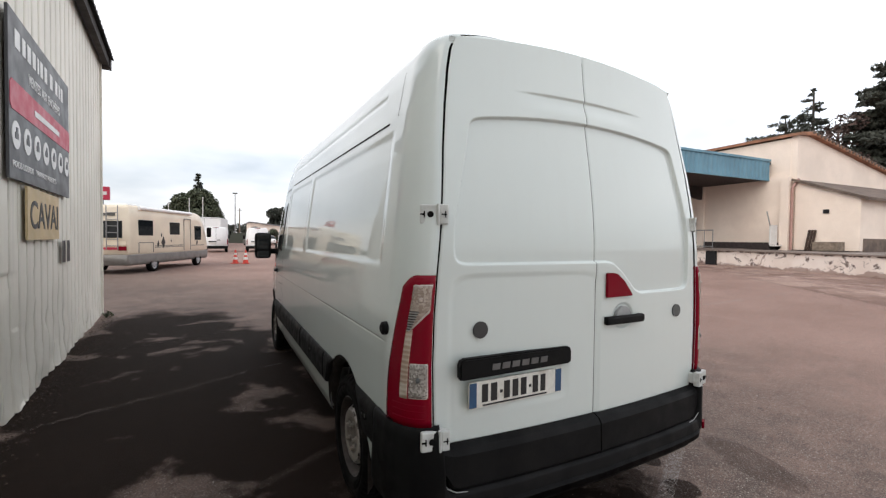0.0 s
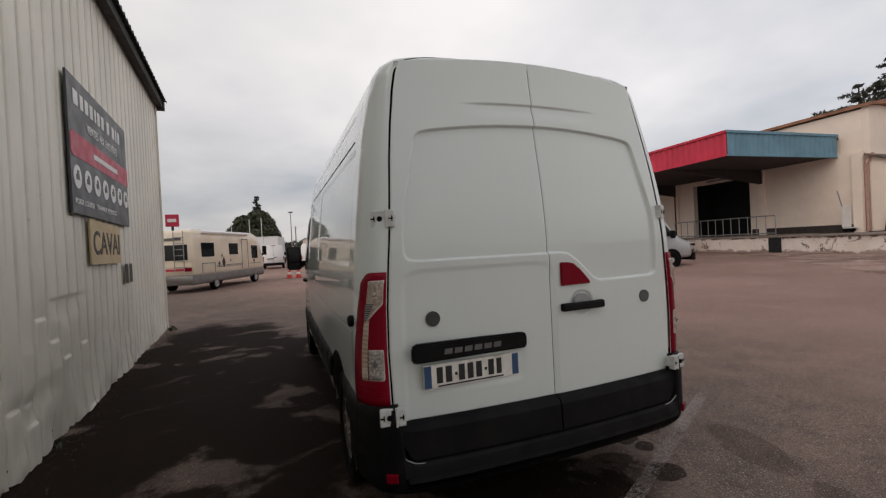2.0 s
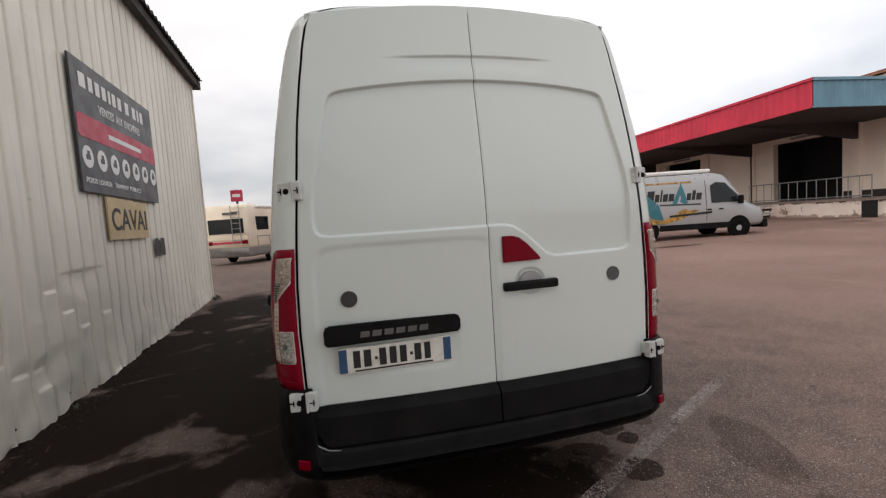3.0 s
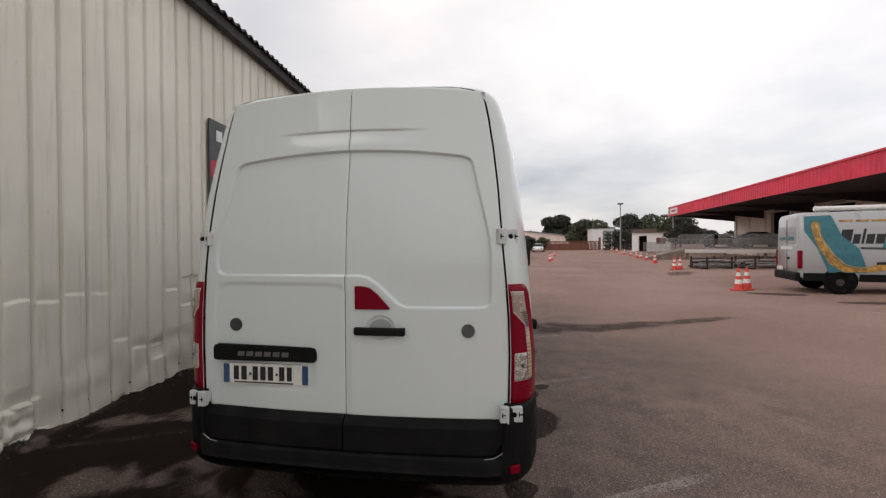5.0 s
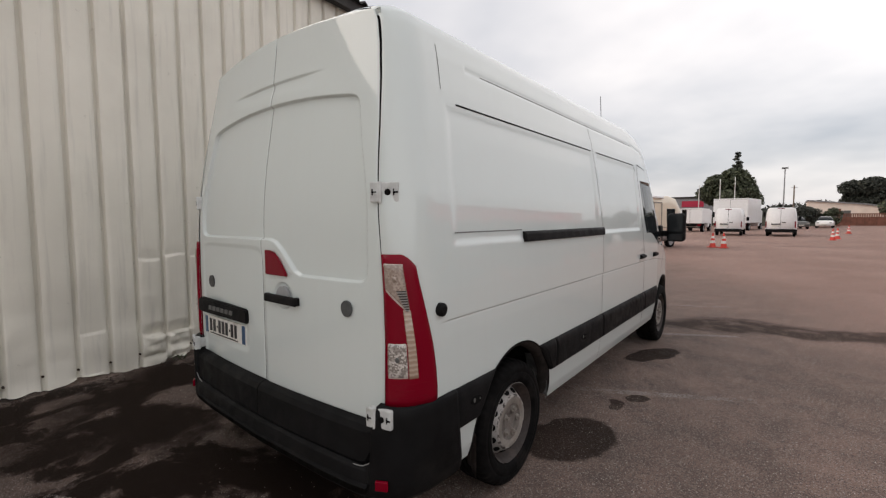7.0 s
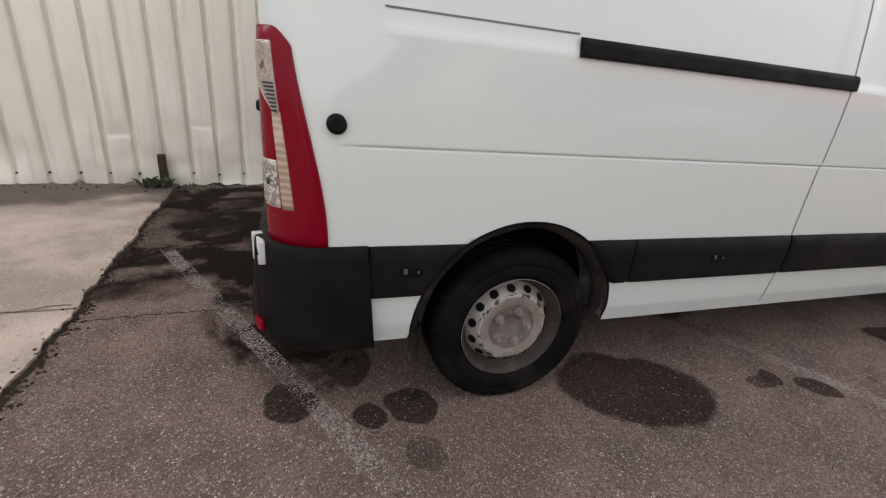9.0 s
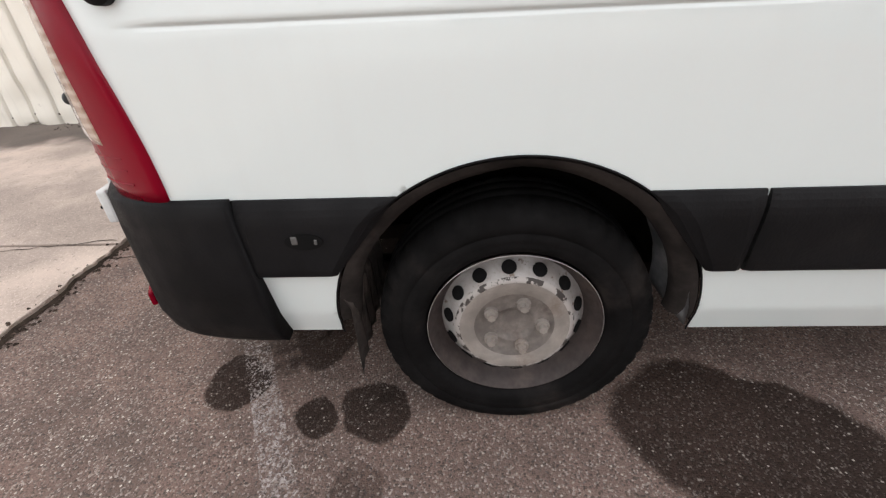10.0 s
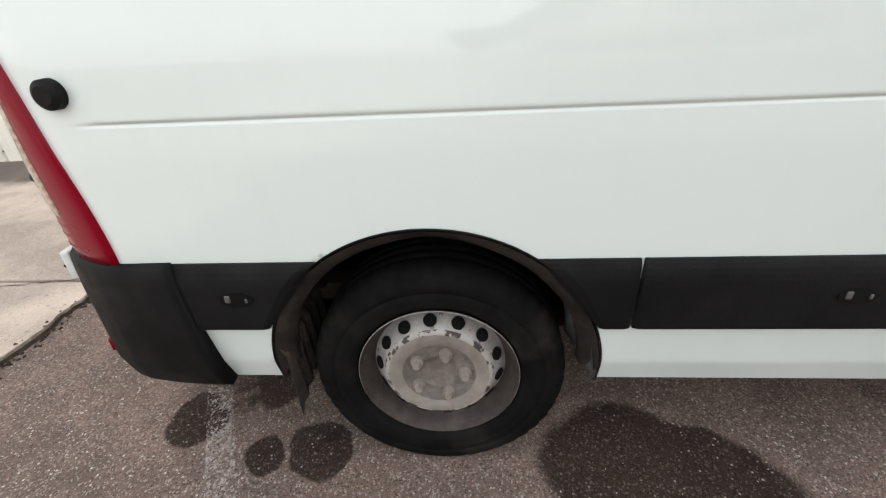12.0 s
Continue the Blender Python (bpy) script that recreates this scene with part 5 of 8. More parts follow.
def make_sides(van):
    for sd in (-1, 1):
        ax = AXLES[0]
        seam("trim_gap", van, sd, [(0.306, 0.555), (0.306, 0.742)], 0.018, 0.002)
        side_strip("side_trim", van, sd, 0.312, 0.52, 0.552, 0.742, 0.024, M["plastic"], "black side cladding", arch1=ax)
        side_strip("side_trim", van, sd, 1.30, 1.390, 0.552, 0.742, 0.024, M["plastic"], "black side cladding", arch0=ax)
        side_strip("side_trim", van, sd, 1.398, 2.29, 0.552, 0.742, 0.024, M["plastic"], "black side cladding")
        side_strip("side_trim", van, sd, 2.302, 3.60, 0.552, 0.742, 0.024, M["plastic"], "black side cladding")
        side_strip("side_trim", van, sd, 3.612, 4.12, 0.552, 0.742, 0.024, M["plastic"], "black side cladding", 0.10)
        # jacking hooks in the cladding
        for y in (0.452, 1.853):
            p = van_point(sd, y, 0.655)
            bm = bmesh.new()
            prism(bm, disc_pts(0.042, 20, 0.020), 0.004, Matrix(((0, 0, sd, p.x + sd * 0.0235), (sd, 0, 0, y), (0, 1, 0, 0.652), (0, 0, 0, 1))))
            part("slot", bm, M["gap"], van)
            part("clip", box(bmesh.new(), (p.x + sd * 0.026, y - 0.020, 0.656), (0.008, 0.014, 0.020), 0.003), M["clip"], van)
            part("clip", box(bmesh.new(), (p.x + sd * 0.026, y + 0.026, 0.652), (0.008, 0.007, 0.012), 0.002), M["clip"], van)
        # rubber stop for the open rear door
        p = van_point(sd, 0.205, 1.130)
        bm = bmesh.new()
        cyl(bm, (p.x - sd * 0.005, p.y, p.z), (p.x + sd * 0.018, p.y, p.z), 0.030, 0.029, 24)
        cyl(bm, (p.x + sd * 0.018, p.y, p.z), (p.x + sd * 0.026, p.y, p.z), 0.029, 0.018, 24)
        part("door_stop", bm, M["plastic"], van, "round black rubber door stop", smooth=False)
        # front door: shut line, window, handle
        seam("shut_line", van, sd, [(3.60, 0.40), (3.60, 1.06), (3.56, 1.55), (3.55, 1.95), (3.60, 2.06), (3.9, 2.06)])
        seam("shut_line", van, sd, [(4.45, 0.86), (4.55, 1.10), (4.62, 1.30)])
        # window: rows between the raked front edge and the upright rear edge
        vs, fs = [], []
        nz, ny = 14, 14
        for o in (0.007, -0.01):
            for j in range(nz + 1):
                f = j / nz
                ya = 3.635 + 0.10 * (1 - f) ** 3
                yb = 4.66 - 0.62 * f ** 1.25
                for i in range(ny + 1):
                    g = i / ny
                    y = ya + (yb - ya) * g
                    z0 = 1.36 - 0.17 * float(smooth01(0.15, 0.75, g))
                    z = z0 + (1.90 - z0) * f
                    vs.append(van_point(sd, y, skin_z(y, z), o - (0.005 if min(i, ny - i, j, nz - j) == 0 and o > 0 else 0)))
        n, k = ny + 1, (ny + 1) * (nz + 1)
        for j in range(nz):
            for i in range(ny):
                q = (j * n + i, j * n + i + 1, (j + 1) * n + i + 1, (j + 1) * n + i)
                fs.append(q if sd > 0 else q[::-1])
        rim = list(range(n)) + [j * n + ny for j in range(1, nz + 1)] + [nz * n + i for i in range(ny - 1, -1, -1)] + [j * n for j in range(nz - 1, 0, -1)]
        fs += [(a, b, b + k, a + k) for a, b in zip(rim, rim[1:] + rim[:1])]
        raw("side_window", vs, fs, M["glass"], van, "dark cab door window", smooth=True)
        for y, z in ((4.03, 1.115),) + (((3.50, 1.125),) if sd > 0 else ()):
            p = van_point(sd, y, z)
            bm = bmesh.new()
            box(bm, (p.x + sd * 0.022, y, z), (0.022, 0.15, 0.030), 0.009)
            box(bm, (p.x + sd * 0.006, y, z), (0.02, 0.13, 0.05), 0.009)
            part("door_handle", bm, M["plastic"], van, "black plastic door handle")
        # mirror
        mp = Vector((sd * 1.135, 4.60, 1.405))
        bm = bmesh.new()
        box(bm, mp, (0.20, 0.13, 0.34), 0.045, None, 4)
        mir = part("mirror", bm, M["plastic"], van, "large black door mirror", smooth=False)
        bm = bmesh.new()
        box(bm, mp + Vector((0, -0.066, 0.05)), (0.15, 0.006, 0.20), 0.002)
        box(bm, mp + Vector((0, -0.066, -0.115)), (0.15, 0.006, 0.08), 0.002)
        part("mirror_glass", bm, M["glass"], mir)
        bm = bmesh.new()
        box(bm, (sd * 1.00, 4.61, 1.33), (0.16, 0.07, 0.07), 0.02)
        box(bm, (sd * 0.94, 4.60, 1.33), (0.07, 0.16, 0.20), 0.02)
        part("mirror_arm", bm, M["plastic"], mir)
    # sliding door side
    seam("shut_line", van, 1, [(2.30, 0.37), (2.30, 0.55)], 0.006, material="seam")
    seam("shut_line", van, 1, [(2.30, 0.742), (2.30, 1.0), (2.34, 1.37), (2.32, 1.7), (2.28, 2.1), (2.25, 2.22)], 0.006, material="seam")
    seam("shut_line", van, 1, [(0.72, 2.235), (3.55, 2.235)], 0.010)
    side_strip("door_rail", van, 1, 0.985, 2.36, 1.386, 1.446, 0.016, M["plastic"], "black sliding-door rail")
    seam("shut_line", van, 1, [(0.34, 1.455), (0.98, 1.455)], 0.006, material="seam")
    seam("shut_line", van, -1, [(0.42, 2.075), (3.40, 2.075)], 0.010)
    seam("shut_line", van, 1, [(0.42, 2.040), (2.24, 2.040)], 0.009)
    seam("shut_line", van, 1, [(2.36, 2.040), (3.45, 2.040), (3.50, 1.98)], 0.009)
    seam("shut_line", van, -1, [(0.30, 2.30), (0.30, 2.09)], 0.004)
    seam("shut_line", van, 1, [(0.30, 2.30), (0.30, 2.09)], 0.004)
    # fuel flap
    seam("shut_line", van, -1, [(3.70, 0.78), (3.70, 0.98), (3.90, 0.98), (3.90, 0.78), (3.70, 0.78)], 0.006)


def make_bumper(van):
    """Black rear bumper: stepped middle, full corners that run round to the cladding."""
    def plan(u):
        # u from 0 at the middle to 1 at the side end
        pts = [(0.0, -0.125), (0.55, -0.110), (0.76, -0.093), (0.84, -0.076), (0.90, -0.055), (0.945, -0.028), (0.980, 0.006), (1.006, 0.048), (1.026, 0.10), (1.040, 0.17), (1.047, 0.24), (1.048, 0.30)]
        ls = [0]
        for a, b in zip(pts[:-1], pts[1:]):
            ls.append(ls[-1] + math.hypot(b[0] - a[0], b[1] - a[1]))
        s = u * ls[-1]
        return np.interp(s, ls, [p[0] for p in pts]), np.interp(s, ls, [p[1] for p in pts])

    def ring(zlist, name, u0, u1, label):
        vs, fs, us = [], [], np.linspace(u0, u1, 181)
        for u in us:
            x, y = plan(abs(u))
            x2, y2 = plan(min(1.0, abs(u) + 0.01))
            t = Vector((x2 - x, y2 - y, 0))
            t = t.normalized() if t.length > 1e-6 else Vector((0.02, 1, 0)).normalized()
            nr = Vector((t.y, -t.x, 0))
            for z, o in zlist(abs(u)):
                run = float(smooth01(0.84, 1.0, abs(u))) * float(np.interp(z, [0.36, 0.41, 0.55, 0.60], [0.035, 0.030, 0.008, 0.004]))
                vs.append((math.copysign(1, u) * (x + nr.x * o), y + nr.y * o + run, z))
        k = len(zlist(0.0))
        for i in range(len(us) - 1):
            for q in range(k - 1):
                fs.append((i * k + q, (i + 1) * k + q, (i + 1) * k + q + 1, i * k + q + 1))
        fs += [tuple(range(k)), tuple(range(len(vs) - 1, len(vs) - k - 1, -1))]
        return raw(name, vs, fs, M["plastic"], van, label, smooth=True)

    def corner(u):
        k = float(smooth01(0.650, 0.672, u))
        bot = 0.326 + 0.010 * float(smooth01(0.60, 1.0, u))
        top = 0.470 + (0.745 - 0.470) * k
        return [(bot + 0.01, -0.10), (bot, -0.04), (bot + 0.03, -0.015), (bot + 0.09, 0.0), (top - 0.10, 0.0), (top - 0.05, -0.002), (top - 0.010, -0.004 - 0.006 * (1 - k)), (top, -0.012), (top, -0.12)]

    ring(corner, "rear_bumper", -1.0, 1.0, "black textured plastic rear bumper")
    # black foot of the doors, parted at the middle
    for sd in (-1, 1):
        vs, fs = [], []
        for i in range(31):
            x = sd * (0.004 + 0.871 * i / 30)
            for q, (f, o) in enumerate(((0.0, 0.0), (0.0, 0.045), (0.1, 0.055), (0.80, 0.050), (0.93, 0.035), (1.0, 0.006), (1.0, -0.01))):
                rise = 0.10 * float(smooth01(0.80, 0.875, abs(x)))
                z0 = 0.468 + rise
                vs.append((x, rear_y(x, 0.6) - o + 0.004, z0 + (0.655 - z0) * f))
        for i in range(30):
            for q in range(6):
                f = (i * 7 + q, (i + 1) * 7 + q, (i + 1) * 7 + q + 1, i * 7 + q + 1)
                fs.append(f if sd > 0 else f[::-1])
        fs.append(tuple(range(7)) if sd < 0 else tuple(range(6, -1, -1)))
        raw("door_foot", vs, fs, M["plastic"], van, "black plastic door foot panel")
        bm = bmesh.new()
        box(bm, (0, 0, 0), (0.055, 0.014, 0.042), 0.004, Matrix.Translation((sd * 0.918, -0.053, 0.425)) @ pose(0, 0, 0, 0, 0, sd * 28))
        part("reflector", bm, M["red_lens"], van, "small red reflector")
        bm = bmesh.new()
        pts = [(0.880, 0.655), (0.882, 0.60), (0.874, 0.545), (0.850, 0.500), (0.810, 0.476), (0.74, 0.466)]
        for (xa, za), (xb, zb) in zip(pts[:-1], pts[1:]):
            cyl(bm, (sd * xa, rear_y(xa, 0.6) - 0.058, za), (sd * xb, rear_y(xb, 0.6) - 0.058, zb), 0.0022, None, 6)
        part("edge_seal", bm, M["letter"], van, "thin pale edge seal")
    part("exhaust_and_floor", boxes(span(-0.42, 0.42, 0.05, 0.60, 0.30, 0.36), span(-0.60, 0.60, 0.60, 1.30, 0.32, 0.38), span(-0.70, 0.70, 1.30, 5.1, 0.30, 0.36), span(-0.40, 0.40, 0.1, 0.4, 0.26, 0.30)), M["liner"], van, "dark underbody")
    bm = bmesh.new()
    cyl(bm, (-0.75, 0.912, 0.30), (0.75, 0.912, 0.30), 0.045, None, 12)
    box(bm, (0.62, 0.75, 0.33), (0.06, 1.2, 0.03), 0.008)
    box(bm, (-0.62, 0.75, 0.33), (0.06, 1.2, 0.03), 0.008)
    part("rear_axle", bm, M["liner"], van, "dark axle beam and leaf springs")


def make_tyre(w):
    """Worn tyre: grooved tread, notched shoulders, rounded walls."""
    prof = [(0.205, -0.20), (0.215, -0.205), (0.26, -0.222), (0.31, -0.215), (0.335, -0.195), (0.343, -0.18), (0.3455, -0.170)]
    for g in (-0.140, -0.100, -0.060):
        prof += [(0.3465, g - 0.0042), (0.3437, g - 0.0022), (0.3437, g + 0.0022), (0.3465, g + 0.0042)]
    prof += [(0.3455, -0.030), (0.343, -0.016), (0.3365, -0.002), (0.329, 0.005), (0.322, 0.0095), (0.304, 0.0145), (0.288, 0.0175), (0.286, 0.0150), (0.283, 0.0150), (0.281, 0.0175), (0.262, 0.0165), (0.255, 0.0145), (0.252, 0.0160), (0.235, 0.0065), (0.226, -0.004), (0.222, -0.012)]
    n, k = 184, len(prof)
    vs, fs = [], []
    for i in range(n):
        a = 2 * math.pi * i / n
        for r, x in prof:
            cut = 0.0065 if i % 4 == 0 and 0.328 < r < 0.3462 and (x > -0.045 or x < -0.165) else 0.0
            vs.append((x - (0.002 if cut else 0.0), (r - cut) * math.cos(a), (r - cut) * math.sin(a)))
    for i in range(n):
        j = (i + 1) % n
        for q in range(k - 1):
            fs.append((i * k + q, j * k + q, j * k + q + 1, i * k + q + 1))
    return raw("tyre", vs, fs, M["rubber"], w, "worn black tyre with dusty walls", True)


def make_wheels(van):
    first = None
    for ay in AXLES:
        for sd in (1, -1):
            m = pose(sd * 0.978, ay + 0.008, 0.343, 0, 0, 0 if sd > 0 else 180) @ Matrix.Scale(1.02, 4)
            if first is not None:
                w = new("wheel")
                w.parent = van
                w.matrix_basis = m
                for ch in first.children:
                    o = twin(ch, ch.matrix_basis.copy(), w)
                    for c2 in ch.children:
                        twin(c2, c2.matrix_basis.copy(), o)
                continue
            first = w = new("wheel")
            w.parent = van
            w.matrix_basis = m
            make_tyre(w)
            rimp = [(0.208, -0.19), (0.205, -0.06), (0.213, -0.020), (0.2205, -0.006), (0.2215, 0.000), (0.2200, 0.0015), (0.2180, -0.002), (0.208, -0.030), (0.196, -0.052), (0.186, -0.062)]
            rim = lathe("rim", rimp, [M["wheel_dark"], M["wheel"]], w, 72, "dirty steel wheel rim", slots=[0, 0, 0, 0, 1, 0, 0, 0, 0])
            disc = [(0.186, -0.062), (0.179, -0.054), (0.152, -0.014), (0.145, -0.007), (0.139, -0.006), (0.132, -0.008), (0.102, -0.010), (0.097, -0.015), (0.060, -0.018), (0.052, -0.018), (0.048, -0.024), (0.030, -0.026), (0.0, -0.026)]
            lathe("wheel_disc", disc, [M["wheel"], M["wheel_dust"], M["wheel_edge"], M["wheel_mid"]], w, 72, "grey painted steel wheel disc, chipped and rusty", slots=[0, 0, 2, 2, 1, 1] + [3] * 6)
            for i in range(14):
                a = 2 * math.pi * i / 14 + 0.1
                bm = bmesh.new()
                at = Matrix.Rotation(a, 4, "X") @ Matrix.Translation((-0.0345, 0, 0.1665)) @ Matrix.Rotation(radians(-55), 4, "Y")
                prism(bm, [(q[1], q[0]) for q in disc_pts(0.0185, 16)], 0.005, at @ Matrix(((0, 0, 1, 0), (0, 1, 0, 0), (-1, 0, 0, 0), (0, 0, 0, 1))))
                part("vent_hole", bm, M["gap"], rim)
            for i in range(5):
                a = 2 * math.pi * i / 5 + 0.3
                bm = bmesh.new()
                c = Vector((0, math.sin(a) * 0.072, math.cos(a) * 0.072))
                cyl(bm, c + Vector((-0.02, 0, 0)), c + Vector((-0.006, 0, 0)), 0.0185, 0.0175, 14)
                cyl(bm, c + Vector((-0.006, 0, 0)), c + Vector((0.010, 0, 0)), 0.0120, 0.0105, 6)
                part("wheel_bolt", bm, M["wheel_dust"], rim)
    for sd in (-1, 1):
        for ay in AXLES:
            # arch liner: a dark half drum with a lip
            vs, fs = [], []
            n = 36
            for i in range(n + 1):
                a = math.pi * (-0.005 + 1.01 * i / n)
                cy, cz = ay + ARCH_R * 0.99 * math.cos(a), ARCH_Z + ARCH_R * 0.99 * math.sin(a)
                w = van_point(sd, min(max(cy, 0.25), 5.2), max(cz, 0.36)).x
                wob = 0.008 * noise.noise((cy * 9, cz * 9, 1))
                vs += [(w + sd * 0.001, cy, cz), (w - sd * 0.035, cy + 0.004 * math.cos(a), cz), (w - sd * 0.12, ay + (ARCH_R - 0.01 + wob) * math.cos(a), ARCH_Z + (ARCH_R - 0.01 + wob) * math.sin(a)), (sd * 0.60, cy, cz + 0.02), (sd * 0.60, ay, ARCH_Z)]
            for i in range(n):
                # behind the rear wheels the drum is open to the ground
                for q in range(2 if ay < 2 and i > 0.66 * n else 4):
                    f = (i * 5 + q, i * 5 + q + 1, i * 5 + q + 6, i * 5 + q + 5)
                    fs.append(f if sd > 0 else f[::-1])
            raw("arch_liner", vs, fs, M["liner"], van, "dirty black wheel arch liner", smooth=True)
            vs, fs = [], []
            for i in range(n + 1):
                a = math.pi * (0.0 + 1.0 * i / n)
                cy, cz = ay + (ARCH_R - 0.006) * math.cos(a), ARCH_Z + (ARCH_R - 0.006) * math.sin(a)
                w = van_point(sd, min(max(cy, 0.25), 5.2), max(cz, 0.36)).x
                deep = 0.026 + 0.016 * abs(math.cos(a)) + 0.004 * noise.noise((cy * 6, cz * 6, 4))
                for o, drop in ((0.0, 0.0), (0.010, deep * 0.5), (0.026, deep), (0.060, deep + 0.002)):
                    vs.append((w - sd * o, cy - drop * math.cos(a), cz - drop * math.sin(a)))
            for i in range(n):
                for q in range(3):
                    f = (i * 4 + q, i * 4 + q + 1, i * 4 + q + 5, i * 4 + q + 4)
                    fs.append(f if sd > 0 else f[::-1])
            raw("arch_return", vs, fs, M["arch_dust"], van, "dusty grey-brown return of the wheel arch", smooth=True)
            vs, fs = [], []
            n, k = 48, 6
            for i in range(n + 1):
                a = math.pi * (-0.03 + 1.06 * i / n)
                u = Vector((0, math.cos(a), math.sin(a)))
                cy, cz = ay + ARCH_R * u.y, ARCH_Z + ARCH_R * u.z
                w = van_point(sd, min(max(cy, 0.25), 5.2), max(cz, 0.36)).x
                for q in range(k):
                    g = 2 * math.pi * q / k
                    vs.append((w + sd * (0.001 + 0.0022 * math.cos(g)), cy + u.y * 0.0022 * math.sin(g), cz + u.z * 0.0022 * math.sin(g)))
                if i:
                    fs += [((i - 1) * k + q, (i - 1) * k + (q + 1) % k, i * k + (q + 1) % k, i * k + q) for q in range(k)]
            raw("arch_lip", vs, fs, M["plastic"], van, "thin black wheel arch lip", smooth=True)
        # flap behind the rear wheel, curled where it hangs free
        ay = AXLES[0]
        bm = bmesh.new()
        y, z0, z1, wd = ay - 0.405, 0.205, 0.66, 0.21
        vs = []
        for i in range(25):
            for j in range(13):
                f, g = i / 24, j / 12
                zc = z0 + (z1 - z0) * g
                rim_y = arch_y(zc, ay, -1) + 0.010 - y if zc > 0.44 else 0.004
                fold = 0.05 * f + 0.006 * math.sin(f * 40 + g * 6) * min(1, f * 4)
                vs.append(bm.verts.new((sd * (1.002 - wd * f), y + rim_y + fold, zc + 0.17 * f ** 0.8 * (1 - g))))
        for i in range(24):
            for j in range(12):
                bm.faces.new((vs[i * 13 + j], vs[i * 13 + j + 1], vs[i * 13 + j + 14], vs[i * 13 + j + 13]))
        bmesh.ops.solidify(bm, geom=bm.faces[:], thickness=0.010)
        part("mud_flap", bm, M["flap"], van, "curled dirty rubber mud flap", smooth=True)
        # the liner's front end, a scuffed plate that follows the arch down to the sill
        bm = bmesh.new()
        vs = []
        for i in range(13):
            for j in range(17):
                f, g = i / 12, j / 16
                z = 0.372 + 0.05 * f + (0.300 - 0.05 * f) * g
                y = arch_y(max(z, 0.38), ay, 1) - 0.020 - 0.030 * f + 0.004 * noise.noise((f * 3, g * 5, 7)) - 0.020 * (1 - g) * f
                vs.append(bm.verts.new((sd * (1.000 - 0.125 * f * (1.0 - 0.25 * g)), y, z)))
        for i in range(12):
            for j in range(16):
                bm.faces.new((vs[i * 17 + j], vs[i * 17 + j + 1], vs[i * 17 + j + 18], vs[i * 17 + j + 17]))
        bmesh.ops.solidify(bm, geom=bm.faces[:], thickness=0.006)
        part("liner_flap", bm, M["flap_grey"], van, "scuffed grey liner end", smooth=True)


def make_van():
    van = thing("panel_van", Matrix(), "white high-roof panel van parked with its rear doors closed", "van")
    make_van_body(van)
    doors = make_rear_doors(van)
    make_rear_fittings(van, doors)
    make_tail_lamps(van)
    make_sides(van)
    make_bumper(van)
    make_wheels(van)
    bm = bmesh.new()
    cyl(bm, (0.45, 3.90, 2.38), (0.45, 3.90, 2.45), 0.03, 0.02, 12)
    cyl(bm, (0.45, 3.90, 2.44), (0.45, 3.84, 2.86), 0.005, 0.003, 6)
    part("aerial", bm, M["plastic"], van, "thin black roof aerial")
    # the high roof: everything above the upper hinges is drawn up by a few centimetres
    for ob in van.children:
        if ob.type == "MESH":
            for v in ob.data.vertices:
                if v.co.z > 1.66:
                    v.co.z += 0.036 * (v.co.z - 1.66) / 0.82
    return van


make_van()

# ---- the loading dock building ----
DOCK = pose(18.6, 11.93, 0, 0, 0, -3.9)  # local x towards the building, local y along its front
WALL_X, FACE_X, TOP_Z, SOFFIT_Z, DECK = 7.6, 4.2, 6.22, 5.06, 1.12
DOORS = [(4.7, 8.8), (15.0, 19.0), (24.4, 28.2), (33.3, 36.9)]


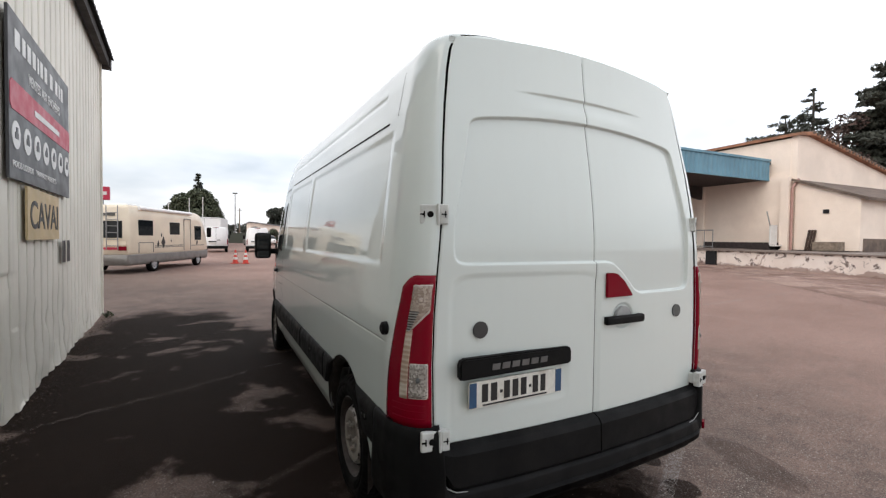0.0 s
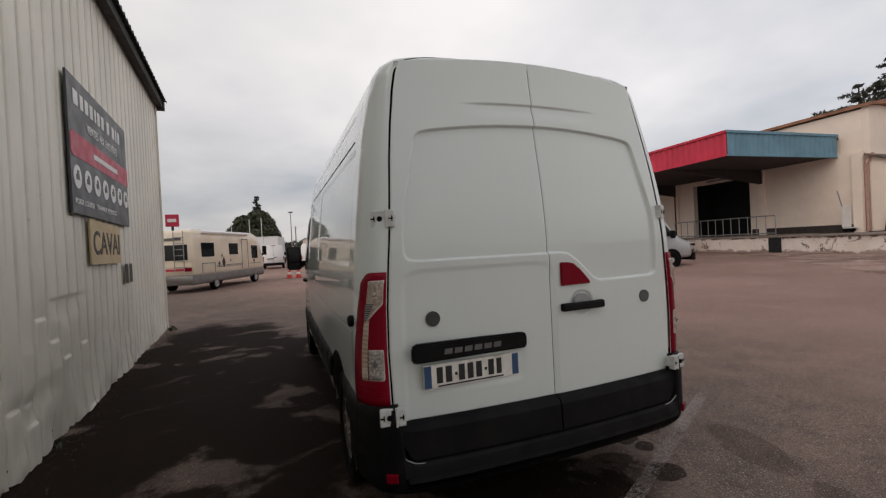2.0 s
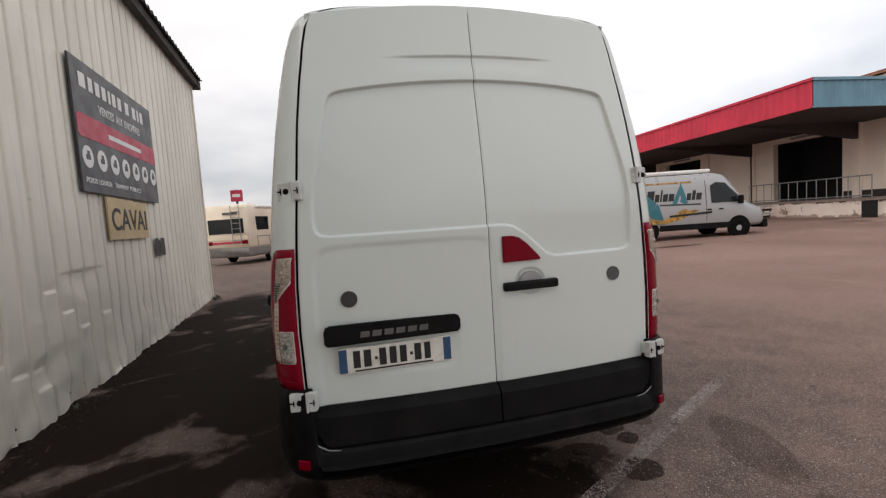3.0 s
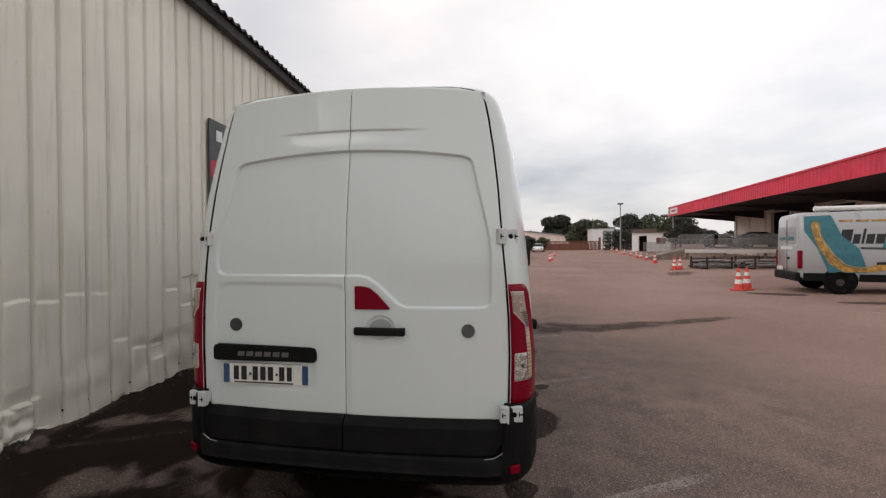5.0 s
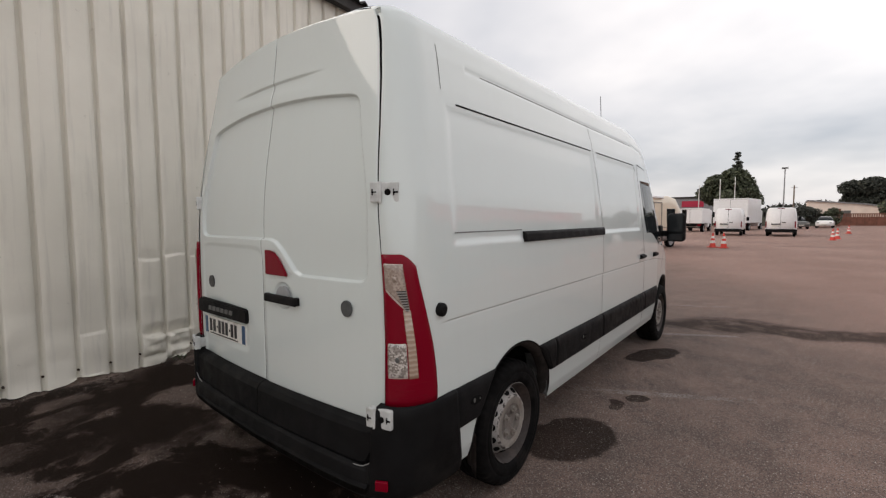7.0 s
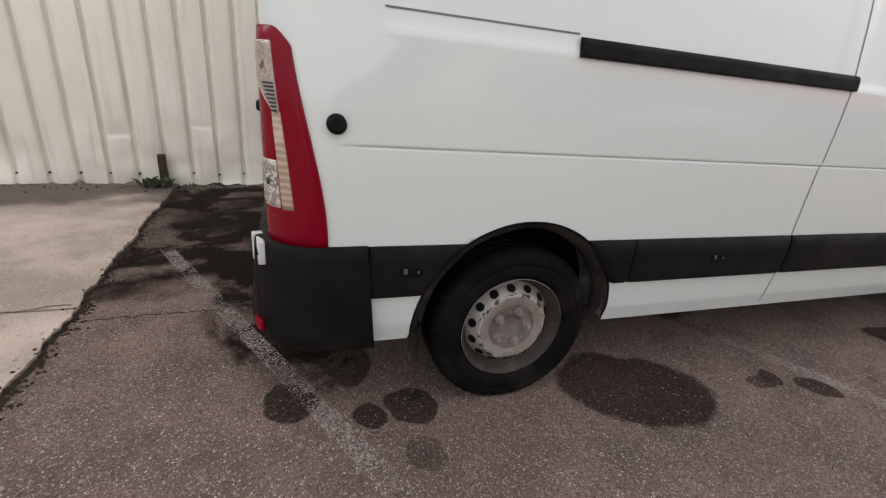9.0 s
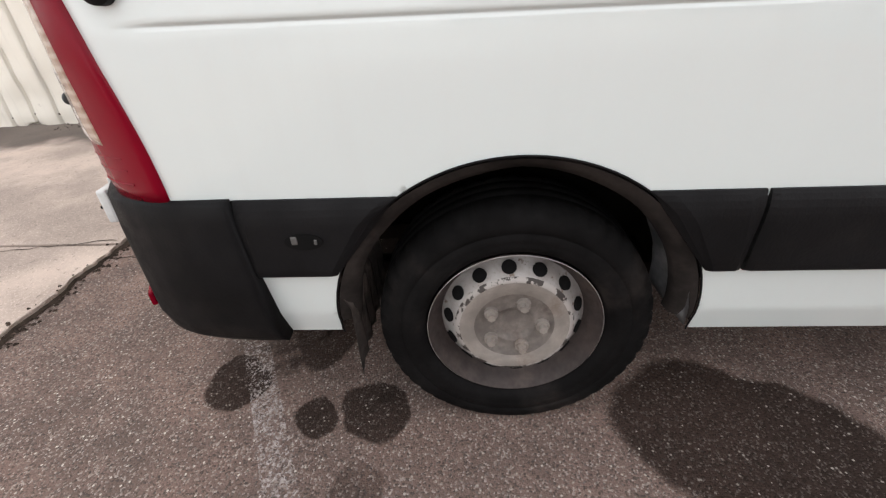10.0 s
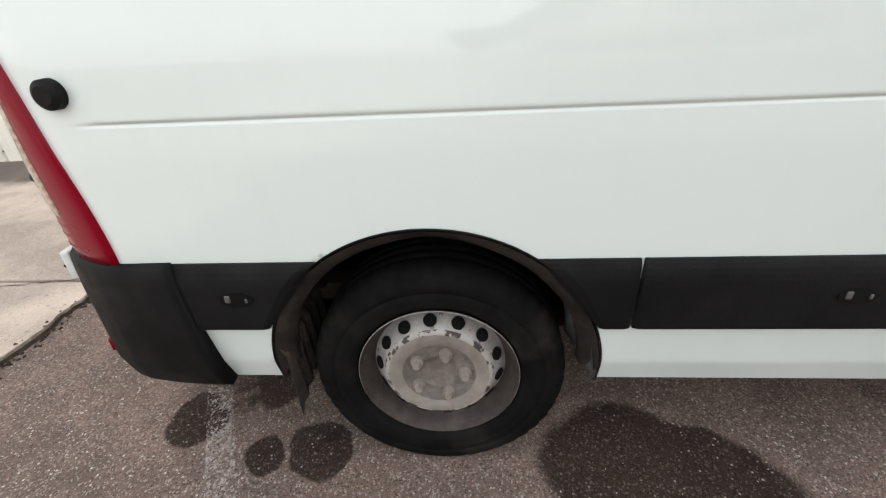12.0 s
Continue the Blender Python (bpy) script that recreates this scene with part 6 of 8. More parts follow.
def make_dock():
    dock = thing("loading_dock_building", DOCK, "cream dock building with a red and blue metal canopy over its dark bays", "building", kind="structure")
    # front wall with through openings
    bm = bmesh.new()
    edges = [-1.0] + [v for d in DOORS for v in d] + [45.3]
    for a, b in zip(edges[0::2], edges[1::2]):
        box(bm, *span(WALL_X, WALL_X + 0.35, a, b, DECK - 0.2, SOFFIT_Z + 0.1))
    for a, b in DOORS:
        box(bm, *span(WALL_X, WALL_X + 0.35, a, b, 4.76, SOFFIT_Z + 0.1))
    part("front_wall", bm, M["render"], dock, "cream rendered wall")
    # pilasters between bays and brackets under the canopy
    for y in (-0.9, 3.9, 10.3, 14.3, 20.2, 23.8, 29.3, 32.9, 38.0, 41.5, 45.0):
        part("pilaster", boxes(span(WALL_X - 0.16, WALL_X + 0.02, y - 0.2, y + 0.2, DECK - 0.1, SOFFIT_Z)), M["render"], dock)
    for y in (3.9, 10.3, 20.2, 29.3, 38.0, 45.0):
        bm = bmesh.new()
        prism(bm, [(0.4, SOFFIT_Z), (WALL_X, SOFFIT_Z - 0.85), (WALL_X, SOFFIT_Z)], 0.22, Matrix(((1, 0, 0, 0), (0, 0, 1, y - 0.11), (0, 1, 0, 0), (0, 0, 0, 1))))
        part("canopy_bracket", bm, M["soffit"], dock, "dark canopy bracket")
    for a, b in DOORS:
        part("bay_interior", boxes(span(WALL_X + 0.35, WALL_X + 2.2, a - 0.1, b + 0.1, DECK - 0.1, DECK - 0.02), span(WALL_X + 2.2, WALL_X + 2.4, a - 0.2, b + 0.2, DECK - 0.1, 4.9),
                                   span(WALL_X + 0.35, WALL_X + 2.3, a - 0.25, a - 0.1, DECK - 0.1, 4.9), span(WALL_X + 0.35, WALL_X + 2.3, b + 0.1, b + 0.25, DECK - 0.1, 4.9), span(WALL_X + 0.35, WALL_X + 2.3, a - 0.2, b + 0.2, 4.8, 4.95)), M["dark"], dock, "empty bay, its inner shade put into near-black colour")
        bm = bmesh.new()
        box(bm, *span(WALL_X - 0.05, WALL_X - 0.01, (a + b) / 2 - 0.9, (a + b) / 2 + 0.9, 4.86, 5.0))
        part("bay_lamp", bm, M["steel"], dock)
    # plinth; the shade along the wall base is painted in with it
    bm = bmesh.new()
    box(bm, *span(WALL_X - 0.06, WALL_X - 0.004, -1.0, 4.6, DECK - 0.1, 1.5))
    part("plinth", bm, M["soffit"], dock, "dark wall base, with the shade there in its colour")
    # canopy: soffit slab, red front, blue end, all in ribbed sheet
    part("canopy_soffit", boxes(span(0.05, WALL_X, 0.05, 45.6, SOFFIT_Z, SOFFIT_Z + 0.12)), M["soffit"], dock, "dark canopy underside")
    part("canopy_roof", boxes(span(0.05, WALL_X + 0.3, 0.05, 45.6, TOP_Z - 0.25, TOP_Z - 0.12)), M["fibre_roof"], dock)

    def sheet(name, length, material, m, label):
        vs, fs = [], []
        n = int(length / 0.09)
        for i in range(n + 1):
            d = 0.0 if (i // 2) % 2 else 0.035
            for z in (SOFFIT_Z - 0.02, TOP_Z - 0.10):
                vs.append((length * i / n, -d, z))
        for i in range(n):
            fs.append((2 * i, 2 * i + 2, 2 * i + 3, 2 * i + 1))
        o = raw(name, vs, fs, material, dock, label)
        o.matrix_basis = m
        c = part("capping", boxes(span(-0.05, length + 0.05, -0.09, 0.10, TOP_Z - 0.12, TOP_Z)), material, dock)
        c.matrix_basis = m
        c = part("drip_edge", boxes(span(-0.02, length, -0.06, 0.06, SOFFIT_Z - 0.05, SOFFIT_Z + 0.01)), material, dock)
        c.matrix_basis = m

    sheet("red_fascia", 45.6, M["red_metal"], pose(0, 45.6, 0, 0, 0, -90), "red ribbed metal canopy front")
    sheet("blue_fascia", WALL_X, M["blue_metal"], Matrix(), "blue ribbed metal canopy end")
    for y0, y1, mt in ((41.8, 44.6, "sign_white"), (45.0, 45.5, "sign_white")):
        bm = bmesh.new()
        box(bm, *span(-0.12, -0.06, y0, y1, SOFFIT_Z + 0.18, TOP_Z - 0.25))
        pn = part("fascia_sign", bm, M[mt], dock, "white sign panel with a plain bar")
        bm = bmesh.new()
        box(bm, *span(-0.135, -0.121, y0 + 0.2 * (y1 - y0), y1 - 0.2 * (y1 - y0), SOFFIT_Z + 0.45, TOP_Z - 0.5))
        part("bar", bm, M["sign_red"], pn)
    bm = bmesh.new()
    cyl(bm, (0.4, 45.2, DECK * 0), (0.4, 45.2, SOFFIT_Z), 0.08, None, 10)
    part("canopy_post", bm, M["steel"], dock)
    # tall hall behind: high eave at the corner, roof falling away to the east
    bm = bmesh.new()
    prism(bm, [(WALL_X + 0.4, DECK), (WALL_X + 14.4, DECK), (WALL_X + 14.4, 5.2), (WALL_X + 1.4, 7.45), (WALL_X + 0.4, 7.4)], 0.3, Matrix(((1, 0, 0, 0), (0, 0, 1, -1.2), (0, 1, 0, 0), (0, 0, 0, 1))))
    box(bm, *span(WALL_X + 0.38, WALL_X + 0.7, -0.9, 45.0, 4.9, 7.3))
    part("gable_wall", bm, M["render"], dock, "cream rendered gable wall")
    bm = bmesh.new()
    prism(bm, [(WALL_X + 0.2, 7.36), (WALL_X + 1.4, 7.47), (WALL_X + 14.8, 5.18), (WALL_X + 14.8, 5.32), (WALL_X + 1.4, 7.64), (WALL_X + 0.2, 7.52)], 46.5, Matrix(((1, 0, 0, 0), (0, 0, 1, -1.45), (0, 1, 0, 0), (0, 0, 0, 1))))
    part("hall_roof", bm, M["tile"], dock, "orange-brown tiled roof")
    for i in range(36):
        f = i / 35
        bm = bmesh.new()
        cyl(bm, (WALL_X + 1.4 + 13.2 * f, -1.5, 7.60 - 2.3 * f), (WALL_X + 1.4 + 13.2 * f, -1.2, 7.66 - 2.3 * f), 0.09, 0.08, 8)
        part("verge_tile", bm, M["old_tile"], dock)
    # lean-to shed
    bm = bmesh.new()
    box(bm, *span(WALL_X + 0.3, WALL_X + 0.6, -4.0, -1.2, DECK, 3.75))
    prism(bm, [(-4.0, 3.74), (-1.2, 3.74), (-1.2, 4.85)], 0.3, Matrix(((0, 0, 1, WALL_X + 0.3), (1, 0, 0, 0), (0, 1, 0, 0), (0, 0, 0, 1))))
    box(bm, *span(WALL_X + 0.6, WALL_X + 13.2, -4.0, -3.7, DECK, 3.75))
    part("shed_wall", bm, M["render"], dock, "cream rendered lean-to wall")
    part("shed_foot", boxes(span(WALL_X + 0.62, WALL_X + 13.25, -4.03, -3.99, DECK - 0.1, 1.75)), M["old_tile"], dock, "stained wall foot")
    bm = bmesh.new()
    prism(bm, [(-4.35, 3.62), (-1.1, 4.90), (-1.1, 5.02), (-4.35, 3.76)], 13.3, Matrix(((0, 0, 1, WALL_X + 0.1), (1, 0, 0, 0), (0, 1, 0, 0), (0, 0, 0, 1))))
    part("shed_roof", bm, M["old_tile"], dock, "weathered brown tiled lean-to roof")
    bm = bmesh.new()
    for x in (WALL_X + 5.6, WALL_X + 11.0):
        box(bm, *span(x, x + 0.08, -4.05, -3.98, DECK, 3.7))
    part("downpipe", bm, M["old_tile"], dock)
    bm = bmesh.new()
    cyl(bm, (WALL_X + 0.1, -1.15, DECK), (WALL_X + 0.1, -1.15, 4.5), 0.07, None, 10)
    cyl(bm, (WALL_X + 0.1, -1.15, 4.5), (WALL_X + 0.4, -1.3, 5.0), 0.07, None, 10)
    part("downpipe", bm, M["pipe"], dock, "pink painted downpipe")
    bm = bmesh.new()
    cyl(bm, (WALL_X - 0.12, 10.3, DECK), (WALL_X - 0.12, 10.3, SOFFIT_Z), 0.08, None, 8)
    part("downpipe", bm, M["rust"], dock, "rust-red downpipe")
    part("wall_vent", boxes(span(WALL_X + 0.24, WALL_X + 0.3, -2.75, -2.5, 3.05, 3.25)), M["dark"], dock)
    # plain backs that close the building
    part("rear_wall", boxes(span(WALL_X + 14.4, WALL_X + 14.7, -3.9, 45.0, 0.3, 5.2), span(WALL_X + 0.5, WALL_X + 13.2, 44.7, 45.0, 0.3, 6.0)), M["render"], dock)


make_dock()


def make_platform():
    """Whitewashed dock wall with a deck; towards the south it runs out past a ramp."""
    p = thing("dock_platform", DOCK, "flaking whitewashed dock wall with a concrete deck", "loading dock", kind="structure")
    bm = bmesh.new()
    box(bm, *span(FACE_X - 0.0, FACE_X + 0.3, 1.0, 45.0, 0.0, DECK - 0.06))
    prism(bm, [(FACE_X - 0.15, 0.55), (2.0, -9.4), (2.3, -9.5), (FACE_X + 0.15, 0.45)], DECK - 0.06)
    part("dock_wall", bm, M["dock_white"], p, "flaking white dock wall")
    bm = bmesh.new()
    box(bm, *span(FACE_X - 0.08, 8.2, 1.0, 45.0, DECK - 0.10, DECK))
    prism(bm, [(FACE_X - 0.2, 0.95), (1.9, -9.5), (60, -12.0), (60, 0.95)], 0.06, Matrix.Translation((0, 0, DECK - 0.10)))
    part("deck", bm, M["deck"], p, "stained concrete deck")
    # solid near-black block that draws the shade of the notch
    part("recess", boxes(span(FACE_X - 0.3, FACE_X + 0.2, 0.5, 1.05, 0.1, DECK - 0.12)), M["dark"], p)
    # pale ramp that climbs from the yard to the south end of the deck
    back = DOCK.inverted()
    nx, ny = 24, 12
    vs, fs = [], []
    for layer in (0, 1):
        for i in range(nx + 1):
            for j in range(ny + 1):
                f, g = i / nx, j / ny
                x, y = 9.9 + 10.3 * f + 0.25 * noise.noise((g * 3, 2, 0)) * (1 - f), 1.45 + 0.9 * f - 6.8 * g
                z = gz(x, y) + 0.015 + (DECK - 0.02 - gz(x, y)) * f ** 1.15 if layer == 0 else -0.4
                vs.append(back @ Vector((x, y, z)))
    n, k = ny + 1, (nx + 1) * (ny + 1)
    for i in range(nx):
        for j in range(ny):
            q = (i * n + j, i * n + j + 1, (i + 1) * n + j + 1, (i + 1) * n + j)
            fs += [q[::-1], tuple(v + k for v in q)]
    rim = [j for j in range(ny + 1)] + [i * n + ny for i in range(1, nx + 1)] + [nx * n + j for j in range(ny - 1, -1, -1)] + [i * n for i in range(nx - 1, 0, -1)]
    fs += [(u, v, v + k, u + k) for u, v in zip(rim, rim[1:] + rim[:1])]
    raw("ramp", vs, fs, M["concrete"], p, "pale concrete ramp up to the deck")
    # guard rail on the deck
    rail = thing("guard_rail", DOCK @ Matrix.Translation((0, 0, DECK)), "grey steel guard rail on the dock edge", "railing")
    for z in (0.12, 1.05):
        bm = bmesh.new()
        cyl(bm, (FACE_X + 0.35, 1.1, z), (FACE_X + 0.35, 7.6, z), 0.028, None, 8)
        part("rail", bm, M["steel"], rail)
    for i in range(14):
        bm = bmesh.new()
        y = 1.1 + 6.5 * i / 13
        cyl(bm, (FACE_X + 0.35, y, 0), (FACE_X + 0.35, y, 1.05), 0.02, None, 8)
        part("baluster", bm, M["steel"], rail)
    # things on the deck by the wall
    trolley = thing("sack_trolley", DOCK @ Matrix.Translation((7.1, -0.6, DECK)), "pale upright hand trolley against the wall", "trolley")
    part("frame", boxes(span(-0.3, 0.3, -0.04, 0.04, 0.25, 1.35), span(-0.3, 0.3, -0.3, 0.0, 0.18, 0.24)), M["sign_white"], trolley)
    for x in (-0.25, 0.25):
        bm = bmesh.new()
        cyl(bm, (x - 0.03, -0.1, 0.13), (x + 0.03, -0.1, 0.13), 0.13, None, 14)
        part("wheel", bm, M["rubber"], trolley)
    bm = bmesh.new()
    cyl(bm, (-0.3, 0, 1.3), (-0.45, 0.1, 2.1), 0.03, None, 8)
    part("handle", bm, M["steel"], trolley)
    planks = thing("timber_planks", DOCK @ Matrix.Translation((7.5, -2.2, DECK)), "reddish planks leaning on the wall", "planks")
    for i in range(3):
        bm = bmesh.new()
        box(bm, (0, i * 0.13, 0.55), (0.05, 0.10, 1.15), 0.008, pose(0, 0, 0, 0, 18, 0))
        part("plank", bm, M["rust"], planks)
    bin_ = thing("dark_box", DOCK @ Matrix.Translation((7.2, -3.0, DECK)), "low dark box on the deck", "box")
    part("body", boxes(span(-0.3, 0.3, -0.6, 0.5, 0, 0.45), bev=0.02), M["wood"], bin_)
    crate = thing("broken_crate", DOCK @ pose(3.4, 5.6, gz(22.3, 17), 12, 0, 20), "broken white crate leaning at the dock foot", "crate")
    for i in range(4):
        part("slat", boxes(span(-0.7, 0.7, -0.03, 0.03, 0.06 + i * 0.2, 0.18 + i * 0.2)), M["sign_white"] if i % 2 else M["rust"], crate)
    part("post", boxes(span(-0.05, 0.05, 0.03, 0.09, 0, 0.85)), M["wood"], crate)


make_platform()


def make_ramp_deck():
    """Low access ramp with grey mesh panels beyond the parked grey van."""
    r = thing("access_ramp", pose(17.0, 39.5, 0.3, 0, 0, -6), "low timber access ramp with grey mesh side panels", "ramp", kind="structure")
    part("deck", boxes(span(-0.6, 9.5, -1.6, 1.6, 0.55, 0.72)), M["wood"], r, "grey timber deck")
    part("edge_beam", boxes(span(-0.6, 9.5, -1.66, -1.6, 0.42, 0.72)), M["sign_white"], r, "pale edge beam")
    for x in (-0.4, 2.5, 5.5, 8.8):
        part("support", boxes(span(x, x + 0.18, -1.5, -1.3, -0.3, 0.55)), M["wood"], r)
    for i in range(9):
        x0 = -3.2 + i * 1.55
        zz = 0.0 + 0.72 * min(1, max(0, (x0 + 3.2) / 3))
        bm = bmesh.new()
        for j in range(22):
            cyl(bm, (x0 + 0.0715 * j, 1.4 + (1.0 if i < 4 else 0), zz - 0.1), (x0 + 0.0715 * j, 1.4 + (1.0 if i < 4 else 0), zz + 1.35), 0.018, None, 5, False)
        for z in (0.0, 0.45, 0.9, 1.35):
            cyl(bm, (x0, 1.4 + (1.0 if i < 4 else 0), zz + z), (x0 + 1.5, 1.4 + (1.0 if i < 4 else 0), zz + z), 0.02, None, 5, False)
        part("mesh_panel", bm, M["steel"], r, "grey wire mesh panel")
    part("ramp_slope", prism(bmesh.new(), [(-3.4, -0.2), (-0.6, -0.2), (-0.6, 0.72), (-3.4, 0.05)], 3.0, Matrix(((1, 0, 0, 0), (0, 0, 1, -1.5), (0, 1, 0, 0), (0, 0, 0, 1)))), M["deck"], r, "grey ramp slope")
    for x, y in ((12.8, 25.2), (15.0, 24.6)):
        st = thing("pipe_stack", pose(x, y, gz(x, y), 0, 0, 8), "stack of rusty dark pipes on a low rack", "pipe stack", "pipe stacks")
        rnd = random.Random(int(x * 10))
        for i in range(14):
            bm = bmesh.new()
            yy, zz = rnd.uniform(-0.7, 0.7), 0.12 + 0.10 * (i // 4) + rnd.uniform(0, 0.04)
            cyl(bm, (-0.95 + rnd.uniform(-0.1, 0.1), yy, zz), (0.95 + rnd.uniform(-0.1, 0.1), yy + rnd.uniform(-0.1, 0.1), zz + rnd.uniform(-0.05, 0.05)), 0.05, None, 8)
            part("pipe", bm, M["steel"] if i % 3 else M["rust"], st)
        for sx in (-0.7, 0.7):
            part("rack", boxes(span(sx - 0.04, sx + 0.04, -0.85, 0.85, 0, 0.08), span(sx - 0.04, sx + 0.04, -0.85, -0.78, 0, 0.7), span(sx - 0.04, sx + 0.04, 0.78, 0.85, 0, 0.7)), M["rust"], st)


make_ramp_deck()

# ---- traffic cones ----


def make_cones():
    c0 = None
    spots = [(8.45, 13.2), (8.85, 13.5), (10.5, 24.4), (10.95, 24.8), (12.0, 32.5), (12.5, 34.0), (13.1, 38.0), (13.6, 41.5), (14.1, 44.5), (14.6, 48.5), (15.3, 54.0), (16.3, 62.0), (17.4, 70.0),
             (4.6, 37.0), (5.0, 39.5), (6.6, 52.0), (-0.75, 24.6), (-0.25, 24.4)]
    for x, y in spots:
        m = pose(x, y, gz(x, y) + 0.008, 0, 0, (x * 37) % 90)
        if c0 is not None:
            copy_thing(c0, m)
            continue
        c0 = thing("traffic_cone", m, "orange traffic cone with white bands on asphalt", "cone", "traffic cones")
        part("base", boxes(((0, 0, 0.02), (0.38, 0.38, 0.04)), bev=0.008), M["cone"], c0)

        def ring(name, z0, z1, mat_, lab=""):
            bm = bmesh.new()
            f = lambda z: 0.145 - 0.115 * (z - 0.04) / 0.71
            cyl(bm, (0, 0, z0), (0, 0, z1), f(z0), f(z1), 20)
            part(name, bm, mat_, c0, lab, smooth=False)

        ring("body", 0.04, 0.22, M["cone"])
        ring("band", 0.22, 0.36, M["cone_white"], "white band")
        ring("body", 0.36, 0.47, M["cone"])
        ring("band", 0.47, 0.59, M["cone_white"], "white band")
        ring("tip", 0.59, 0.75, M["cone"])


make_cones()

# ---- other vehicles ----


def loft_body(name, sections, material, parent, label=""):
    """A closed vehicle body: each section is (y, half width, floor z, shoulder z, top z, top half width)."""
    vs, fs = [], []
    k = 0
    for y, w, z0, zs, zt, wt_ in sections:
        ring = [(w * 0.94, z0), (w, z0 + 0.12), (w, zs), (w - (w - wt_) * 0.45, zs + (zt - zs) * 0.62), (wt_, zt - 0.06), (wt_ - 0.10, zt)]
        ring = ring + [(-a, b) for a, b in reversed(ring)]
        k = len(ring)
        vs += [(a, y, b) for a, b in ring]
    for i in range(len(sections) - 1):
        for j in range(k):
            fs.append((i * k + j, i * k + (j + 1) % k, (i + 1) * k + (j + 1) % k, (i + 1) * k + j))
    fs.append(tuple(range(k))[::-1])
    fs.append(tuple((len(sections) - 1) * k + j for j in range(k)))
    bm = bmesh.new()
    bv = [bm.verts.new(v) for v in vs]
    for f in fs:
        bm.faces.new([bv[i] for i in f])
    bmesh.ops.recalc_face_normals(bm, faces=bm.faces)
    bmesh.ops.bevel(bm, geom=[e for e in bm.edges if e.calc_face_angle(0) > 0.5], offset=0.045, segments=3, affect="EDGES", clamp_overlap=True)
    return part(name, bm, material, parent, label, smooth=True)


def road_wheel(parent, x, y, r, w=0.2, hub="silver"):
    """A wheel whose outer face is at x; the sign of x says to which side it faces."""
    s = 1 if x > 0 else -1
    wh = new("wheel")
    wh.parent = parent
    wh.matrix_basis = pose(x, y, r, 0, 0, 0 if s > 0 else 180)
    lathe("tyre", [(r * 0.6, -w), (r * 0.9, -w), (r, -w * 0.85), (r, -w * 0.15), (r * 0.93, 0), (r * 0.66, 0.005), (r * 0.62, -0.01)], M["rubber"], wh, 28)
    lathe("rim", [(r * 0.62, -0.01), (r * 0.56, -0.03), (r * 0.45, -0.02), (r * 0.2, 0.0), (0.0, 0.0)], M[hub], wh, 28)
    for i in range(6):
        bm = bmesh.new()
        a = i * math.pi / 3
        box(bm, (-0.012, math.sin(a) * r * 0.4, math.cos(a) * r * 0.4), (0.012, r * 0.13, r * 0.13), 0.004)
        part("vent_hole", bm, M["gap"], wh)
    return wh


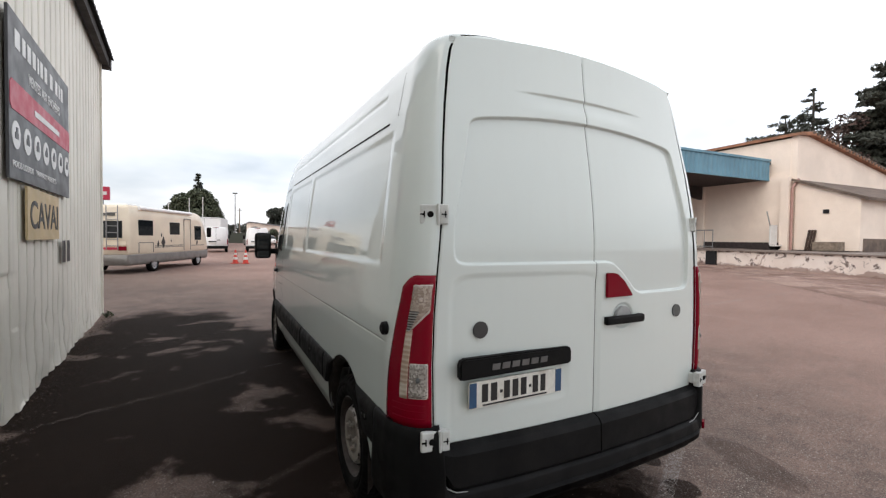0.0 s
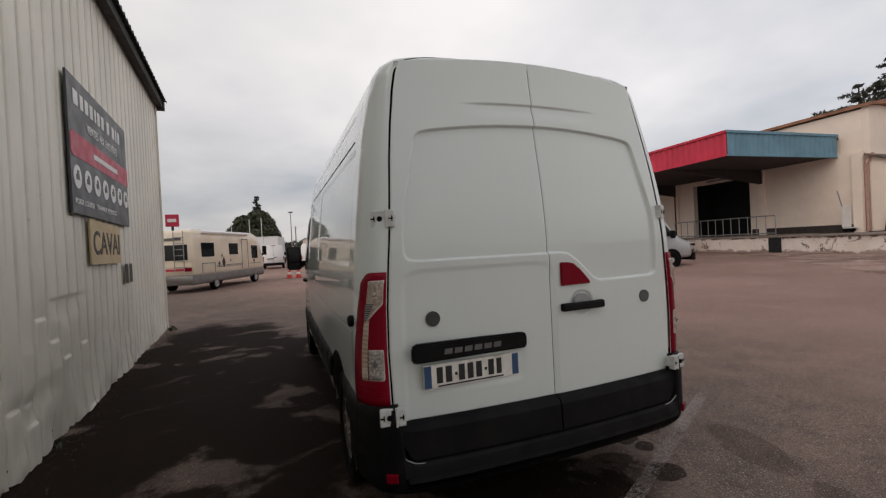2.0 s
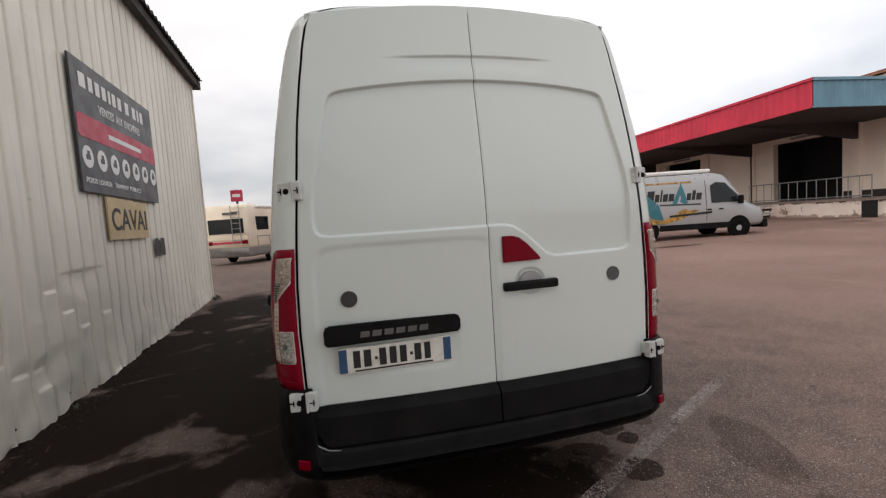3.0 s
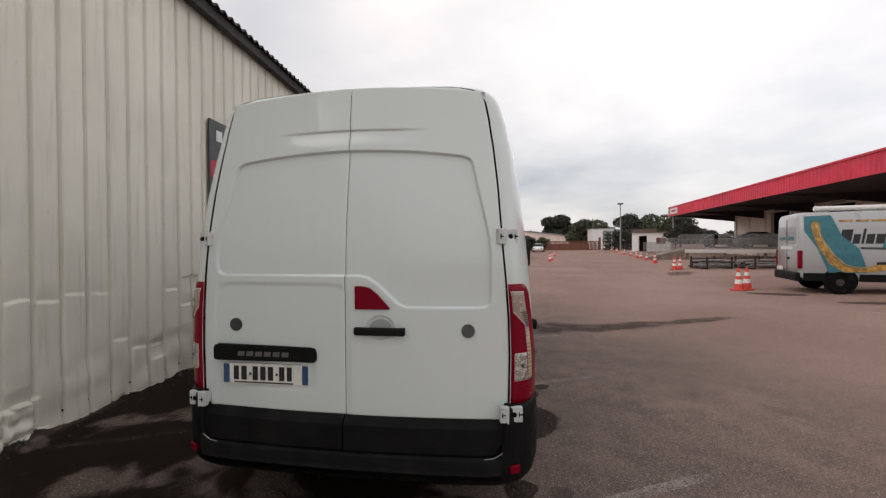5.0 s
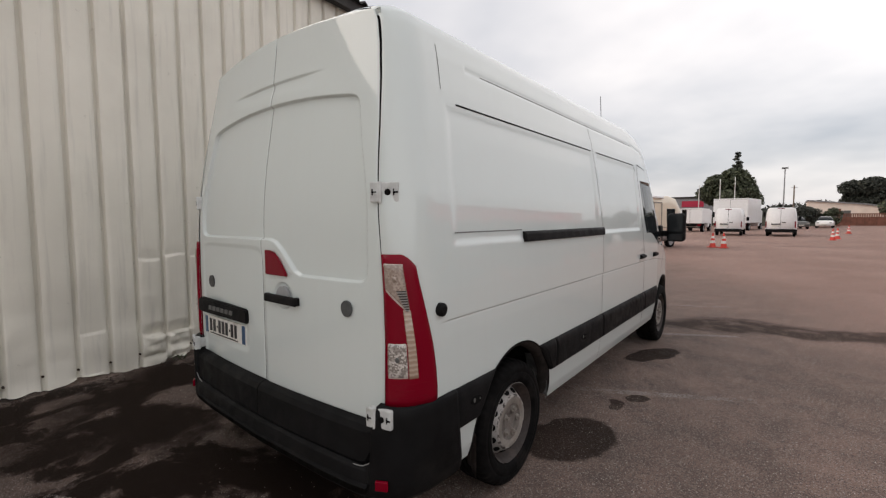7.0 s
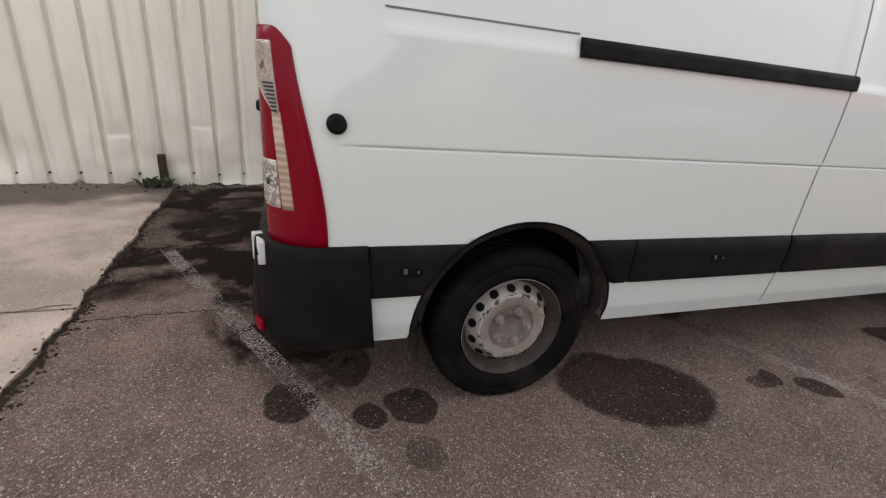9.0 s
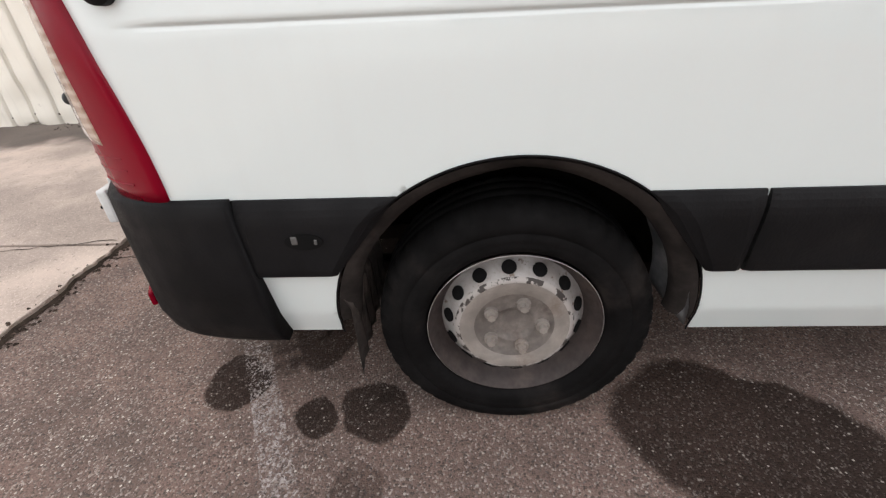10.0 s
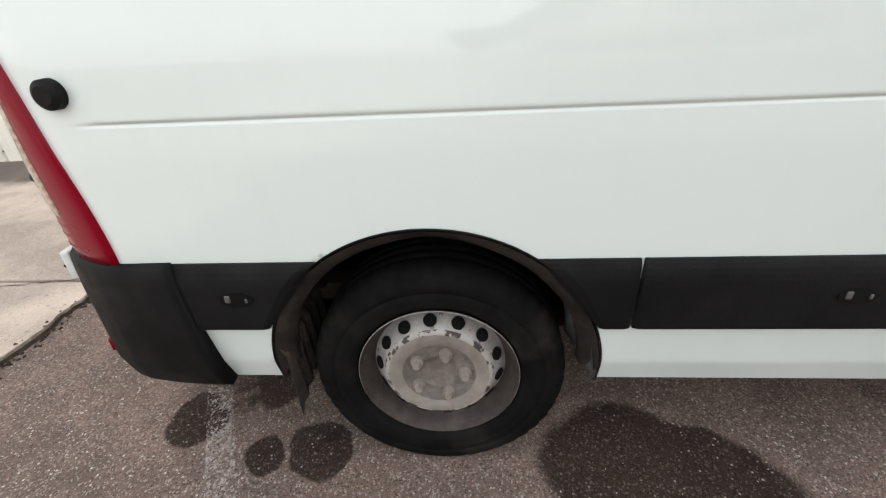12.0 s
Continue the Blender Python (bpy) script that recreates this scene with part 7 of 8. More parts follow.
def make_grey_van():
    """Silver-grey delivery van with teal and golden graphics."""
    v = thing("delivery_van", pose(9.9, 13.2, gz(11, 13), 0, 0, -103.5), "silver-grey delivery van with teal and golden side graphics", "van")
    W = 1.0
    shape = [(0.0, W * 0.94, 0.42, 1.15, 2.38, 0.80), (0.12, W, 0.40, 1.2, 2.46, 0.86), (3.6, W, 0.40, 1.2, 2.48, 0.86), (3.95, W, 0.40, 1.18, 2.42, 0.82), (4.30, W, 0.40, 1.15, 2.10, 0.80), (4.62, W * 0.99, 0.42, 1.10, 1.62, 0.80), (4.86, W * 0.98, 0.42, 1.06, 1.34, 0.82), (5.28, W * 0.94, 0.42, 0.98, 1.16, 0.80), (5.46, W * 0.86, 0.45, 0.84, 0.98, 0.74)]
    loft_body("body", shape, M["silver"], v, "silver-grey body")
    sill = [span(W - 0.03, W + 0.02, 0.1, 0.62, 0.38, 0.62), span(W - 0.03, W + 0.02, 1.42, 4.1, 0.38, 0.60), span(-W - 0.02, -W + 0.03, 1.42, 4.1, 0.38, 0.60), span(-W - 0.02, -W + 0.03, 0.1, 0.62, 0.38, 0.62)]
    for s in sill:
        part("side_trim", boxes(s, bev=0.01), M["plastic"], v, "black sill trim")
    part("rear_bumper", boxes(span(-0.95, 0.95, -0.08, 0.12, 0.36, 0.62), bev=0.03), M["plastic"], v, "dark rear bumper")
    part("front_bumper", boxes(span(-0.92, 0.92, 5.38, 5.58, 0.30, 0.62), bev=0.05), M["plastic"], v, "dark front bumper")
    for sd in (-1, 1):
        part("tail_lamp", boxes(span(sd * 0.90, sd * 0.985, -0.02, 0.10, 0.75, 1.30), bev=0.012), M["red_lens"], v)
        part("headlamp", boxes(span(sd * 0.62, sd * 0.90, 5.18, 5.36, 0.86, 1.04), bev=0.03), M["clear_lens"], v)
        part("mirror", boxes(span(sd * 1.02, sd * 1.20, 4.35, 4.5, 1.25, 1.58), bev=0.04), M["plastic"], v)
        for y in (3.32, 3.75):
            part("door_handle", boxes(span(sd * W, sd * (W + 0.03), y - 0.08, y + 0.08, 1.08, 1.13), bev=0.008), M["plastic"], v)
        road_wheel(v, sd * 1.012, 0.98, 0.345, 0.2, "wheel_dark")
        road_wheel(v, sd * 1.012, 4.42, 0.345)
        part("arch", prism(bmesh.new(), disc_pts(0.42, 24), 0.03, Matrix(((0, 0, sd, sd * (W - 0.026)), (1, 0, 0, 0.98), (0, 1, 0, 0.40), (0, 0, 0, 1)))), M["gap"], v)
        part("arch", prism(bmesh.new(), disc_pts(0.42, 24), 0.03, Matrix(((0, 0, sd, sd * (W - 0.026)), (1, 0, 0, 4.42), (0, 1, 0, 0.40), (0, 0, 0, 1)))), M["gap"], v)
    part("rear_window", boxes(span(-0.72, -0.06, -0.012, 0.02, 1.5, 2.05), span(0.06, 0.72, -0.012, 0.02, 1.5, 2.05)), M["silver"], v, "blanked rear windows")
    part("number_plate", boxes(span(-0.60, -0.12, -0.10, -0.075, 0.66, 0.78)), M["plate"], v)
    part("roof_tube", cyl(bmesh.new(), (0.55, 0.5, 2.58), (0.55, 3.6, 2.58), 0.075, None, 14), M["sign_white"], v, "white roof tube")
    for y in (0.8, 2.0, 3.2):
        part("roof_bar", boxes(span(-0.7, 0.75, y - 0.03, y + 0.03, 2.47, 2.52)), M["steel"], v)
    # graphics on the right side, in plain shapes

    def tilted(y, z):
        """A point on the right side's skin."""
        ys = [s[0] for s in shape]
        w, zs, zt, wt_ = (float(np.interp(y, ys, [s[i] for s in shape])) for i in (1, 3, 4, 5))
        return Vector((float(np.interp(z, [zs, zs + (zt - zs) * 0.62, zt - 0.06], [w, w - (w - wt_) * 0.45, wt_])) + 0.006, y, z))

    def graphic(name, pts, material, d, label=""):
        bm = bmesh.new()
        bm.faces.new([bm.verts.new((W, y, z)) for y, z in pts])
        for cut in (0.8, 1.0, 1.2, 1.4, 1.6, 1.8, 1.98, 2.12, 2.25):
            bmesh.ops.bisect_plane(bm, geom=bm.verts[:] + bm.edges[:] + bm.faces[:], plane_co=(0, 0, cut), plane_no=(0, 0, 1))
        for cut in (3.75, 3.95, 4.15, 4.35, 4.5, 4.72, 5.0):
            bmesh.ops.bisect_plane(bm, geom=bm.verts[:] + bm.edges[:] + bm.faces[:], plane_co=(0, cut, 0), plane_no=(0, 1, 0))
        for q in bm.verts:
            q.co = tilted(q.co.y, q.co.z) + Vector((d, 0, 0))
        bmesh.ops.solidify(bm, geom=bm.faces[:], thickness=0.004)
        part(name, bm, material, v, label)

    graphic("side_window", [(3.40, 1.34), (3.38, 2.00), (3.60, 2.12), (3.98, 2.08), (4.56, 1.46), (4.60, 1.34)], M["glass"], 0.006, "dark cab window")
    graphic("door_gap", [(3.20, 0.66), (3.216, 0.66), (3.216, 2.2), (3.20, 2.2)], M["gap"], 0.0)
    graphic("teal_band", [(0.14, 2.34), (0.80, 2.36), (1.02, 1.75), (1.42, 1.35), (1.62, 0.64), (0.70, 0.64), (0.42, 1.4), (0.13, 1.9)], M["teal"], 0.0, "teal diagonal band")
    graphic("golden_splash", [(0.30, 2.10), (0.40, 2.20), (0.50, 2.12), (0.56, 1.70), (0.78, 1.22), (1.12, 0.86), (1.60, 0.80), (1.95, 0.95), (2.25, 1.14), (2.42, 1.18), (2.56, 1.10), (2.78, 1.14), (2.90, 1.08), (2.62, 0.98), (2.40, 0.86), (2.05, 0.74), (1.60, 0.66), (1.05, 0.66), (0.72, 0.90), (0.46, 1.40), (0.34, 1.80)], M["gold"], 0.006, "golden liquid graphic")
    graphic("golden_highlight", [(0.40, 2.08), (0.45, 2.08), (0.52, 1.66), (0.76, 1.16), (1.10, 0.80), (1.58, 0.72), (1.56, 0.76), (1.12, 0.88), (0.82, 1.20), (0.58, 1.66)], M["sign_sand"], 0.010)
    for y0, y1, z0, z1 in ((0.96, 1.22, 1.50, 1.92), (1.26, 1.42, 1.50, 1.78), (1.46, 1.52, 1.50, 1.94), (1.56, 1.74, 1.50, 1.78), (1.78, 1.98, 1.50, 1.78), (2.46, 2.62, 1.50, 1.76), (2.66, 2.78, 1.50, 1.86), (2.82, 3.02, 1.50, 1.76)):
        s = 0.10
        pts = [(y0, z0), (y1, z0), (y1 + s * (z1 - z0) * 2, z1), (y0 + s * (z1 - z0) * 2, z1)]
        graphic("name_bar", pts, M["ink"], 0.003)
    graphic("peak_mark", [(1.92, 1.38), (2.10, 1.38), (2.24, 1.74), (2.27, 1.58), (2.22, 1.46), (2.40, 1.36), (2.52, 1.40), (2.30, 2.16)], M["teal"], 0.004)
    graphic("line_bar", [(1.45, 1.34), (3.0, 1.30), (3.0, 1.36), (1.45, 1.40)], M["sign_grey"], 0.003)
    graphic("line_bar", [(1.8, 0.88), (3.4, 0.96), (3.4, 1.04), (1.8, 0.96)], M["ink"], 0.011)
    for y0, y1 in ((0.98, 1.30), (1.36, 1.66), (1.72, 2.2), (2.26, 2.7)):
        graphic("line_bar", [(y0, 2.15), (y1, 2.15), (y1, 2.21), (y0, 2.21)], M["gold"], 0.005)
    # rear doors: centre gap, handle and bars of lettering
    part("centre_gap", boxes(span(-0.008, 0.008, -0.012, 0.012, 0.66, 2.28)), M["gap"], v)
    for z, x0, x1, mt in ((1.62, 0.12, 0.62, "teal"), (1.62, -0.62, -0.1, "teal"), (1.32, -0.5, 0.5, "sign_white")):
        part("line_bar", boxes(span(x0, x1, -0.018, -0.010, z, z + 0.10)), M[mt], v)
    part("handle", boxes(span(0.06, 0.22, -0.05, 0.0, 1.02, 1.08), bev=0.01), M["plastic"], v)


make_grey_van()


def make_motorhome():
    az = 21.6
    h = pose(-5.62, 18.75, 0, 0, 0, -az)
    v = thing("motorhome", h, "cream motorhome with a grey skirt, roof awning and rear ladder", "motorhome")
    W = 1.12
    loft_body("body", [(0.0, W * 0.96, 0.75, 1.6, 2.58, W - 0.10), (0.10, W, 0.72, 1.6, 2.66, W - 0.06), (5.6, W, 0.72, 1.6, 2.66, W - 0.06), (6.1, W, 0.72, 1.5, 2.55, W - 0.08), (6.5, W * 0.98, 0.72, 1.3, 2.1, W - 0.10), (6.85, W * 0.93, 0.72, 1.1, 1.45, W - 0.14), (7.0, W * 0.86, 0.72, 0.95, 1.15, W - 0.2)], M["rv_cream"], v, "cream body")
    loft_body("skirt", [(0.0, W * 0.95, 0.36, 0.6, 0.78, W - 0.04), (0.1, W * 0.99, 0.34, 0.6, 0.80, W - 0.005), (6.8, W * 0.97, 0.34, 0.6, 0.80, W - 0.03), (7.05, W * 0.86, 0.36, 0.6, 0.78, W - 0.16)], M["rv_skirt"], v, "grey skirt")
    for sd in (-1, 1):
        road_wheel(v, sd * (W - 0.04), 1.75, 0.33)
        road_wheel(v, sd * (W - 0.04), 5.75, 0.33)
        for y0, y1, z0, z1 in ((0.55, 1.55, 1.50, 2.12), (2.9, 3.75, 1.55, 2.10), (5.25, 5.95, 1.30, 2.0)):
            part("window", boxes(span(sd * (W - 0.02), sd * (W + 0.014), y0, y1, z0, z1), bev=0.012), M["glass"], v, "dark framed window")
        part("door_gap", boxes(span(sd * W, sd * (W + 0.008), 4.15, 4.19, 0.82, 2.3), span(sd * W, sd * (W + 0.008), 4.80, 4.84, 0.82, 2.3), span(sd * W, sd * (W + 0.008), 4.15, 4.84, 2.28, 2.32)), M["rv_grey"], v)
        part("locker_outline", boxes(span(sd * W, sd * (W + 0.008), 0.55, 1.6, 1.20, 1.23), span(sd * W, sd * (W + 0.008), 0.55, 0.59, 0.82, 1.2), span(sd * W, sd * (W + 0.008), 1.56, 1.6, 0.82, 1.2)), M["rv_grey"], v)
        for z in (1.00, 1.06):
            part("stripe", boxes(span(sd * W, sd * (W + 0.006), 1.7, 4.1, z, z + 0.03)), M["rv_grey"], v)
        part("stripe", boxes(span(sd * W, sd * (W + 0.006), 4.9, 6.3, 1.03, 1.06)), M["rv_grey"], v)
        for y, z, r in ((2.35, 1.22, 0.26), (1.95, 1.16, 0.14), (5.5, 1.18, 0.14), (2.2, 1.52, 0.09), (3.0, 1.28, 0.07)):
            part("diamond", prism(bmesh.new(), [(0, -r), (r * 0.62, 0), (0, r), (-r * 0.62, 0)], 0.008, Matrix(((0, 0, sd, sd * W), (1, 0, 0, y), (0, 1, 0, z), (0, 0, 0, 1)))), M["ink"], v)
        part("mirror", boxes(span(sd * 1.2, sd * 1.4, 6.4, 6.55, 1.45, 1.95), bev=0.03), M["plastic"], v)
    part("awning_box", cyl(bmesh.new(), (W - 0.02, 0.6, 2.58), (W - 0.02, 4.9, 2.58), 0.075, None, 12), M["white_plain"], v, "rolled white awning")
    part("rear_window", boxes(span(-0.85, 0.85, -0.03, 0.03, 1.40, 2.05), bev=0.015), M["glass"], v, "wide dark rear window")
    part("rear_panel", boxes(span(-1.0, 1.0, -0.02, 0.02, 1.12, 1.28)), M["rv_cream"], v)
    for x in (-0.86, 0.86):
        part("tail_lamp", boxes(span(x - 0.14, x + 0.14, -0.035, 0.03, 0.92, 1.08), bev=0.01), M["red_lens"], v, "red tail lamp")
    part("lamp_bar", boxes(span(-0.7, 0.7, -0.03, 0.03, 0.95, 1.04)), M["sign_red"], v, "red rear band")
    part("name_bar", boxes(span(-0.1, 0.6, -0.03, 0.02, 2.24, 2.34)), M["rv_grey"], v)
    for x in (0.35, 0.75):
        part("ladder_rail", cyl(bmesh.new(), (x, -0.10, 0.95), (x, -0.10, 2.62), 0.018, None, 8), M["steel"], v)
    for z in (1.1, 1.35, 1.6, 1.85, 2.1, 2.35):
        part("ladder_rung", cyl(bmesh.new(), (0.35, -0.10, z), (0.75, -0.10, z), 0.014, None, 6), M["steel"], v)
    part("roof_hatch", boxes(span(-0.35, 0.35, 1.2, 1.9, 2.66, 2.78), bev=0.02), M["white_plain"], v)
    part("roof_hatch", boxes(span(-0.3, 0.3, 3.6, 4.2, 2.66, 2.76), bev=0.02), M["white_plain"], v)
    # red box sign on a pole behind it
    s = thing("pole_sign", pose(-8.9, 37.0, 0), "small red box sign on a dark pole", "sign")
    part("pole", cyl(bmesh.new(), (0, 0, 0), (0, 0, 4.1), 0.09, None, 10), M["ink"], s)
    part("sign_box", boxes(span(-0.45, 0.45, -0.15, 0.15, 4.0, 4.95), bev=0.03), M["sign_red"], s, "red sign box")
    part("bar", boxes(span(-0.3, 0.3, -0.17, -0.151, 4.35, 4.6)), M["sign_white"], s)


make_motorhome()


def make_white_van(m, roof=2.32, label="white panel van seen from behind, parked in the yard"):
    v = thing("white_van", m, label, "van", "white vans in the yard")
    W = 0.98
    loft_body("body", [(0.0, W * 0.95, 0.55, 1.2, roof - 0.08, 0.78), (0.12, W, 0.45, 1.2, roof, 0.84), (3.3, W, 0.45, 1.2, roof, 0.84), (3.8, W, 0.45, 1.1, roof - 0.25, 0.80), (4.4, W * 0.97, 0.45, 1.05, 1.30, 0.80), (5.1, W * 0.85, 0.45, 0.85, 1.0, 0.72)], M["white_plain"], v, "white body")
    part("rear_bumper", boxes(span(-0.96, 0.96, -0.08, 0.1, 0.34, 0.60), bev=0.03), M["plastic"], v)
    part("number_plate", boxes(span(-0.55, -0.03, -0.02, 0.01, 0.80, 0.93)), M["plate"], v)
    part("plate_trim", boxes(span(-0.60, 0.02, -0.03, 0.01, 0.95, 1.04)), M["plastic"], v)
    part("handle", boxes(span(0.08, 0.34, -0.04, 0.0, 1.10, 1.16)), M["plastic"], v)
    part("centre_gap", boxes(span(-0.008, 0.008, -0.012, 0.01, 0.62, roof - 0.1)), M["gap"], v)
    part("roof_lamp", boxes(span(-0.22, 0.22, -0.01, 0.05, roof - 0.10, roof - 0.05)), M["red_lens"], v)
    for sd in (-1, 1):
        part("tail_lamp", boxes(span(sd * 0.89, sd * 0.965, -0.025, 0.10, 0.72, 1.22), bev=0.01), M["red_lens"], v)
        part("mirror", boxes(span(sd * 1.02, sd * 1.22, 3.95, 4.1, 1.25, 1.60), bev=0.04), M["plastic"], v)
        part("side_window", boxes(span(sd * (W - 0.06), sd * (W - 0.045), 3.0, 3.9, 1.3, 1.75)), M["glass"], v)
        road_wheel(v, sd * 0.96, 0.85, 0.33)
        road_wheel(v, sd * 0.96, 4.1, 0.33)
    return v


wv = make_white_van(pose(-1.70, 42.4, 0))
copy_thing(wv, pose(1.80, 42.5, 0, 0, 0, -2))


def make_box_truck(m, L, W, H, label):
    t = thing("box_truck", m, label, "truck", "box trucks")
    bm = bmesh.new()
    box(bm, *span(-W / 2, W / 2, 0, L, 0.95, H), 0.03)
    part("cargo_box", bm, M["white_plain"], t, "white cargo box")
    part("rear_doors_gap", boxes(span(-0.01, 0.01, -0.012, 0.004, 1.0, H - 0.1), span(-W / 2 + 0.06, W / 2 - 0.06, -0.012, 0.004, H - 0.12, H - 0.10)), M["rv_grey"], t)
    part("chassis", boxes(span(-0.45, 0.45, 0.1, L + 1.8, 0.62, 0.95)), M["plastic"], t)
    part("cab", boxes(span(-W * 0.44, W * 0.44, L + 0.1, L + 1.9, 0.5, 2.45), bev=0.12), M["white_plain"], t, "white cab")
    part("under_bar", boxes(span(-W / 2 + 0.1, W / 2 - 0.1, 0.0, 0.1, 0.45, 0.55)), M["plastic"], t)
    for sd in (-1, 1):
        part("mirror", boxes(span(sd * W * 0.5, sd * (W * 0.5 + 0.22), L + 1.3, L + 1.4, 1.6, 2.2), bev=0.03), M["plastic"], t)
        part("tail_lamp", boxes(span(sd * (W / 2 - 0.4), sd * (W / 2 - 0.1), -0.02, 0.02, 0.70, 0.85)), M["red_lens"], t)
        road_wheel(t, sd * (W / 2 - 0.08), 1.3, 0.45, 0.28)
        road_wheel(t, sd * (W / 2 - 0.08), L + 0.9, 0.45, 0.28)
    return t


make_box_truck(pose(-2.9, 57.6, 0, 0, 0, -9), 6.0, 3.4, 3.72, "large white box truck parked across the yard")
make_box_truck(pose(-5.9, 51.0, 0, 0, 0, -4), 3.6, 2.3, 2.55, "small white box van parked at the yard's edge")


def make_car(m, paint, label):
    c = thing("car", m, label, "car", "cars by the gate")
    loft_body("body", [(0.0, 0.80, 0.30, 0.60, 0.82, 0.68), (0.3, 0.86, 0.25, 0.65, 0.92, 0.72), (1.1, 0.87, 0.25, 0.75, 1.0, 0.74), (3.4, 0.87, 0.25, 0.75, 0.98, 0.74), (4.0, 0.82, 0.3, 0.7, 0.9, 0.70)], paint, c)
    loft_body("cabin", [(0.9, 0.74, 0.9, 0.95, 1.02, 0.62), (1.6, 0.74, 0.9, 1.05, 1.46, 0.56), (2.9, 0.74, 0.9, 1.05, 1.46, 0.56), (3.7, 0.72, 0.9, 0.95, 1.05, 0.60)], M["glass"], c, "dark glass cabin")
    part("roof", boxes(span(-0.52, 0.52, 1.65, 2.85, 1.44, 1.485), bev=0.02), paint, c)
    for sd in (-1, 1):
        road_wheel(c, sd * 0.86, 0.75, 0.30)
        road_wheel(c, sd * 0.86, 3.2, 0.30)
        part("headlamp", boxes(span(sd * 0.5, sd * 0.76, -0.02, 0.08, 0.62, 0.74), bev=0.02), M["clear_lens"], c)
    part("number_plate", boxes(span(-0.26, 0.26, -0.03, 0.01, 0.42, 0.53)), M["plate"], c)
    return c


make_car(pose(5.9, 71.5, gz(5.9, 71.5), 0, 0, -6), M["white_plain"], "white car by the gate, facing the yard")
make_car(pose(3.6, 66.0, gz(3.6, 66), 0, 0, 14), M["rv_grey"], "dark car beside the white vans")

# ---- trees, far yard and skyline ----


def leaf_cloud(name, blobs, size, per_m2, material, parent, seed, label="", up=0.0, flat=1.0):
    """Many small leaves, strewn through the shells of rough lumps; blobs are (x, y, z, rx, ry, rz)."""
    rnd = np.random.RandomState(seed)
    vs, fs = [], []
    for x, y, z, rx, ry, rz in blobs:
        n = int(per_m2 * 4 * math.pi * (rx * ry + ry * rz + rx * rz) / 3)
        d = rnd.normal(size=(n, 3))
        d /= np.linalg.norm(d, axis=1)[:, None]
        r = rnd.uniform(0.55, 1.06, size=(n, 1)) ** 0.6
        c = d * r * np.array([rx, ry, rz]) + np.array([x, y, z])
        for p in c:
            a = rnd.normal(size=3)
            a /= np.linalg.norm(a)
            b = np.cross(a, rnd.normal(size=3))
            b /= np.linalg.norm(b) + 1e-9
            s = size * rnd.uniform(0.6, 1.5)
            a, b = a * s, b * s * 0.55 * flat
            k = len(vs)
            vs += [p - a, p + b * 0.9 - a * 0.1, p + a, p - b]
            fs.append((k, k + 1, k + 2, k + 3))
    return raw(name, vs, fs, material, parent, label)


def limb(bm, pts, r0, r1, n=8):
    for i in range(len(pts) - 1):
        f0, f1 = i / (len(pts) - 1), (i + 1) / (len(pts) - 1)
        cyl(bm, pts[i], pts[i + 1], r0 + (r1 - r0) * f0, r0 + (r1 - r0) * f1, n)


def round_tree(x, y, h, w, label, seed, foot=0.28, leaf_mat="leaf", size=0.2, dens=26, name="tree", blobs_n=17):
    t = thing(name, pose(x, y, gz(x, y)), label, "tree")
    rnd = random.Random(seed)
    bm = bmesh.new()
    limb(bm, [(0, 0, 0), (0.1, 0.05, h * 0.25), (0.0, 0.1, h * 0.55), (0.15, 0, h * 0.8)], 0.03 * h, 0.008 * h)
    blobs = []
    for i in range(blobs_n):
        a, f = rnd.uniform(0, 6.28), rnd.uniform(0, 1)
        rr = w * 0.5 * rnd.uniform(0.35, 0.72)
        z = h * (foot + 0.14) + (h * (0.80 - foot)) * f
        k = math.sqrt(max(0.08, 1 - (2 * f - 0.85) ** 2 * 0.8))
        c = Vector((math.cos(a) * rr * k, math.sin(a) * rr * k, z * 0.97))
        limb(bm, [(0, 0, h * (foot + 0.15 * f)), tuple(c * 0.6 + Vector((0, 0, z * 0.36))), tuple(c)], 0.010 * h, 0.003 * h, 5)
        s = w * rnd.uniform(0.13, 0.22)
        blobs.append((c.x, c.y, c.z, s * 1.15, s * 1.15, s * 0.82))
    part("trunk", bm, M["bark"], t, "rough trunk and limbs")
    leaf_cloud("crown", blobs, size, dens, M[leaf_mat], t, seed, "uneven leafy crown")
    return t


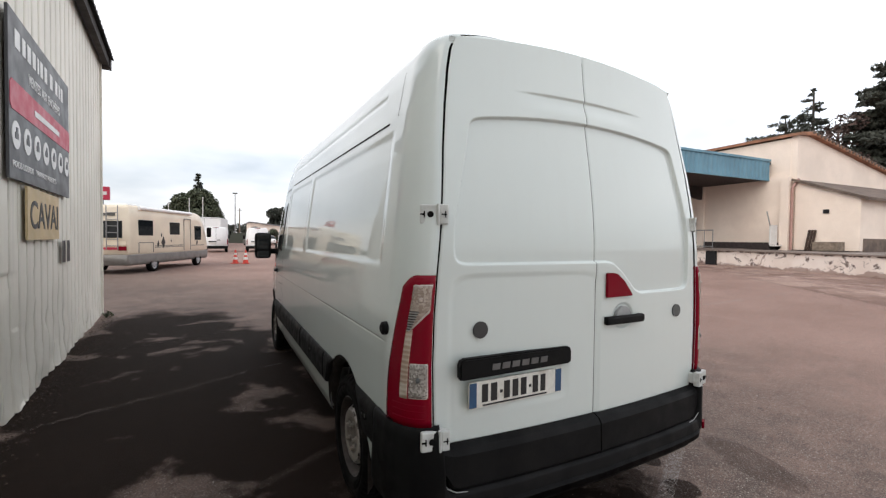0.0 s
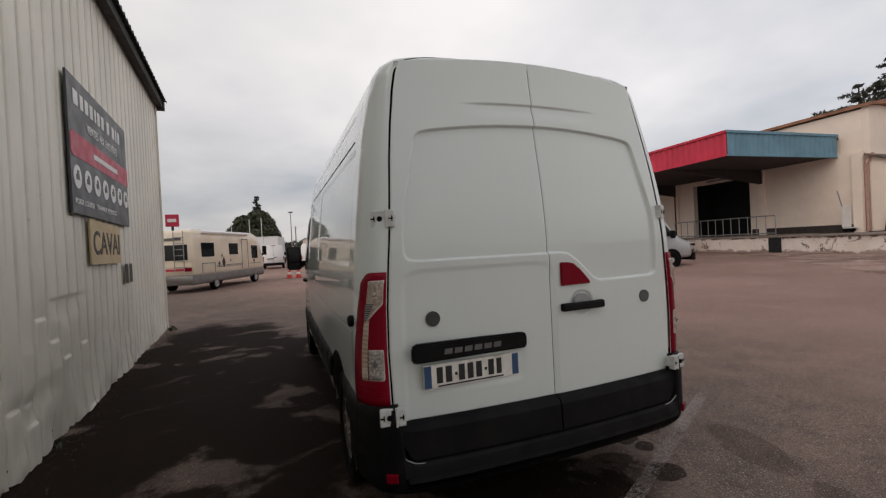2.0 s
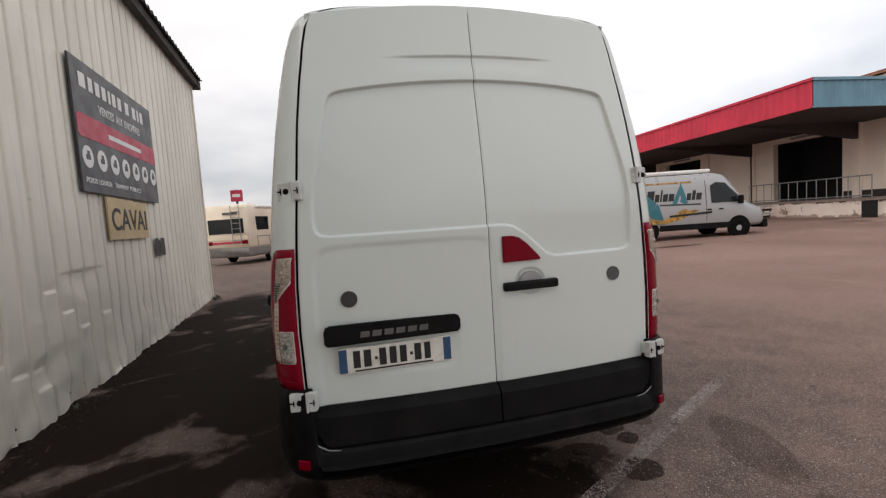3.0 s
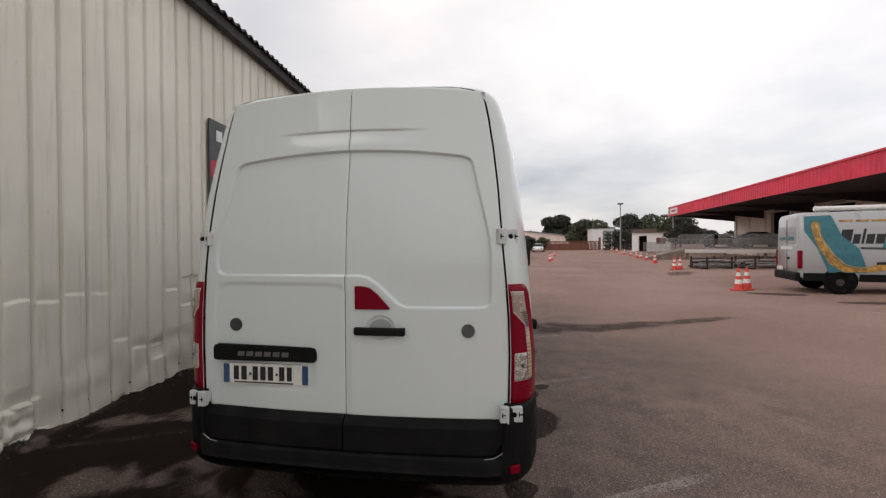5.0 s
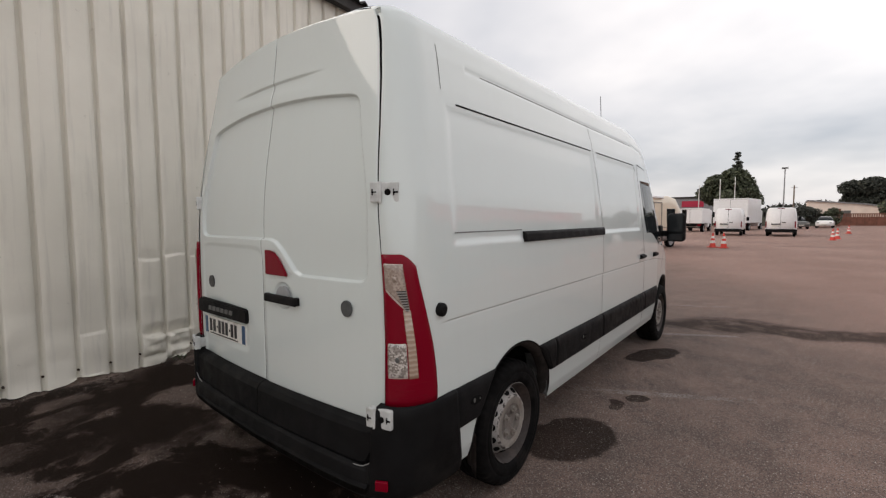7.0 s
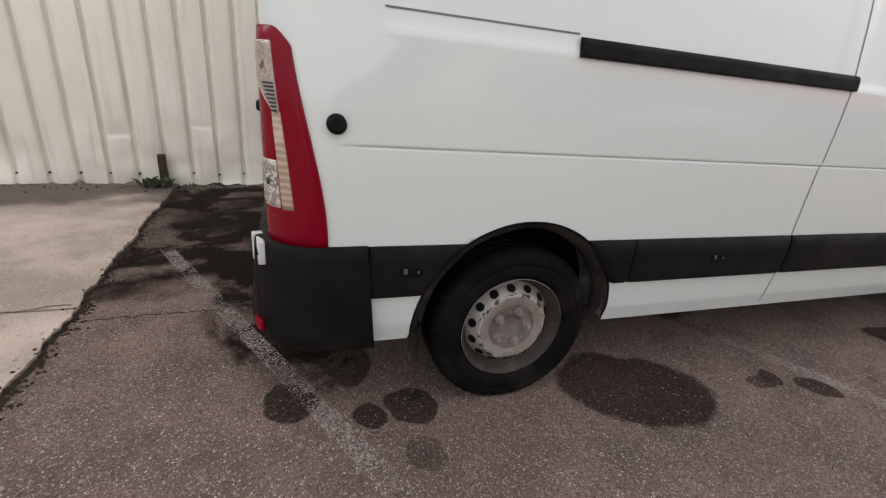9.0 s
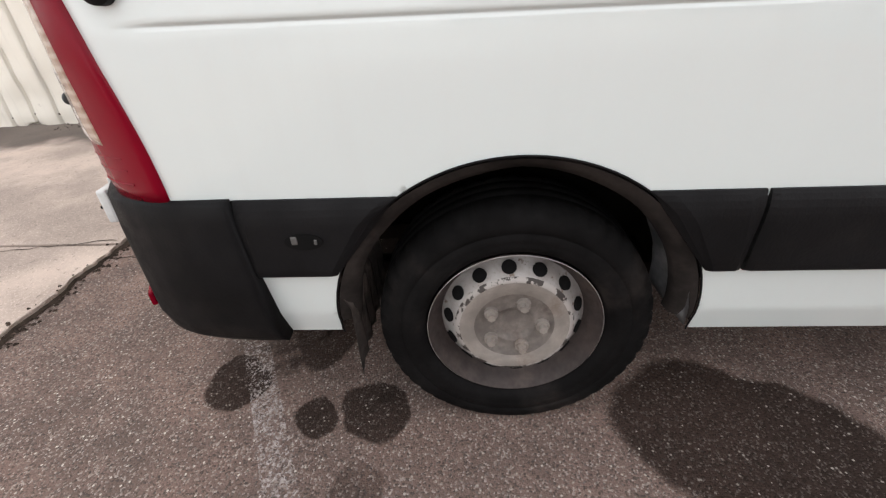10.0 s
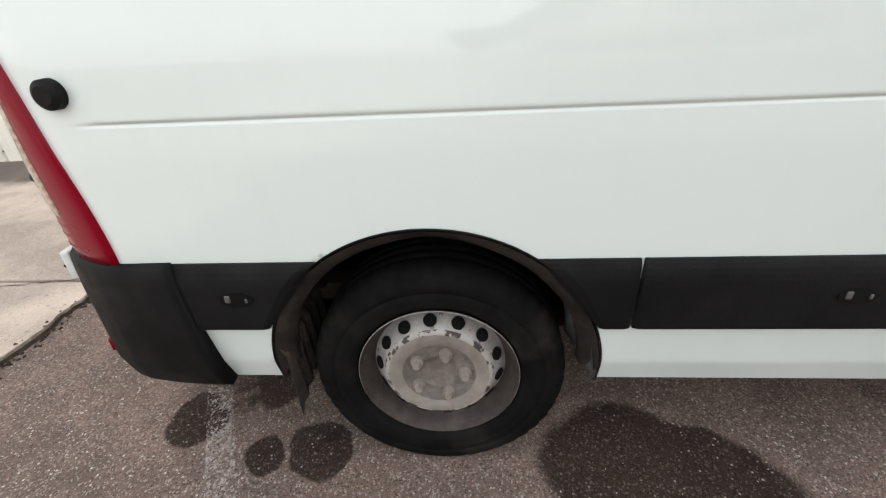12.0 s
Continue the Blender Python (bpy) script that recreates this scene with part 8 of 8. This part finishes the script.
def fir_tree(x, y, h, w, label, seed, foot=0.12, tiers=26, leaf_mat="leaf_dark", taper=0.85, size=0.24, dens=13, fat=1.0):
    """A conifer: layered boughs that droop and shorten to the top."""
    t = thing("conifer", pose(x, y, gz(x, y)), label, "tree")
    rnd = random.Random(seed)
    bm = bmesh.new()
    limb(bm, [(0, 0, 0), (0.1, 0, h * 0.5), (0, 0, h * 0.99)], 0.022 * h, 0.004 * h)
    blobs = []
    for i in range(tiers):
        f = i / (tiers - 1)
        z = h * (foot + (0.98 - foot) * f)
        reach = w * 0.5 * ((1 - f) ** taper * 0.95 + 0.05)
        for j in range(max(3, int(7 * (1 - f) + 3))):
            if rnd.random() < 0.16:
                continue
            a = rnd.uniform(0, 6.28)
            L = reach * rnd.uniform(0.62, 1.12)
            tip = Vector((math.cos(a) * L, math.sin(a) * L, z + L * rnd.uniform(-0.12, 0.16)))
            limb(bm, [(0, 0, z), tuple(tip * 0.5 + Vector((0, 0, z * 0.5 + 0.03 * L))), tuple(tip)], 0.05 * (1 - f) + 0.02, 0.01, 4)
            for q in (0.45, 0.72, 0.98):
                s = max(0.16, L * 0.19 * (1.3 - 0.5 * q)) * fat
                blobs.append((tip.x * q, tip.y * q, z + (tip.z - z) * q - 0.04 * L, s, s, s * 0.42))
    part("trunk", bm, M["bark"], t, "straight trunk with boughs")
    leaf_cloud("crown", blobs, size, dens, M[leaf_mat], t, seed, "layered dark needles", flat=0.7)
    return t


def make_trees():
    fir_tree(56.0, 14.6, 19.5, 13.0, "tall dark fir behind the lean-to shed", 3, 0.06, 38, "leaf_dark", 0.55, 0.26, 17, 1.55)
    fir_tree(54.0, 20.4, 17.4, 6.4, "slender open pine behind the dock roof", 5, 0.30, 24, "leaf_dark", 0.6, 0.22, 15, 1.35)
    fir_tree(52.0, 22.0, 14.6, 10.0, "dark spreading cedar behind the dock roof", 6, 0.45, 14, "leaf_dark", 0.5, 0.22, 16, 1.4)
    round_tree(54.0, 17.8, 14.6, 7.5, "reddish half-bare tree beside the fir", 7, 0.15, "leaf_red", 0.16, 15)
    round_tree(60.0, 7.5, 9.0, 8.0, "dark broadleaf shrub tree past the shed", 8, 0.1, "leaf", 0.2, 22)
    round_tree(64.0, 2.0, 7.5, 9.0, "low leafy tree past the shed", 9, 0.1, "leaf", 0.2, 20)
    round_tree(-4.6, 73.0, 7.9, 8.0, "round umbrella pine beyond the parked vans", 11, 0.14, "leaf", 0.2, 30, blobs_n=26)
    fir_tree(-4.4, 84.0, 12.0, 1.9, "dark narrow cypress behind the pine", 12, 0.05, 24, "leaf_dark", 0.45, 0.2, 26, 2.2)
    round_tree(14.9, 127.0, 9.4, 10.5, "large far tree over the gate", 13, 0.22, "leaf_dark", 0.3, 14)
    round_tree(19.0, 97.0, 6.6, 9.5, "leafy tree behind the gate", 14, 0.10, "leaf", 0.24, 20)
    round_tree(24.0, 86.0, 6.2, 7.0, "leafy tree behind the hut", 15, 0.25, "leaf_dark", 0.2, 20)
    round_tree(29.5, 88.0, 6.6, 8.0, "leafy tree behind the hut", 16, 0.2, "leaf", 0.22, 18)
    round_tree(36.0, 92.0, 6.0, 8.0, "leafy tree behind the dock's far end", 17, 0.2, "leaf_dark", 0.22, 18)
    round_tree(4.6, 78.0, 3.0, 3.6, "low shrub by the gate", 18, 0.05, "leaf_dark", 0.14, 30)
    round_tree(7.2, 79.0, 2.6, 2.6, "low shrub by the gate post", 19, 0.05, "leaf", 0.14, 30)
    round_tree(20.5, 52.0, 3.4, 2.4, "thin young tree by the canopy end", 21, 0.35, "leaf_dark", 0.14, 22)
    # far woods along the skyline
    rnd = random.Random(31)
    blobs = []
    for i in range(150):
        x = -120 + 300 * i / 150 + rnd.uniform(-1.5, 1.5)
        hh = 3.0 + 2.6 * abs(noise.noise((x * 0.06, 0, 2))) + rnd.uniform(0, 1.3)
        blobs.append((x, 150 + rnd.uniform(-6, 6), gz(30, 150) + hh * 0.5, 2.3, 2.0, hh * 0.62))
    o = leaf_cloud("far_woods", blobs, 0.55, 3.2, M["leaf_dark"], None, 33)
    tagged(o, "dark line of far woods on the skyline", "trees", kind="stuff")


make_trees()


def make_far_yard():
    for x, y, h in ((1.64, 93.0, 9.9), (20.3, 76.0, 8.4)):
        l = thing("street_lamp", pose(x, y, gz(x, y)), "tall grey street lamp on a slim pole", "street lamp", "street lamps")
        part("pole", cyl(bmesh.new(), (0, 0, 0), (0, 0, h - gz(x, y)), 0.13, 0.08, 10), M["steel"], l)
        part("lamp_head", boxes(span(-0.45, 0.45, -0.22, 0.22, h - gz(x, y) - 0.05, h - gz(x, y) + 0.18), bev=0.03), M["rv_grey"], l)
    for x, y, h in ((3.1, 108.0, 7.5), (18.7, 92.0, 6.4)):
        u = thing("utility_pole", pose(x, y, gz(x, y)), "plain dark utility pole", "pole", "utility poles")
        part("pole", cyl(bmesh.new(), (0, 0, 0), (0, 0, h), 0.16, 0.11, 8), M["wood"], u)
        part("crossbar", boxes(span(-0.5, 0.5, -0.05, 0.05, h - 0.5, h - 0.4)), M["steel"], u)
    for x, y, h in ((-5.0, 67.6, 6.5), (-3.35, 67.8, 6.7), (-7.4, 67.3, 5.8)):
        f = thing("flagpole", pose(x, y, gz(x, y)), "bare white flagpole beyond the vans", "flagpole", "flagpoles")
        part("pole", cyl(bmesh.new(), (0, 0, 0), (0, 0, h), 0.07, 0.045, 8), M["sign_white"], f)
        bm = bmesh.new()
        bmesh.ops.create_uvsphere(bm, u_segments=8, v_segments=6, radius=0.08, matrix=Matrix.Translation((0, 0, h)))
        part("finial", bm, M["sign_white"], f)
    g = thing("grey_building", pose(-22.0, 88.0, 0.2), "low grey industrial building with a red patch of sign", "building")
    part("wall", boxes(span(0, 14.5, 0, 9, 0, 4.9)), M["steel"], g, "grey metal wall")
    part("roof", boxes(span(-0.2, 14.7, -0.2, 9.2, 4.9, 5.2)), M["fibre_roof"], g)
    part("sign", boxes(span(9.0, 12.5, -0.08, 0.0, 3.3, 4.4)), M["sign_red"], g)
    for x in (1.5, 4.5, 7.5):
        wn = part("window", boxes(span(x, x + 1.6, -0.05, 0.02, 1.3, 2.6)), M["glass"], g)
        part("sill", boxes(span(x - 0.1, x + 1.7, -0.15, 0.0, 1.2, 1.3)), M["concrete"], wn)
    s = thing("far_warehouse", pose(5.4, 108.0, gz(5, 108)), "far pale metal warehouse with a low gable roof", "warehouse")
    bm = bmesh.new()
    prism(bm, [(0, 0), (10.6, 0), (10.6, 2.9), (8.0, 3.4), (0, 4.3)], 14.0, Matrix(((1, 0, 0, 0), (0, 0, 1, 0), (0, 1, 0, 0), (0, 0, 0, 1))))
    bmesh.ops.recalc_face_normals(bm, faces=bm.faces)
    part("wall", bm, M["render"], s, "pale wall")
    bm = bmesh.new()
    prism(bm, [(-0.3, 4.3), (8.0, 3.42), (10.9, 2.9), (10.9, 3.1), (8.0, 3.65), (-0.3, 4.55)], 14.6, Matrix(((1, 0, 0, 0), (0, 0, 1, -0.3), (0, 1, 0, 0), (0, 0, 0, 1))))
    bmesh.ops.recalc_face_normals(bm, faces=bm.faces)
    part("roof", bm, M["steel"], s)
    part("door", boxes(span(3.0, 6.0, -0.06, 0.0, 0, 2.4)), M["rv_grey"], s)
    # brick-red gate wall between posts
    gate = thing("yard_gate", pose(8.0, 82.6, gz(10, 82), 0, 0, -7), "wide red-brown sliding gate between dark posts", "gate", kind="structure")
    for i in range(40):
        part("gate_bar", boxes(span(0.5 + i * 0.235, 0.66 + i * 0.235, -0.03, 0.03, 0.12, 1.75)), M["brick_wall"], gate)
    for z in (0.1, 1.7):
        part("gate_rail", boxes(span(0.3, 9.9, -0.05, 0.05, z, z + 0.12)), M["brick_wall"], gate)
    for x in (0.0, 10.0):
        part("gate_post", boxes(span(x - 0.2, x + 0.2, -0.2, 0.2, -0.2, 2.5)), M["brick_wall"], gate)
    part("low_bank", boxes(span(-3.0, 14.0, 6.0, 9.0, -0.5, 1.3)), M["brick_wall"], gate, "reddish earth bank")
    fence = thing("yard_fence", pose(-30.0, 84.0, 0.2, 0, 0, -1), "dark boundary fence of the yard", "fence", kind="structure")
    part("fence_panel", boxes(span(0, 37.5, -0.05, 0.05, 0, 1.9)), M["leaf_dark"], fence)
    h = thing("hedge", pose(17.6, 76.6, gz(19, 76)), "tall clipped dark green hedge by the gate", "hedge")
    blobs = [(0.3 + 0.55 * i, 0.2 * math.sin(i), 0.5 + 0.62 * j, 0.5, 0.5, 0.5) for i in range(9) for j in range(5)]
    leaf_cloud("foliage", blobs, 0.12, 30, M["leaf_dark"], h, 41)
    bm = bmesh.new()
    for i in range(9):
        cyl(bm, (0.3 + 0.55 * i, 0, -0.3), (0.3 + 0.55 * i, 0, 2.2), 0.05, 0.03, 6)
    part("stems", bm, M["bark"], h)
    wh = thing("white_outbuilding", pose(17.2, 84.5, gz(18, 84)), "plain white outbuilding behind the hedge", "building")
    part("wall", boxes(span(0, 4.0, 0, 5, -0.3, 4.1)), M["white_plain"], wh)
    part("roof", boxes(span(-0.2, 4.2, -0.2, 5.2, 4.1, 4.3)), M["fibre_roof"], wh)
    k = thing("gate_hut", pose(17.3, 58.0, gz(18, 58) + 0.25, 0, 0, -16), "small white site hut with a brown roof edge", "hut")
    bm = bmesh.new()
    for s_ in (span(0, 0.9, 0, 0.15, 0, 2.5), span(1.8, 4.6, 0, 0.15, 0, 2.5), span(0.9, 1.8, 0, 0.15, 2.05, 2.5), span(0, 0.15, 0.15, 2.6, 0, 2.5), span(4.45, 4.6, 0.15, 2.6, 0, 2.5), span(0, 4.6, 2.6, 2.75, 0, 2.5)):
        box(bm, *s_)
    part("wall", bm, M["white_plain"], k, "white wall panels")
    part("roof", boxes(span(-0.2, 4.8, -0.25, 2.9, 2.5, 2.62), span(0.0, 3.0, 0.5, 2.7, 2.62, 2.95)), M["old_tile"], k, "brown roof edge")
    # near-black panel paints the shade inside the hut's opening
    part("doorway", boxes(span(0.9, 1.8, 0.9, 1.0, 0, 2.05)), M["dark"], k)
    part("door", boxes(span(0.82, 0.88, -0.8, 0.0, 0.02, 2.0)), M["rv_grey"], k, "open grey door")
    wn = part("window", boxes(span(2.9, 4.0, -0.03, 0.03, 1.0, 1.8)), M["brick_wall"], k, "brown shuttered window")
    part("steps", boxes(span(0.7, 2.0, -0.9, 0.0, -0.4, 0.0)), M["concrete"], k)
    part("floor", boxes(span(0.0, 4.6, 0.0, 2.7, -0.5, 0.0)), M["concrete"], k)
    # cars on the dock deck at its far end
    for x, y in ((6.0, 31.0), (6.0, 40.0)):
        make_car(DOCK @ pose(x, y, DECK, 0, 0, 90), M["rv_grey"], "dark car parked up on the dock deck")


make_far_yard()


def make_weeds():
    """Weeds, leaf litter and grit along the foot of the hall."""
    rnd = random.Random(51)
    for x, y, n, s in ((-2.72, -1.36, 36, 0.13), (-2.74, -1.05, 12, 0.06), (-3.42, 8.3, 20, 0.10), (-2.96, 0.55, 10, 0.06), (-3.1, 2.4, 9, 0.05)):
        vs, fs = [], []
        for i in range(n):
            a, L = rnd.uniform(0, 6.28), s * rnd.uniform(0.5, 1.3)
            px, py = x + rnd.uniform(-1, 1) * s * 0.7, y + rnd.uniform(-1, 1) * s
            w = L * 0.10
            k = len(vs)
            dx, dy = math.cos(a), math.sin(a)
            vs += [(px - dy * w, py + dx * w, 0.0), (px + dy * w, py - dx * w, 0.0), (px + dx * L * 0.4 + dy * w * 1.3, py + dy * L * 0.4 - dx * w * 1.3, L * 0.7), (px + dx * L * 0.8, py + dy * L * 0.8, L * 0.85), (px + dx * L * 0.4 - dy * w * 1.3, py + dy * L * 0.4 + dx * w * 1.3, L * 0.7)]
            fs.append((k, k + 1, k + 2, k + 3, k + 4))
        tagged(raw("weed", vs, fs, M["leaf"]), "small green weed at the foot of the wall", "weed", "weeds at the wall foot")
    vs, fs = [], []
    for i in range(700):
        along = rnd.uniform(-3.5, 8.4)
        d = abs(rnd.gauss(0, 0.13)) + 0.04
        p = HALL @ Vector((d, along, 0.0))
        s = rnd.uniform(0.004, 0.015)
        k = len(vs)
        for q in range(4):
            a = q * 1.57 + rnd.uniform(-0.4, 0.4)
            vs.append((p.x + math.cos(a) * s, p.y + math.sin(a) * s, 0.006 + (0.024 if p.y < -1 else 0.0) + rnd.uniform(0, s * 0.5)))
        vs.append((p.x, p.y, 0.012 + (0.024 if p.y < -1 else 0.0) + s * 0.6))
        fs += [(k, k + 1, k + 4), (k + 1, k + 2, k + 4), (k + 2, k + 3, k + 4), (k + 3, k, k + 4)]
    tagged(raw("litter", vs, fs, M["litter"]), "dead leaves and grit along the wall foot", "litter", kind="stuff")
    vs, fs = [], []
    for i in range(1300):
        x, y = rnd.uniform(-0.6, 3.4), rnd.uniform(-0.9, 3.2)
        s = rnd.uniform(0.0014, 0.0036)
        k = len(vs)
        for q in range(4):
            a = q * 1.57 + rnd.uniform(-0.5, 0.5)
            vs.append((x + math.cos(a) * s, y + math.sin(a) * s, 0.001))
        vs.append((x + rnd.uniform(-0.3, 0.3) * s, y, 0.001 + s * 0.9))
        fs += [(k, k + 1, k + 4), (k + 1, k + 2, k + 4), (k + 2, k + 3, k + 4), (k + 3, k, k + 4)]
    tagged(raw("grit", vs, fs, M["grit"]), "pale loose grit on the asphalt", "grit", kind="stuff")


make_weeds()


def make_cracks():
    """Open cracks in the asphalt and the slabs."""
    runs = (((9.75, -0.55), (10.4, 0.28), (11.5, 1.60), (12.9, 3.28), (14.6, 5.32), (16.8, 7.96), (19.0, 10.6), (20.6, 12.5)), ((0.04, -0.97), (0.02, -0.63), (0.015, -0.375), (0.08, -0.135)), ((-0.10, -1.06), (0.02, -1.70), (0.10, -2.6)), ((1.0, -0.98), (1.3, -0.86), (1.9, -0.8)))
    rnd = random.Random(77)
    for run in runs:
        wag = 0.012 if run[0][0] < 5 else 0.05
        vs, fs = [], []
        pts = []
        for a, b in zip(run[:-1], run[1:]):
            for i in range(12):
                f = i / 12
                pts.append((a[0] + (b[0] - a[0]) * f + rnd.uniform(-wag, wag), a[1] + (b[1] - a[1]) * f + rnd.uniform(-wag, wag)))
        for i, (x, y) in enumerate(pts):
            w = (0.0015 if run[0][0] < 5 else 0.004) + (0.0035 if run[0][0] < 5 else 0.016) * rnd.random()
            a, b = pts[max(0, i - 1)], pts[min(len(pts) - 1, i + 1)]
            l = math.hypot(b[0] - a[0], b[1] - a[1]) or 1
            nx, ny = -(b[1] - a[1]) / l * w, (b[0] - a[0]) / l * w
            z = (0.0285 if y < slab_edge(x) - 0.02 else 0.003) + (0.012 if x > 2.5 else 0) + gz(x, y)
            vs += [(x - nx, y - ny, z), (x + nx, y + ny, z)]
            if i:
                fs.append((2 * i - 2, 2 * i - 1, 2 * i + 1, 2 * i))
        tagged(raw("crack", vs, fs, M["soil"]), "dark open crack in the worn paving", "crack", "paving cracks", "structure")


make_cracks()
